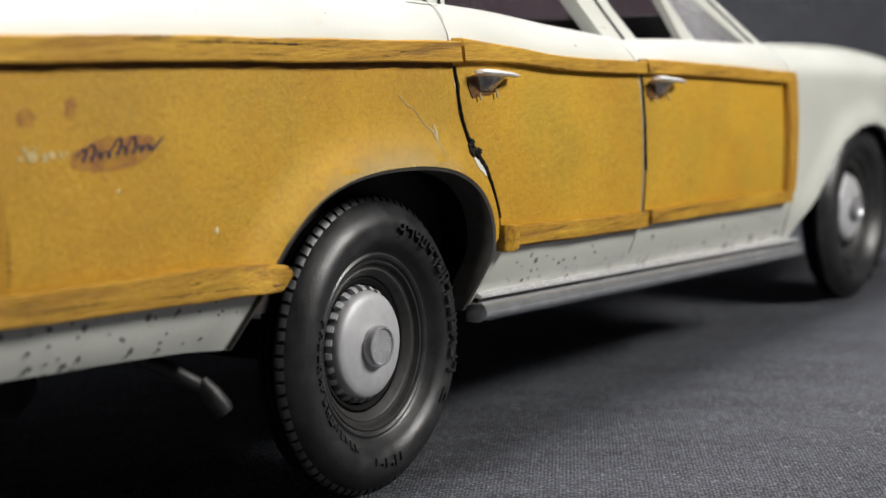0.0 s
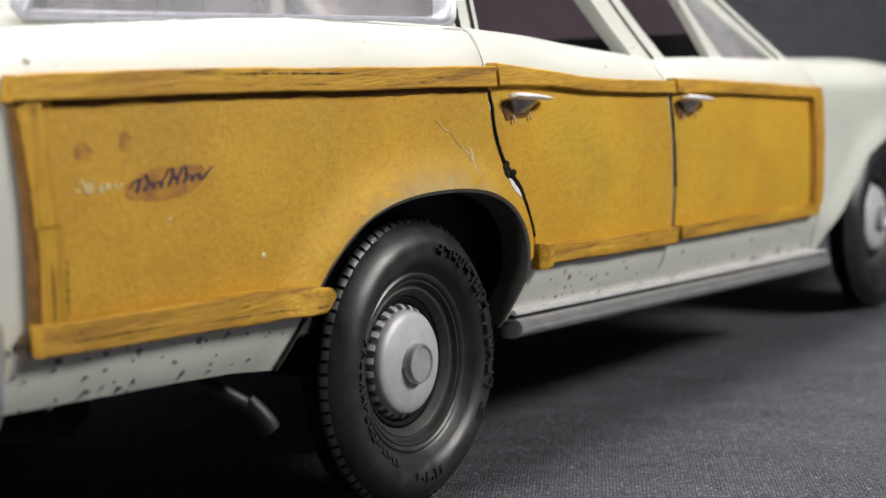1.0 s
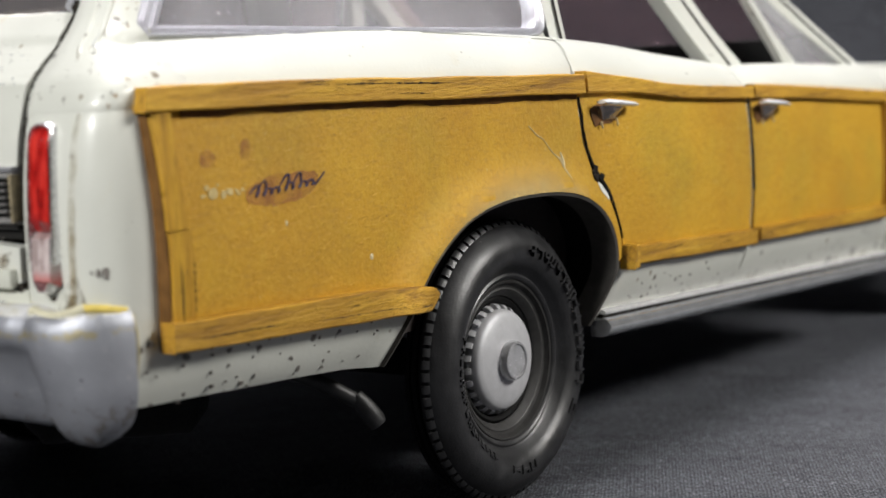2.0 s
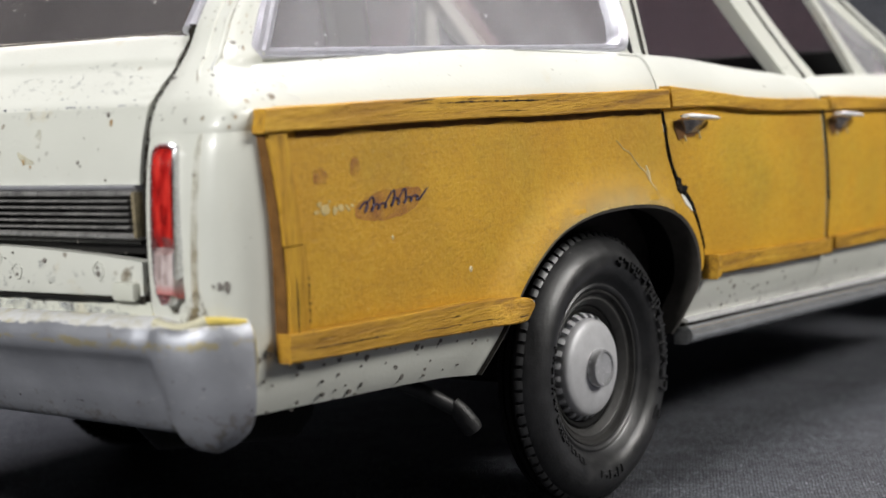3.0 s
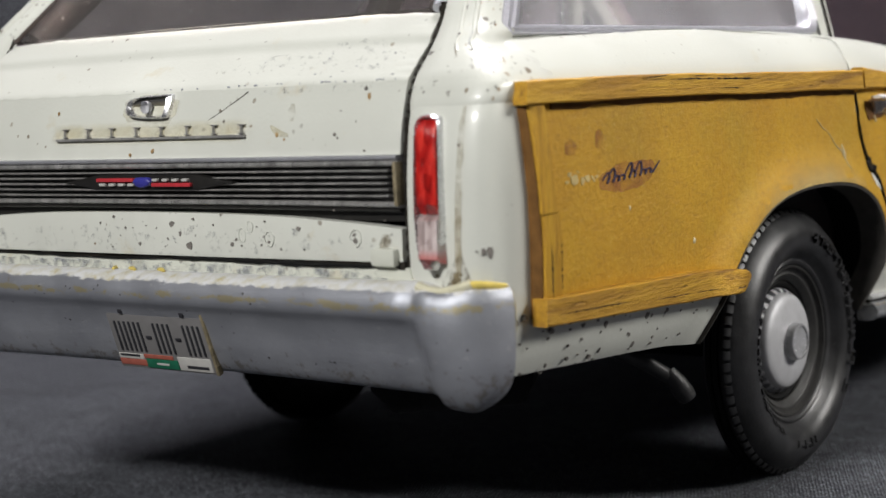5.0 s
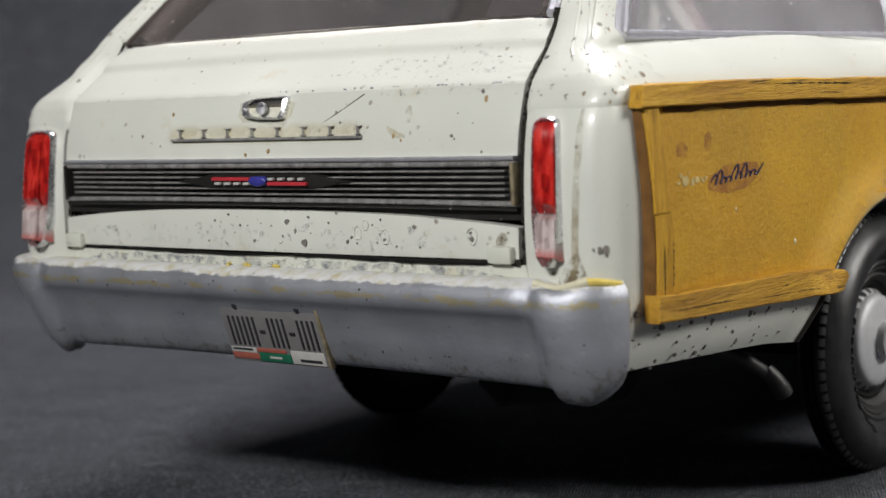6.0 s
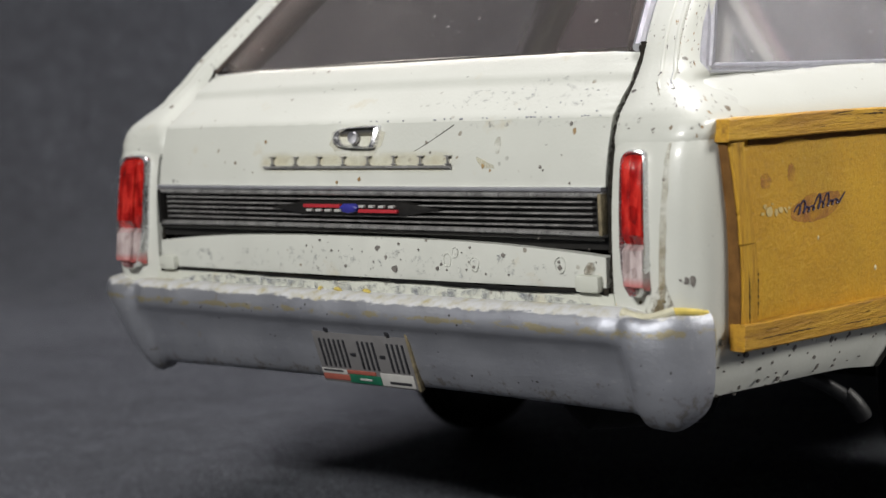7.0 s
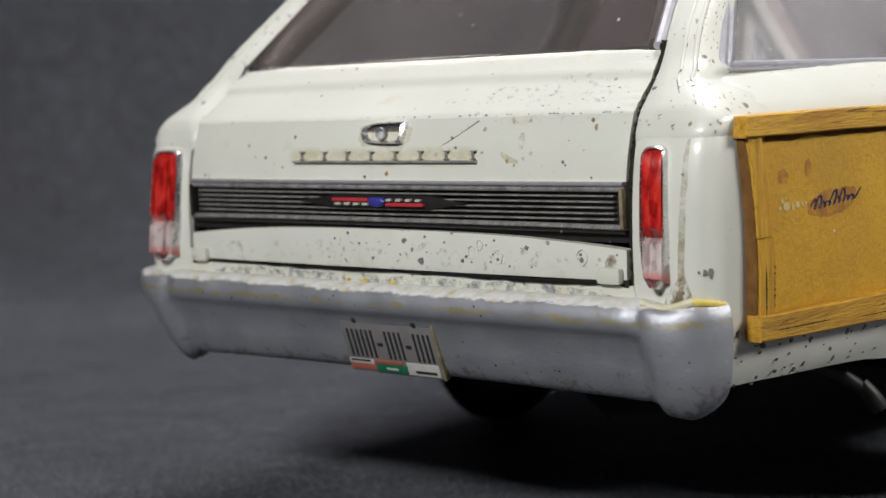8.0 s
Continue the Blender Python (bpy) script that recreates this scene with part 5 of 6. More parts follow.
# ---- tail lamps ----
def tail_lamp(s):
    top = tagged(new("tail_lamp"), "", "")
    top.parent = car
    z0, z1 = 0.672, 0.958
    yc, wide, edge = (0.772, 0.86, 0.031) if s < 0 else (0.788, 1.32, 0.042)

    def at(y, z, out):
        k = (z1 - z) / (z1 - z0)
        return Vector((-1.222 - 0.014 * k + LEAN(z) * 0.5 - out * (0.7 + 0.5 * k), s * (yc + y * wide - 0.012 * (1 - k)), z))

    loop = rounded([(-0.042, z0, 0), (edge - 0.002, z0, 0), (edge, z1 - 0.02, 0), (edge - 0.012, z1, 0), (-0.030, z1, 0), (-0.042, z1 - 0.03, 0)], 0.02, True, 2)
    mid = Vector(((edge - 0.042) / 2, (z0 + z1) / 2))
    rings = []
    for p in loop:
        q2 = Vector((p[0], p[1]))
        inn = mid + Vector(((q2.x - mid.x) * 0.87, (q2.y - mid.y) * 0.955))
        rings.append([at(q2.x, q2.y, -0.02), at(q2.x, q2.y, 0.012), at(*(q2.lerp(inn, 0.5)), 0.020), at(inn.x, inn.y, 0.014), at(inn.x, inn.y, -0.01)])
    rings.append(rings[0])
    bm = bmesh.new()
    sweep(bm, rings, True, False)
    bmesh.ops.remove_doubles(bm, verts=bm.verts, dist=1e-5)
    part("bezel", bm, M_CHROME, top, "chrome lamp surround")
    for name, lo, hi, mat, label in (("lens", 0.774, 0.948, M_LENS, "faceted red lens"), ("reverse_lens", 0.684, 0.7735, M_CLEARLENS, "pinkish clear lower lens")):
        bm = bmesh.new()
        for a, b, o in ((-0.036, -0.0100, 0.019), (-0.0102, edge - 0.006, 0.024)):
            rr = []
            for z in np.linspace(lo, hi, 10):
                e = min(1, 8 * min(z - lo, hi - z) / (hi - lo) + 0.3)
                rr.append([at(a, z, 0.0), at(a + 0.002, z, o * 0.9 * e), at((a + b) / 2, z, o * e), at(b - 0.002, z, o * 0.9 * e), at(b, z, 0.0)])
            sweep(bm, rr)
        part(name, bm, mat, top, label)
    return top


for s in (-1, 1):
    tail_lamp(s)["label"] = "upright red tail lamp in a chrome bezel"

def evenly(points, n):
    pts = [Vector(p) for p in points]
    at = np.concatenate([[0], np.cumsum([(q2 - p).length for p, q2 in zip(pts, pts[1:])])])
    fx, fy, fz = (curve_through(at, [p[k] for p in pts]) for k in range(3))
    return [Vector((fx(s), fy(s), fz(s))) for s in np.linspace(0, at[-1], n)]


# ---- rear bumper ----
B_PATH = [(0.0, -1.212), (0.40, -1.211), (0.68, -1.208), (0.75, -1.206), (0.775, -1.204), (0.795, -1.199), (0.809, -1.189), (0.816, -1.177), (0.818, -1.165)]
MIDP = [(0.0, 0.648), (0.040, 0.650), (0.066, 0.643), (0.080, 0.628), (0.086, 0.606), (0.082, 0.590), (0.066, 0.572), (0.046, 0.532), (0.030, 0.478), (0.008, 0.437), (-0.01, 0.428), (-0.02, 0.434)]
EARP = [(0.0, 0.640), (0.035, 0.650), (0.060, 0.648), (0.074, 0.636), (0.082, 0.615), (0.083, 0.585), (0.078, 0.55), (0.066, 0.500), (0.046, 0.452), (0.018, 0.416), (-0.01, 0.401), (-0.03, 0.408)]
SIDE_FAR = [0.0, 0.050, 0.085, 0.100, 0.102, 0.092, 0.072, 0.040, 0.000, -0.035, -0.055, -0.065]
SIDEP = [0.0, 0.035, 0.060, 0.074, 0.082, 0.083, 0.082, 0.078, 0.068, 0.046, 0.02, 0.0]


def bumper():
    right_half = [Vector((x, -y)) for y, x in B_PATH]
    base = rounded([(p.x, p.y, 0) for p in right_half], 0.02, False, 1)
    pts = [Vector((p.x, -p.y, 0)) for p in reversed(base[1:])] + list(base)
    rings = []
    for i, p in enumerate(pts):
        t = (pts[min(i + 1, len(pts) - 1)] - pts[max(i - 1, 0)]).normalized()
        n = Vector((t.y, -t.x, 0))
        if n.x > 0.2:
            n = -n
        a = abs(p.y)
        k = max(0.0, min(1.0, (a - 0.715) / 0.05))
        k = k * k * (3 - 2 * k)
        last = max(0.0, min(1.0, (p.x + 1.19) / 0.045)) if a > 0.8 else 0.0
        ring = []
        for (n0, z0), (n1, z1), n2, n3 in zip(MIDP, EARP, SIDEP, SIDE_FAR):
            n1 = n1 + ((n2 if p.y < 0 else n3) - n1) * min(1.0, abs(n.y) * 1.3)
            dn, z = n0 + (n1 - n0) * k, z0 + (z1 - z0) * k
            if z < 0.5:
                z += 0.030 * last * (0.5 - z) / 0.08
            z += 0.008 * (1 - (a / 0.7) ** 2) if a < 0.7 and z < 0.5 else 0
            notch = math.exp(-(((a - 0.735) / 0.016) ** 2))
            dn -= 0.010 * notch
            if z > 0.59:
                z -= 0.013 * math.exp(-(((a + dn * abs(n.y) - 0.795) / 0.035) ** 2)) * (z - 0.59) / 0.06
            ring.append(Vector((p.x + n.x * dn, p.y + n.y * dn, z)))
        rings.append(evenly(ring, 34))
    bm = bmesh.new()
    sweep(bm, rings)
    return part("rear_bumper", bm, M_BUMPER, car, "dull silver bumper with ochre worn edges", angle=50)


bump_ob = bumper()


# ochre wear: along the top seam and on the outer tip
bm = bmesh.new()
tube(bm, [(-1.222 + 0.003 * noise.noise((k * 0.8, 0, 0)), -0.50 - 0.0105 * k, 0.651) for k in range(22)], [0.006 + 0.005 * abs(noise.noise((k * 0.5, 4, 0))) for k in range(22)], 6)
part("worn_edge", bm, M_OCHRE, bump_ob, "ochre primer showing along the seam")
bm = bmesh.new()
for y0, y1 in ((0.07, 0.03), (-0.02, -0.06), (0.11, 0.10)):
    tube(bm, [(-1.24 - 0.02 * s, y0 + (y1 - y0) * s, 0.651 + 0.001 * s) for s in (0, 0.5, 1)], [0.004, 0.006, 0.003], 6)
part("worn_edge", bm, M_OCHRE, bump_ob, "ochre flakes")
bm = bmesh.new()
tip = [(-1.242, -0.848, 0.647), (-1.228, -0.866, 0.646), (-1.203, -0.878, 0.641), (-1.180, -0.882, 0.636)]
tube(bm, rounded(tip, 0.01, False, 1), 0.008, 8)
part("worn_edge", bm, M_OCHRE, bump_ob, "ochre tip where the silver has worn off")
bm = bmesh.new()
tube(bm, rounded([(-1.262, -0.742, 0.643), (-1.260, -0.775, 0.634), (-1.257, -0.80, 0.633), (-1.253, -0.82, 0.638), (-1.247, -0.838, 0.644), (-1.240, -0.850, 0.648)], 0.012, False, 1), 0.0095, 8)
part("worn_edge", bm, M_LIP, bump_ob, "cream lip along the bumper end")
bm = bmesh.new()
tube(bm, [(-1.174, -0.886, 0.63), (-1.170, -0.891, 0.60), (-1.168, -0.891, 0.56), (-1.166, -0.884, 0.52)], [0.006, 0.005, 0.004, 0.002], 6)
part("worn_edge", bm, M_TAN, bump_ob)

# licence plate with bars for its writing
PLATE_M = Matrix.Translation((-1.244, 0.0, 0.503)) @ pose(0, 0, 0, 0, -17, 0)


def plate_piece(name, mat, y0, y1, z0, z1, out, parent, label="", soft=0.0015):
    bm = bmesh.new()
    block(bm, (-out, min(y0, y1), z0), (0.004, max(y0, y1), z1), soft)
    bmesh.ops.transform(bm, matrix=PLATE_M, verts=bm.verts)
    return part(name, bm, mat, parent, label)


plate = plate_piece("number_plate", M_PLATE, -0.166, 0.128, -0.072, 0.074, 0.008, car, "pale printed number plate with dark bars", 0.004)
plate_piece("plate_edge", M_GRIME, -0.174, -0.1665, -0.073, 0.074, 0.010, plate, "yellowed plate edge")
for k, (w, tall) in enumerate(((0.014, 1), (0.013, 1), (0.014, 1), (0.009, 0), (0.013, 1), (0.014, 1), (0.009, 0), (0.013, 1), (0.014, 1))):
    y = 0.100 - k * 0.0302
    if tall:
        for o in (-0.0085, 0.0065):
            plate_piece("plate_bar", M_INK, y + o + 0.0028, y + o - 0.0028, -0.030, 0.040, 0.0105, plate, soft=0.001)
    else:
        plate_piece("plate_bar", M_INK, y + 0.008, y - 0.008, 0.002, 0.009, 0.0105, plate, soft=0.001)
plate_piece("plate_stripe", M_PRINTRED, 0.124, 0.040, -0.064, -0.050, 0.0100, plate, soft=0.001)
plate_piece("plate_stripe", M_PRINTRED, 0.044, -0.046, -0.045, -0.036, 0.0100, plate, soft=0.001)
plate_piece("plate_stripe", M_GREEN, 0.040, -0.058, -0.067, -0.046, 0.0104, plate, soft=0.001)
plate_piece("plate_stripe", M_WHITE, 0.008, -0.030, -0.059, -0.054, 0.0112, plate, soft=0.001)
plate_piece("plate_stripe", M_WHITE, -0.060, -0.160, -0.067, -0.036, 0.0100, plate, soft=0.001)
plate_piece("plate_stripe", M_WHITE, 0.124, 0.046, -0.049, -0.037, 0.0098, plate, soft=0.001)
plate_piece("plate_bar", M_INK, 0.118, 0.056, -0.043, -0.038, 0.0108, plate, soft=0.001)
plate_piece("plate_bar", M_INK, -0.085, -0.150, -0.061, -0.054, 0.0108, plate, soft=0.001)
for y in (0.075, -0.115):
    plate_piece("plate_bolt", M_INK, y + 0.006, y - 0.006, 0.060, 0.070, 0.0125, plate, soft=0.002)


# ---- wheels ----
def wheel_meshes(holder):
    seg = 72
    prof = [(0.180, 0.060), (0.182, 0.080), (0.187, 0.088), (0.193, 0.090), (0.198, 0.087), (0.204, 0.091), (0.213, 0.104), (0.225, 0.1145), (0.238, 0.1205), (0.252, 0.1225), (0.266, 0.1205),
            (0.279, 0.1140), (0.290, 0.1055), (0.299, 0.0965), (0.3060, 0.0885), (0.309, 0.083), (0.309, 0.076), (0.307, 0.070), (0.304, 0.066), (0.303, 0.060), (0.302, 0.05), (0.302, 0.04), (0.302, 0.03),
            (0.296, 0.012), (0.285, 0.004), (0.2, 0.002), (0.186, 0.006), (0.178, 0.02), (0.180, 0.060)]
    bm = bmesh.new()
    lathe(bm, prof, seg)
    bmesh.ops.remove_doubles(bm, verts=bm.verts, dist=1e-5)
    tyre = part("tyre", bm, M_RUBBER, holder, "black rubber tyre with a notched shoulder", angle=40)
    bm = bmesh.new()
    n = 74
    for k in range(n):
        a0 = math.tau * k / n
        rings = []
        for a, low in ((a0, 0.0), (a0 + math.tau * 0.35 / n, 0.0), (a0 + math.tau * 0.70 / n, 0.0)):
            rings.append([Vector((r * math.cos(a), -(dd - low), r * math.sin(a))) for r, dd in ((0.3075, 0.0865), (0.3125, 0.0835), (0.3165, 0.0800), (0.3195, 0.0765), (0.3205, 0.0730), (0.3195, 0.0705), (0.308, 0.069), (0.303, 0.080))])
        sweep(bm, rings)
    part("tread", bm, M_RUBBER, holder)["kind"] = "stuff"
    # black bands over the tread: its shade put into the colour
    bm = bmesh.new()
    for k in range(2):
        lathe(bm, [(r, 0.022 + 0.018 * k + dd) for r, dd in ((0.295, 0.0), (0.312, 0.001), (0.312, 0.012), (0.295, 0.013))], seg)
    part("tread_shade_band", bm, M_BLACK, holder)
    # raised marks on the sidewall: upright and cross bars of uneven size
    wall_at = curve_through([p[0] for p in prof[5:13]], [p[1] for p in prof[5:13]])
    bm = bmesh.new()
    random.seed(5)

    def mark(a0, a1, r0, r1, lift):
        rings = []
        for r in np.linspace(r0, r1, 4):
            ring = []
            for t, top in ((a0, 0), (a0, 1), (a1, 1), (a1, 0)):
                dd = wall_at(r) + (lift if top else -0.006)
                ring.append(Vector((r * math.cos(radians(t)), -dd, r * math.sin(radians(t)))))
            rings.append(ring)
        sweep(bm, rings)

    for lo, hi, r0, r1, wide, lift in ((-22, 78, 0.238, 0.264, 5.4, 0.0085), (158, 208, 0.226, 0.246, 4.0, 0.0040), (212, 240, 0.220, 0.238, 3.4, 0.0032), (256, 280, 0.236, 0.258, 7.0, 0.0045)):
        a = lo
        while a < hi:
            w = wide * random.uniform(0.75, 1.05)
            tall = r0 + (r1 - r0) * random.uniform(0.75, 1.0)
            mark(a, a + 1.1, r0, tall, lift)
            if random.random() < 0.7:
                mark(a + w - 1.2, a + w, r0 + random.choice((0, 0.4)) * (r1 - r0), tall, lift)
            z = random.choice((0.0, 0.42, 0.82))
            mark(a, a + w, r0 + z * (tall - r0), r0 + z * (tall - r0) + 0.005, lift)
            a += w + random.uniform(1.4, 2.4)
    t = radians(-36)
    for r_mid, size, lift in ((0.256, 0.020, 0.0045), (0.256, 0.009, 0.0075)):
        tri = [(r_mid + size, t - 0.02), (r_mid - size * 0.7, t - size * 3.6), (r_mid - size * 0.7, t + size * 4.2)]
        sweep(bm, [[Vector((r * math.cos(b), -(wall_at(r) + dd), r * math.sin(b))) for r, b in tri] for dd in (-0.006, lift)])
    part("sidewall_marking", bm, M_RUBBER, holder, "raised sidewall marks")["kind"] = "stuff"
    bm = bmesh.new()
    lathe(bm, [(0.184, 0.05), (0.184, 0.080), (0.181, 0.084), (0.177, 0.083), (0.174, 0.077), (0.171, 0.072), (0.163, 0.070)], seg)
    rim = part("rim", bm, M_RIM, holder, "dark steel rim with grey inner ring")
    bm = bmesh.new()
    lathe(bm, [(0.166, 0.070), (0.162, 0.072), (0.158, 0.070), (0.155, 0.064), (0.150, 0.061), (0.146, 0.054)], seg)
    part("rim_ring", bm, M_RIMRING, holder, "grey metal ring")
    bm = bmesh.new()
    lathe(bm, [(0.147, 0.050), (0.140, 0.056), (0.132, 0.052), (0.127, 0.040), (0.10, 0.038), (0.001, 0.038)], seg)
    part("rim_centre", bm, M_BLACK, holder)
    bm = bmesh.new()
    lathe(bm, [(0.114, 0.040), (0.116, 0.062), (0.113, 0.072), (0.107, 0.0775), (0.095, 0.0815), (0.07, 0.086), (0.045, 0.089), (0.001, 0.090)], seg)
    cap = part("hubcap", bm, M_CAP, holder, "satin silver dog-dish hubcap")
    bm = bmesh.new()
    a1 = math.tau * 0.44 / 26
    sweep(bm, [[Vector((r * math.cos(a), -dd, r * math.sin(a))) for r, dd in ((0.115, 0.038), (0.115, 0.060), (0.119, 0.061), (0.126, 0.053), (0.128, 0.038))] for a in (0.0, a1 / 2, a1)])
    notch = part("cap_notch", bm, M_CAP, holder, "bright tooth round the hubcap")
    for k in range(1, 26):
        again(notch, holder, pose(0, 0, 0, 0, 360 * k / 26, 0))
    bm = bmesh.new()
    lathe(bm, [(0.046, 0.084), (0.0445, 0.104), (0.042, 0.1085), (0.038, 0.1095), (0.035, 0.106), (0.020, 0.104), (0.001, 0.104)], 28)
    part("hub_boss", bm, M_BOSS, holder, "round bright hub boss")


first = None
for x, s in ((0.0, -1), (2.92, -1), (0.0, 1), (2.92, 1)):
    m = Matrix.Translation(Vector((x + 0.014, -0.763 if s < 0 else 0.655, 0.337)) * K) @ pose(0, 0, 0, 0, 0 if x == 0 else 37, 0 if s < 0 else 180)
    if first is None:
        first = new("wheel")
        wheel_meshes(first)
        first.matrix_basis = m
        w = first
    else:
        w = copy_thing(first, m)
    w.parent = car
    w["label"] = "black tyre on a dark rim with silver hubcap"

# ---- under the body ----
for s, place in ((-1, side), (1, left_side)):
    for x0, ln, r0 in ((0.0, ARCH_LINE, 0.40), (2.78, FRONT_LINE, 0.5)):
        bm = bmesh.new()
        if x0 == 0.0:
            pts = [(0.372, 0.36)] + [(u + 0.012 * (1 if u > 0 else -1), z + 0.012) for u, z in ARCH[1:]]
        else:
            pts = [(u, z + 0.012) for u, z in ARCH_FRONT]
        pts = [(p[0], p[1]) for p in rounded([(*p, 0) for p in pts], 0.03)]
        rings = []
        for y in (0.905, 0.86, 0.70, 0.50):
            rings.append([Vector((u, s * min(y, abs(place(u, z, 0.012).y) - (0.0 if y > 0.9 else 0.02)), z)) for u, z in pts])
        sweep(bm, rings, False, False)
        bmesh.ops.contextual_create(bm, geom=[v for v in bm.verts if abs(abs(v.co.y) - 0.50) < 1e-4])
        part("wheel_house", bm, M_BLACK, car, "dark wheel housing")
bm = bmesh.new()
block(bm, (-1.16, -0.76, 0.44), (-0.42, 0.76, 0.53), 0.03)
block(bm, (0.36, -0.80, 0.36), (2.25, 0.80, 0.44), 0.03)
block(bm, (-0.45, -0.5, 0.42), (0.4, 0.5, 0.66), 0.03)
block(bm, (2.2, -0.5, 0.36), (3.6, 0.5, 0.66), 0.03)
part("floor_pan", bm, M_BLACK, car, "flat black floor pan")
bm = bmesh.new()
tube(bm, [(0, -0.70, 0.331), (0, 0.70, 0.331)], 0.045)
part("rear_axle", bm, M_BLACK, car)
bm = bmesh.new()
tube(bm, [(2.92, -0.70, 0.331), (2.92, 0.70, 0.331)], 0.035)
part("front_axle", bm, M_BLACK, car)
bm = bmesh.new()
tube(bm, rounded([(0.0, -0.45, 0.44), (-0.50, -0.52, 0.44), (-0.60, -0.70, 0.420), (-0.56, -0.765, 0.392), (-0.474, -0.806, 0.330)], 0.03), 0.017, 14)
pipe = part("exhaust_pipe", bm, M_PIPE, car, "grimy grey exhaust pipe under the quarter panel")
bm = bmesh.new()
tube(bm, [(-0.488, -0.801, 0.352), (-0.482, -0.808, 0.338), (-0.474, -0.816, 0.322), (-0.462, -0.828, 0.296), (-0.457, -0.832, 0.286), (-0.4565, -0.8325, 0.285)], [0.015, 0.019, 0.022, 0.023, 0.020, 0.012], 14)
part("pipe_tip", bm, M_PIPE, pipe)
bm = bmesh.new()
tube(bm, [(-1.02, -0.42, 0.43), (-1.0, -0.45, 0.42), (-0.75, -0.58, 0.40), (-0.72, -0.6, 0.40)], [0.05, 0.09, 0.09, 0.05], 16)
part("muffler", bm, M_BLACK, car, "dark rounded muffler")


# ---- roof, pillars and glass ----
def bar(outer_a, outer_b, thick, mat, name, label="", bulge=(0.0, 0.0, 0.0)):
    """A pillar between two edge lines, with thickness inwards."""
    bm = bmesh.new()
    rings = []
    for a, b in zip(evenly(outer_a, 22), evenly(outer_b, 22)):
        s = -1 if (a.y + b.y) < 0 else 1
        inn = Vector((0.020, -s * thick, -0.012))
        out = Vector((bulge[0], s * bulge[1], bulge[2]))
        out = out * min(1.0, max(0.0, ((b - a).length - 0.02) / 0.10))
        row = [a.lerp(b, t) + out * math.sin(t * math.pi) ** 0.8 for t in np.linspace(0, 1, 7)]
        rings.append(row + [b + inn, a + inn])
    sweep(bm, rings)
    return part(name, bm, mat, car, label, angle=45)


def both(pts, s):
    return [(x, s * abs(y), z) for x, y, z in pts]


SEAM_Z = [0.93, 1.024, 1.048, 1.086, 1.135, 1.165, 1.28, 1.41]
SEAM_X = curve_through(SEAM_Z, [-1.214, -1.186, -1.155, -1.11, -1.055, -1.03, -0.90, -0.755])
SEAM_Y = curve_through(SEAM_Z, [0.700, 0.699, 0.698, 0.692, 0.677, 0.668, 0.622, 0.573])
FOOT_X = curve_through([0.97, 1.08, 1.10, 1.13, 1.26, 1.41], [-1.0, -1.0, -0.985, -0.955, -0.846, -0.702])
FOOT_Y = curve_through([1.10, 1.13, 1.26, 1.41], [0.788, 0.772, 0.725, 0.663])


def pillar_at(s, t, z, inset=0.0):
    """A place on the tail corner's cap: t runs from the gate's seam (0) round to the window (1), z is the height."""
    grow = max(0.0, min(1.0, (z - 0.985) / 0.07))
    grow = grow * grow * (3 - 2 * grow)
    square = 4.6 - 0.4 * max(0.0, min(1.0, (z - 1.0) / 0.16))
    xe = FOOT_X(z)
    ye = abs(side(-1.0, z, -0.0015).y) if z < 1.085 else FOOT_Y(z)
    if 1.06 < z < 1.12:
        k = (z - 1.06) / 0.06
        ye = abs(side(-1.0, min(z, 1.085), -0.0015).y) * (1 - k) + FOOT_Y(z) * k
    xs, ys = SEAM_X(z), SEAM_Y(z)
    c, d = math.cos(t * math.pi / 2), math.sin(t * math.pi / 2)
    free = Vector((xe + (xs - xe) * max(c, 0.0) ** (2 / square), ys + (ye - ys) * max(d, 0.0) ** (2 / square), z))
    held = side(-1.385 + 0.385 * t, z, 0.006 - 0.0075 * min(1.0, max(0.0, (z - 0.958) / 0.024)), 1)
    p = held.lerp(free, grow)
    inset += 0.004 * max(0.0, (t - 0.86) / 0.14) if z < 1.10 else 0.0
    wide = 0.0 if s < 0 else 0.020 * max(0.0, min(1.0, (z - 1.0) / 0.12))
    return Vector((p.x + 0.7 * inset, (p.y + wide - 0.7 * inset) * s, p.z))


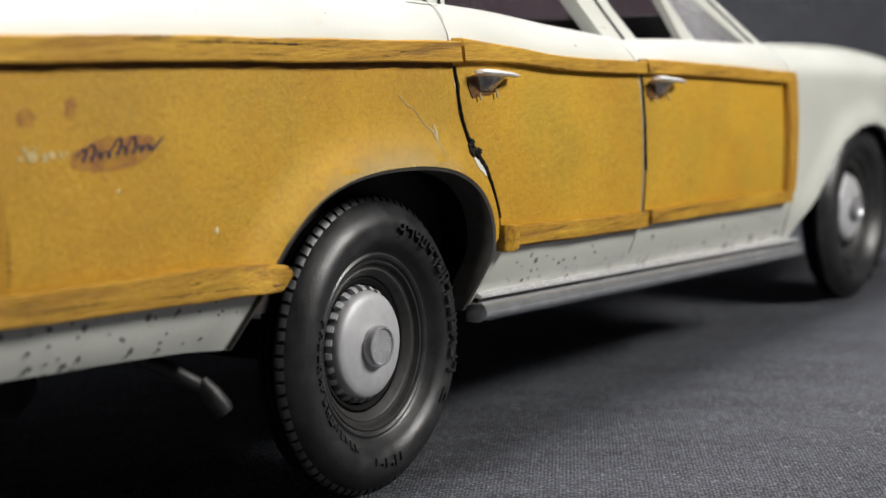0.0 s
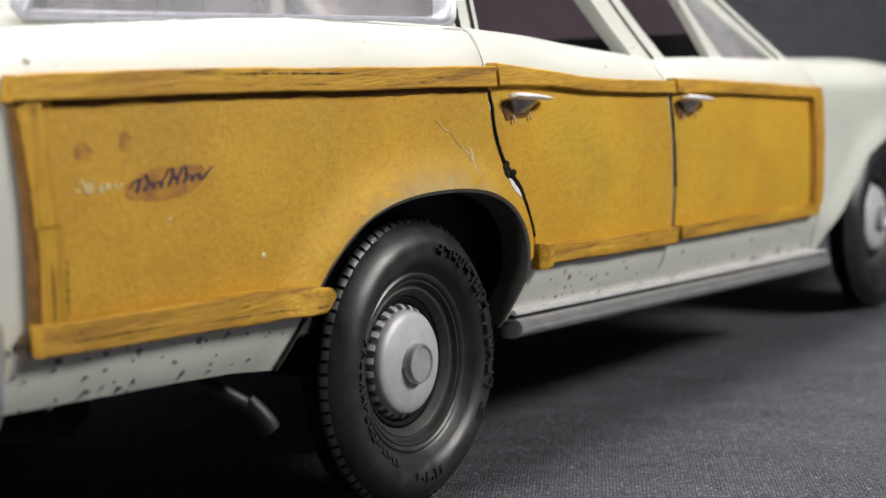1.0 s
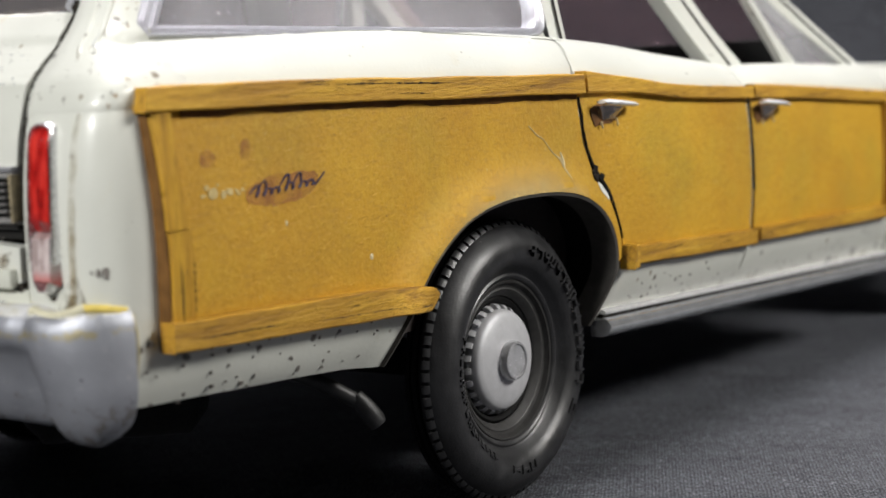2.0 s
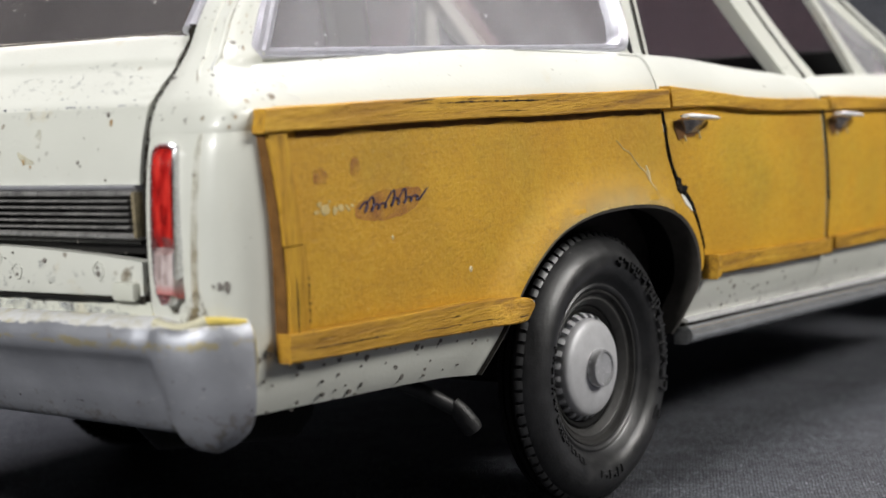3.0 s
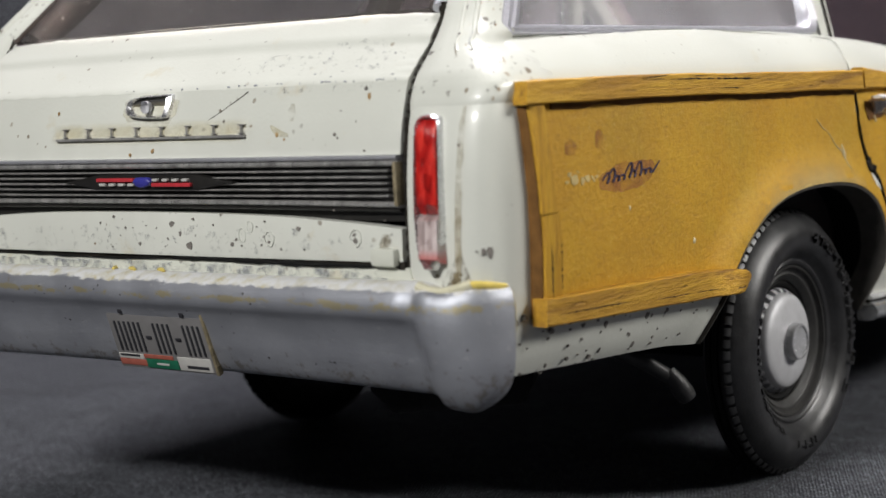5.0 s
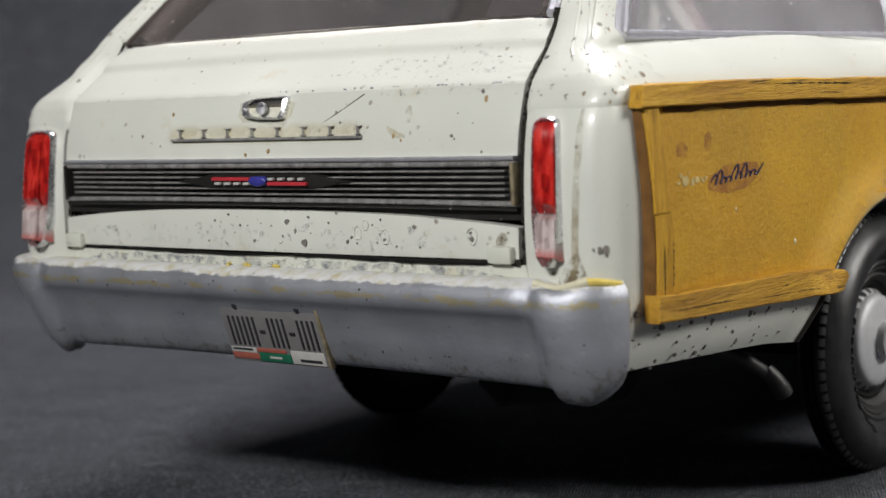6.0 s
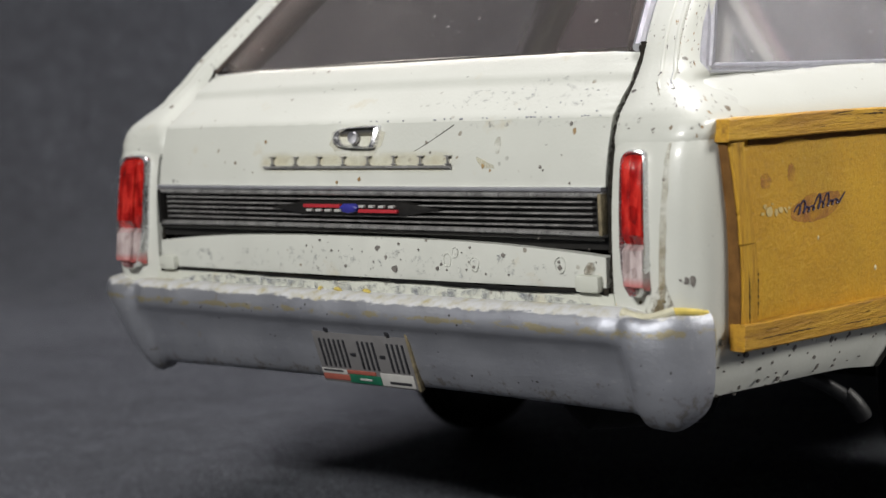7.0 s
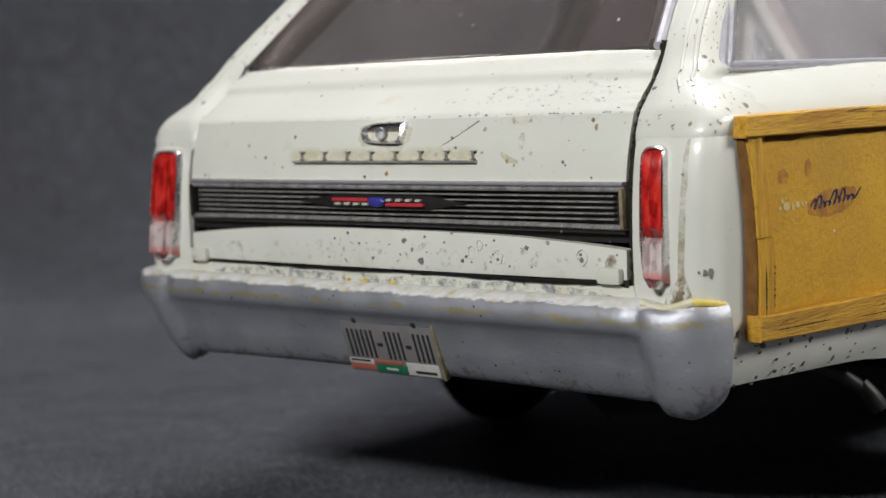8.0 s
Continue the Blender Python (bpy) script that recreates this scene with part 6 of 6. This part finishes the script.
def rear_pillar(s):
    """The tail corner's cap, which grows out of the fender and rises into the pillar: sections at rising heights."""
    bm = bmesh.new()
    rings = []
    for z in [0.958 + 0.008 * k for k in range(22)] + [1.14 + 0.0225 * k for k in range(13)]:
        outer = [pillar_at(s, t, z) for t in np.linspace(0, 1, 25)]
        rings.append(outer + [p + Vector((0.022, -0.022 * s, -0.004)) for p in reversed(outer)])
    sweep(bm, rings)
    pillar = part("rear_pillar", bm, M_PILLAR, car, "speckled cream rear pillar", angle=50)
    for k, lift in ((4, 0.0025), (10, 0.0035)):
        bm = bmesh.new()
        tube(bm, [r[k] - Vector((0.0, s * 0.002, 0.0)) for r in rings[14:]], [0.002 + lift * min(1, i / 6) for i in range(len(rings) - 14)], 8)
        part("pillar_ridge", bm, M_PILLAR, pillar)
    if s < 0:
        for t0, zlo, r, mat in ((0.14, 1.06, 0.0012, M_GRIME), (0.36, 1.08, 0.0013, M_SLATE), (0.46, 1.10, 0.0010, M_GRIME)):
            bm = bmesh.new()
            zs = np.linspace(zlo, 1.40, 46)
            tube(bm, [pillar_at(s, t0 + 0.02 * noise.noise((z * 6, t0 * 9, 0)), z, -0.0002) for z in zs], [max(0.0002, r * (0.5 + 1.6 * noise.noise((z * 22, t0 * 7, 3)))) for z in zs], 5)
            part("grime_line", bm, mat, pillar, "thin broken grime line on the pillar")
        random.seed(77)
        spots_at = [(random.uniform(0.02, 0.30), random.uniform(0.985, 1.40), random.uniform(0.0010, 0.0030), random.uniform(0.5, 1.9), random.uniform(0, 3)) for _ in range(90)]
        flakes(pillar, lambda a, b, c=0.0: pillar_at(-1, min(1.0, max(0.0, a / 0.32)), b, c), spots_at, M_CHIP, "small dark chips on the pillar", 11)
        flakes(pillar, lambda a, b, c=0.0: pillar_at(-1, min(1.0, max(0.0, a / 0.32)), b, c), [(a * 0.97, 0.97 + (b - 0.985) * 0.6, r * 1.2, k, m) for a, b, r, k, m in spots_at[::4]], M_RUST, "rusty specks on the pillar", 12)


for s in (-1, 1):
    rear_pillar(s)
    bm = bmesh.new()
    tube(bm, both([(-0.985, 0.628, 1.150), (-0.85, 0.580, 1.275), (-0.715, 0.535, 1.395)], s), [0.034, 0.040, 0.040], 10)
    part("pillar_lining", bm, M_INSIDE, car, "dark brown inner pillar lining")
    bar(both([(0.335, 0.800, 1.050), (0.37, 0.745, 1.2), (0.42, 0.660, 1.40)], s), both([(0.405, 0.802, 1.045), (0.445, 0.745, 1.2), (0.51, 0.660, 1.40)], s), 0.05, M_SIDE, "door_pillar", "slim cream pillar", (0.0, 0.006, 0.0))
    bar(both([(1.095, 0.845, 0.965), (1.035, 0.80, 1.06), (0.83, 0.660, 1.40)], s), both([(1.285, 0.845, 0.955), (1.20, 0.80, 1.06), (0.99, 0.660, 1.40)], s), 0.05, M_SIDE, "door_pillar", "cream pillar between the doors", (0.0, 0.006, 0.0))
    bar(both([(2.06, 0.83, 0.925), (1.76, 0.765, 1.09), (1.27, 0.655, 1.40)], s), both([(2.20, 0.82, 0.925), (1.93, 0.755, 1.09), (1.43, 0.645, 1.40)], s), 0.05, M_SIDE, "windscreen_pillar", "raked cream windscreen pillar", (0.0, 0.006, 0.0))
    bar(both([(1.585, 0.835, 0.952), (1.53, 0.80, 1.06), (1.38, 0.67, 1.38)], s), both([(1.685, 0.825, 0.952), (1.595, 0.79, 1.06), (1.43, 0.665, 1.38)], s), 0.03, M_SIDE, "vent_bar", "slim cream vent window bar", (0.0, 0.003, 0.0))
    for pts in ([(1.185, 0.853, 0.962), (1.122, 0.808, 1.06), (0.925, 0.668, 1.40)], [(0.372, 0.809, 1.048), (0.409, 0.754, 1.2), (0.466, 0.669, 1.40)], [(2.10, 0.834, 0.927), (1.85, 0.769, 1.09), (1.36, 0.659, 1.40)]):
        bm = bmesh.new()
        tube(bm, evenly(both(pts, s), 12), 0.0035, 6)
        part("pillar_seam", bm, M_SEAM, car)
    bm = bmesh.new()
    loop = both([(1.67, 0.828, 0.95), (2.05, 0.82, 0.93), (1.30, 0.665, 1.37), (1.40, 0.665, 1.38)], s)
    sweep(bm, [[Vector(p) for p in loop], [Vector(p) + Vector((0, -s * 0.008, 0)) for p in loop]])
    v = part("vent_pane", bm, M_SIDEGLASS, car, "hazy clear quarter light")
    v.visible_shadow = False


def grid_sheet(rows, thick, down):
    """A curved sheet from rows of points, with thickness along down."""
    bm = bmesh.new()
    a = [[bm.verts.new(p) for p in row] for row in rows]
    b = [[bm.verts.new(Vector(p) + Vector(down) * thick) for p in row] for row in rows]
    n, m = len(rows), len(rows[0])
    for i in range(n - 1):
        for j in range(m - 1):
            bm.faces.new([a[i][j], a[i][j + 1], a[i + 1][j + 1], a[i + 1][j]])
            bm.faces.new([b[i][j], b[i + 1][j], b[i + 1][j + 1], b[i][j + 1]])
    for i in range(n - 1):
        for j in (0, m - 1):
            bm.faces.new([a[i][j], a[i + 1][j], b[i + 1][j], b[i][j]])
    for j in range(m - 1):
        for i in (0, n - 1):
            bm.faces.new([a[i][j], a[i][j + 1], b[i][j + 1], b[i][j]])
    return bm


rows = []
for x in np.linspace(-0.80, 1.36, 24):
    e = min(1.0, 6 * min(x + 0.80, 1.36 - x) / 2.16 + 0.15)
    rows.append([Vector((x, y, 1.395 + 0.065 * e * (1 - (abs(y) / 0.675) ** 3.5))) for y in np.linspace(-0.675, 0.675, 21)])
part("roof", grid_sheet(rows, 0.035, (0, 0, -1)), M_SIDE, car, "smooth cream roof")

# tailgate glass and its dark edge
rows = []
for k in range(9):
    s = k / 8
    w = 0.650 - 0.09 * s
    rows.append([Vector((-1.028 + 0.268 * s - 0.02 * (1 - (y / w) ** 2) * (1 - s) - 0.015 * math.sin(s * math.pi), y, 1.157 + 0.248 * s)) for y in np.linspace(-w, w, 13)])
g = part("tailgate_glass", grid_sheet(rows, 0.010, (0.8, 0, -0.6)), M_GLASS, car, "dusty clear tailgate window")
g.visible_shadow = False
for s in (-1, 1):
    bm = bmesh.new()
    tube(bm, [(-1.036, s * 0.652, 1.155), (-0.90, s * 0.606, 1.28), (-0.765, s * 0.560, 1.405)], 0.013 if s < 0 else 0.006, 8)
    part("glass_trim", bm, M_FOIL if s < 0 else M_TRIM, car, "thin bright glass trim" if s < 0 else "thin dark brown glass trim")

# cargo side windows with foil frames
for s in (-1, 1):
    corners = [(-0.988, 1.106), (0.310, 1.075), (0.385, 1.36), (-0.755, 1.38)]

    def wall(x, z, out=0.0, s=s):
        t = (z - 1.08) / 0.32
        return Vector((x, s * (0.790 - 0.125 * t - 0.02 * t * t + out), z))

    loop = rounded([(*p, 0) for p in corners], 0.05, True, 0)
    soft = []
    cs = [Vector((*p, 0)) for p in corners]
    for i in range(4):
        a, b, c = cs[i - 1], cs[i], cs[(i + 1) % 4]
        r = 0.060 if i in (1, 2) else 0.012
        p0, p1 = b + (a - b).normalized() * r, b + (c - b).normalized() * r
        soft += [(p0 * (1 - t) ** 2 + b * 2 * t * (1 - t) + p1 * t * t) for t in np.linspace(0, 1, 7)]
    mid = Vector((-0.27, 1.22, 0))
    rings = []
    pts = rounded(soft, 0.05, True, 0)
    for i, p in enumerate(pts):
        tan = (pts[(i + 1) % len(pts)] - pts[i - 1]).normalized()
        nrm = Vector((-tan.y, tan.x, 0))
        if nrm.dot(mid - p) < 0:
            nrm = -nrm
        f2 = 1.0 + 1.1 * min(1.0, max(0.0, abs(tan.y) * 1.6 - 0.25))
        crumple = 0.0022 * noise.noise((i * 0.9, 4.0, s))
        rings.append([wall(p.x + nrm.x * a * f2, p.y + nrm.y * a * f2, o + crumple) for a, o in ((-0.010, -0.03), (-0.010, 0.005), (-0.006, 0.010), (0.0, 0.007), (0.003, 0.010), (0.008, 0.007), (0.010, -0.003), (0.010, -0.03))])
    rings.append(rings[0])
    bm = bmesh.new()
    sweep(bm, rings, True, False)
    bmesh.ops.remove_doubles(bm, verts=bm.verts, dist=1e-5)
    part("window_frame", bm, M_FOIL, car, "wrinkled bright foil window frame", angle=25)
    bm = bmesh.new()
    hand = side if s < 0 else left_side
    sweep(bm, [[wall(u, 1.106 - 0.0239 * (u + 0.988) - 0.002, 0.001), wall(u, 1.106 - 0.0239 * (u + 0.988) - 0.012, 0.0015), hand(u, Z_BELT(u) - 0.006, 0.004), hand(u, Z_BELT(u) - 0.006, 0.02), wall(u, 1.106 - 0.0239 * (u + 0.988) - 0.002, -0.02)] for u in np.linspace(-1.03, 0.315, 30)])
    part("window_ledge", bm, M_SIDE, car, "cream ledge under the cargo window", angle=60)
    bm = bmesh.new()
    flat = [(p.x, p.y) for p in pts]
    panel(bm, flat, lambda x, z, dd: wall(x, z, -0.006 - dd), 0.12, 0.008, 0.0)
    w = part("side_glass", bm, M_SIDEGLASS, car, "hazy clear cargo window")
    w.visible_shadow = False

# tinted door glass on the far side
for lo, hi in (((0.42, 1.05), (0.52, 0.89)), ((1.22, 1.48), (1.00, 1.34))):
    bm = bmesh.new()
    loop = [Vector((lo[0], 0.805, 1.03 if lo[0] < 1 else 0.95)), Vector((lo[1], 0.825, 0.955)), Vector((hi[1], 0.655, 1.39)), Vector((hi[0], 0.655, 1.39))]
    sweep(bm, [loop, [p + Vector((0, -0.008, 0)) for p in loop]])
    w = part("door_glass", bm, M_TINT, car, "mauve-tinted clear door window")
    w.visible_shadow = False

# windscreen
rows = []
for k in range(7):
    t = k / 6
    wd = 0.80 - 0.16 * t
    rows.append([Vector((2.12 - 0.78 * t + 0.06 * (1 - (y / wd) ** 2), y, 0.925 + 0.475 * t)) for y in np.linspace(-wd, wd, 11)])
g = part("windscreen", grid_sheet(rows, 0.010, (-0.5, 0, -0.8)), M_TINT, car, "mauve-tinted clear windscreen")
g.visible_shadow = False

# bonnet, nose
rows = []
for x in np.linspace(2.10, 3.80, 20):
    wd = min(0.845, abs(PLAN_Y(x)) - 0.085)
    rows.append([Vector((x, y, Z_BELT(x) - 0.004 + 0.022 * (1 - (y / wd) ** 2) - (0.10 * max(0, (x - 3.6) / 0.2) ** 2))) for y in np.linspace(-wd, wd, 15)])
part("bonnet", grid_sheet(rows, 0.03, (0, 0, -1)), M_SIDE, car, "smooth cream bonnet")
bm = bmesh.new()
block(bm, (3.74, -0.76, 0.40), (3.79, 0.76, 0.74), 0.02)
part("nose_panel", bm, M_GRILLE, car, "dark nose grille")
bm = bmesh.new()
block(bm, (3.76, -0.86, 0.30), (3.88, 0.86, 0.44), 0.03)
part("front_bumper", bm, M_BUMPER, car, "dull silver front bumper")

# ---- cabin ----
bm = bmesh.new()
block(bm, (-1.14, -0.79, 0.53), (0.15, 0.79, 0.66), 0.02)
block(bm, (0.15, -0.79, 0.44), (2.1, 0.79, 0.47), 0.01)
part("cabin_floor", bm, M_INSIDE, car, "dark brown cabin floor")
for s in (-1, 1):
    bm = bmesh.new()
    sweep(bm, [[Vector((x, s * a, z)) for a, z in ((0.80, 0.45), (0.79, Z_BELT(x) - 0.012), (0.77, Z_BELT(x) - 0.012), (0.76, 0.45))] for x in np.linspace(-1.12, 2.05, 30)])
    part("door_card", bm, M_INSIDE, car, "dark inner door panel")


def bench(x, w, back):
    top = new("bench_seat")
    top.parent = car
    top["label"] = "dark brown bench seat"
    bm = bmesh.new()
    block(bm, (x, -w, 0.47), (x + 0.46, w, 0.66), 0.05)
    part("seat", bm, M_INSIDE, top)
    bm = bmesh.new()
    block(bm, (x - 0.12, -w, 0.60), (x + 0.02, w, back), 0.05)
    part("backrest", bm, M_BLACK, top)


bench(0.40, 0.70, 0.98)
bench(1.25, 0.70, 0.97)
bm = bmesh.new()
block(bm, (1.84, -0.76, 0.72), (2.10, 0.76, 0.925), 0.03)
block(bm, (1.70, -0.775, 0.74), (1.87, 0.775, 1.028), 0.012)
part("dashboard", bm, M_BLACK, car, "dark brown dashboard")
bm = bmesh.new()
ringpts = [(1.60 + 0.05 * math.sin(math.tau * k / 24), 0.36 + 0.16 * math.cos(math.tau * k / 24), 0.93 + 0.15 * math.sin(math.tau * k / 24)) for k in range(25)]
tube(bm, ringpts, 0.012, 8)
part("steering_wheel", bm, M_BLACK, car)

# ---- marks on the wood side ----
def on_board(u, z, out=0.0):
    return side(u, z, -0.008 - out, -1, False)


film(ragged([(-0.905, 0.786), (-0.90, 0.818), (-0.84, 0.834), (-0.75, 0.836), (-0.70, 0.830), (-0.715, 0.800), (-0.75, 0.784), (-0.82, 0.776)], 5.0, 0.005, 0.01), M_HALO, q, "decal_film", "reddish decal film", 0.0022, lambda a, b, c: on_board(a, b, -c))
bm = bmesh.new()
stroke = []
for t in np.linspace(0, 1, 120):
    tall = 0.005 + 0.010 * math.exp(-(((t - 0.10) / 0.09) ** 2)) + 0.012 * math.exp(-(((t - 0.50) / 0.06) ** 2)) + 0.010 * math.exp(-(((t - 0.68) / 0.04) ** 2))
    h = tall * (1 + math.sin(t * 9 * math.tau))
    stroke.append(on_board(-0.890 + 0.172 * t + 0.55 * h - 0.0055 * math.cos(t * 9 * math.tau), 0.797 + h + 0.010 * t, 0.0015))
tube(bm, stroke, [0.0013 + 0.0010 * abs(math.sin(k * 0.237)) for k in range(120)], 5)
tube(bm, [on_board(-0.716 + 0.03 * t, 0.806 + 0.022 * t, 0.0015) for t in (0, 0.4, 0.8, 1)], [0.0022, 0.002, 0.0015, 0.001], 5)
part("script_badge", bm, M_SCRIPT, q, "small dark flourish badge on a reddish film")
bm = bmesh.new()
for k, (u, z, r) in enumerate(((-1.004, 0.812, 0.007), (-0.994, 0.826, 0.006), (-0.980, 0.815, 0.009), (-0.968, 0.829, 0.004), (-0.955, 0.811, 0.008), (-0.940, 0.814, 0.006), (-0.920, 0.811, 0.008), (-0.908, 0.815, 0.004))):
    flake(bm, lambda a, b, c=0.0: on_board(a, b, -c), u, z, r, 90 + k * 2.3, 0.0012, 0.45 + 0.4 * (k % 3), k * 0.9)
part("glue_trace", bm, M_TRACE, q, "pale glue traces beside the badge")["kind"] = "stuff"
film(ragged([(-1.005, 0.862), (-0.975, 0.858), (-0.965, 0.880), (-0.985, 0.895), (-1.005, 0.885)], 8.0, 0.005, 0.008), M_HALO, q, "decal_film", "", 0.002, lambda a, b, c: on_board(a, b, -c))
film(ragged([(-0.908, 0.868), (-0.884, 0.868), (-0.876, 0.888), (-0.886, 0.905), (-0.906, 0.902)], 6.0, 0.005, 0.008), M_HALO, q, "decal_film", "", 0.002, lambda a, b, c: on_board(a, b, -c))
bm = bmesh.new()
bmesh.ops.create_icosphere(bm, subdivisions=2, radius=0.0062, matrix=Matrix.Translation(on_board(-0.559, 0.649, -0.001)) @ Matrix.Diagonal((1.0, 0.5, 1.2, 1.0)))
part("glue_dot", bm, M_PALEGLUE, q)
bm = bmesh.new()
bmesh.ops.create_icosphere(bm, subdivisions=2, radius=0.004, matrix=Matrix.Translation(on_board(-0.80, 0.742, -0.001)) @ Matrix.Diagonal((0.9, 0.6, 1.4, 1.0)))
part("glue_dot", bm, M_PALEGLUE, q)
bm = bmesh.new()
tube(bm, [on_board(a, b, 0.0005) for a, b in ((0.02, 0.868), (0.05, 0.845), (0.075, 0.835), (0.11, 0.80), (0.135, 0.785), (0.145, 0.76), (0.16, 0.738))], [0.001, 0.0015, 0.001, 0.0015, 0.0025, 0.002, 0.001], 6)
tube(bm, [on_board(a, b, 0.001) for a, b in ((0.14, 0.80), (0.146, 0.78), (0.144, 0.765))], [0.002, 0.004, 0.002], 6)
part("glue_run", bm, M_PALEGLUE, q, "thin dried run of pale glue")
# pale band over the arch: the flare's highlight put into the colour
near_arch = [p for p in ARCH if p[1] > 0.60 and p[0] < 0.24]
film(near_arch + [(p[0] * 1.34, 0.33 + (p[1] - 0.33) * 1.36) for p in reversed(near_arch) if p[0] < 0.17], M_ARCHLIGHT, q, "arch_highlight", "pale highlight painted on the board over the wheel arch", 0.0022, lambda a, b, c: on_board(a, b, -c))
# broken spot at the door seam
bm = bmesh.new()
random.seed(8)
for k in range(9):
    u, z = 0.288 + random.uniform(-0.012, 0.030), 0.738 + random.uniform(-0.016, 0.016)
    bmesh.ops.create_icosphere(bm, subdivisions=1, radius=random.uniform(0.006, 0.012), matrix=Matrix.Translation(side(u, z, -0.006)))
part("broken_filler", bm, M_SEAM, d, "dark crumbled filler at the seam")
film(ragged([(0.285, 0.722), (0.302, 0.715), (0.325, 0.690), (0.335, 0.672), (0.315, 0.678), (0.295, 0.692)], 7.0, 0.005, 0.008), M_WHITECHIP, q, "paint_chip", "bare white chip", 0.0025, lambda a, b, c: on_board(a, b, -c))
for gap in (GAP_REAR, GAP_FRONT):
    bm = bmesh.new()
    pts = rounded([(*p, 0) for p in gap if 0.52 < p[1] < 0.93], 0.012)
    tube(bm, [side(p[0], p[1], -0.007) for p in pts], [(0.0028 + 0.0022 * abs(noise.noise((i * 0.5, 2, 0))) + (0.005 * math.exp(-(((p[1] - 0.71) / 0.05) ** 2)) if gap is GAP_REAR else 0.001)) for i, p in enumerate(pts)], 6)
    part("seam_crack", bm, M_BLACK, d, "dark ragged crack along the seam")

# ---- lint on the cloth ----
random.seed(21)
bm = bmesh.new()
for k in range(9):
    x, y = random.uniform(-1.5, 3.2), random.uniform(-2.4, -1.0)
    turn, bend, ln = random.uniform(0, 6.28), random.uniform(-5, 5), random.uniform(0.03, 0.10)
    pts = []
    px, py, h = x, y, turn
    for i in range(9):
        pts.append((px, py, GROUND + 0.004 + 0.006 * math.sin(i * 0.4)))
        px, py, h = px + math.cos(h) * ln / 8, py + math.sin(h) * ln / 8, h + bend / 8 + random.uniform(-0.2, 0.2)
    tube(bm, pts, 0.0006, 4)
ob = part("lint", bm, M_WHITE)
tagged(ob, "fine pale lint fibres lying on the charcoal cloth", "lint", kind="stuff")
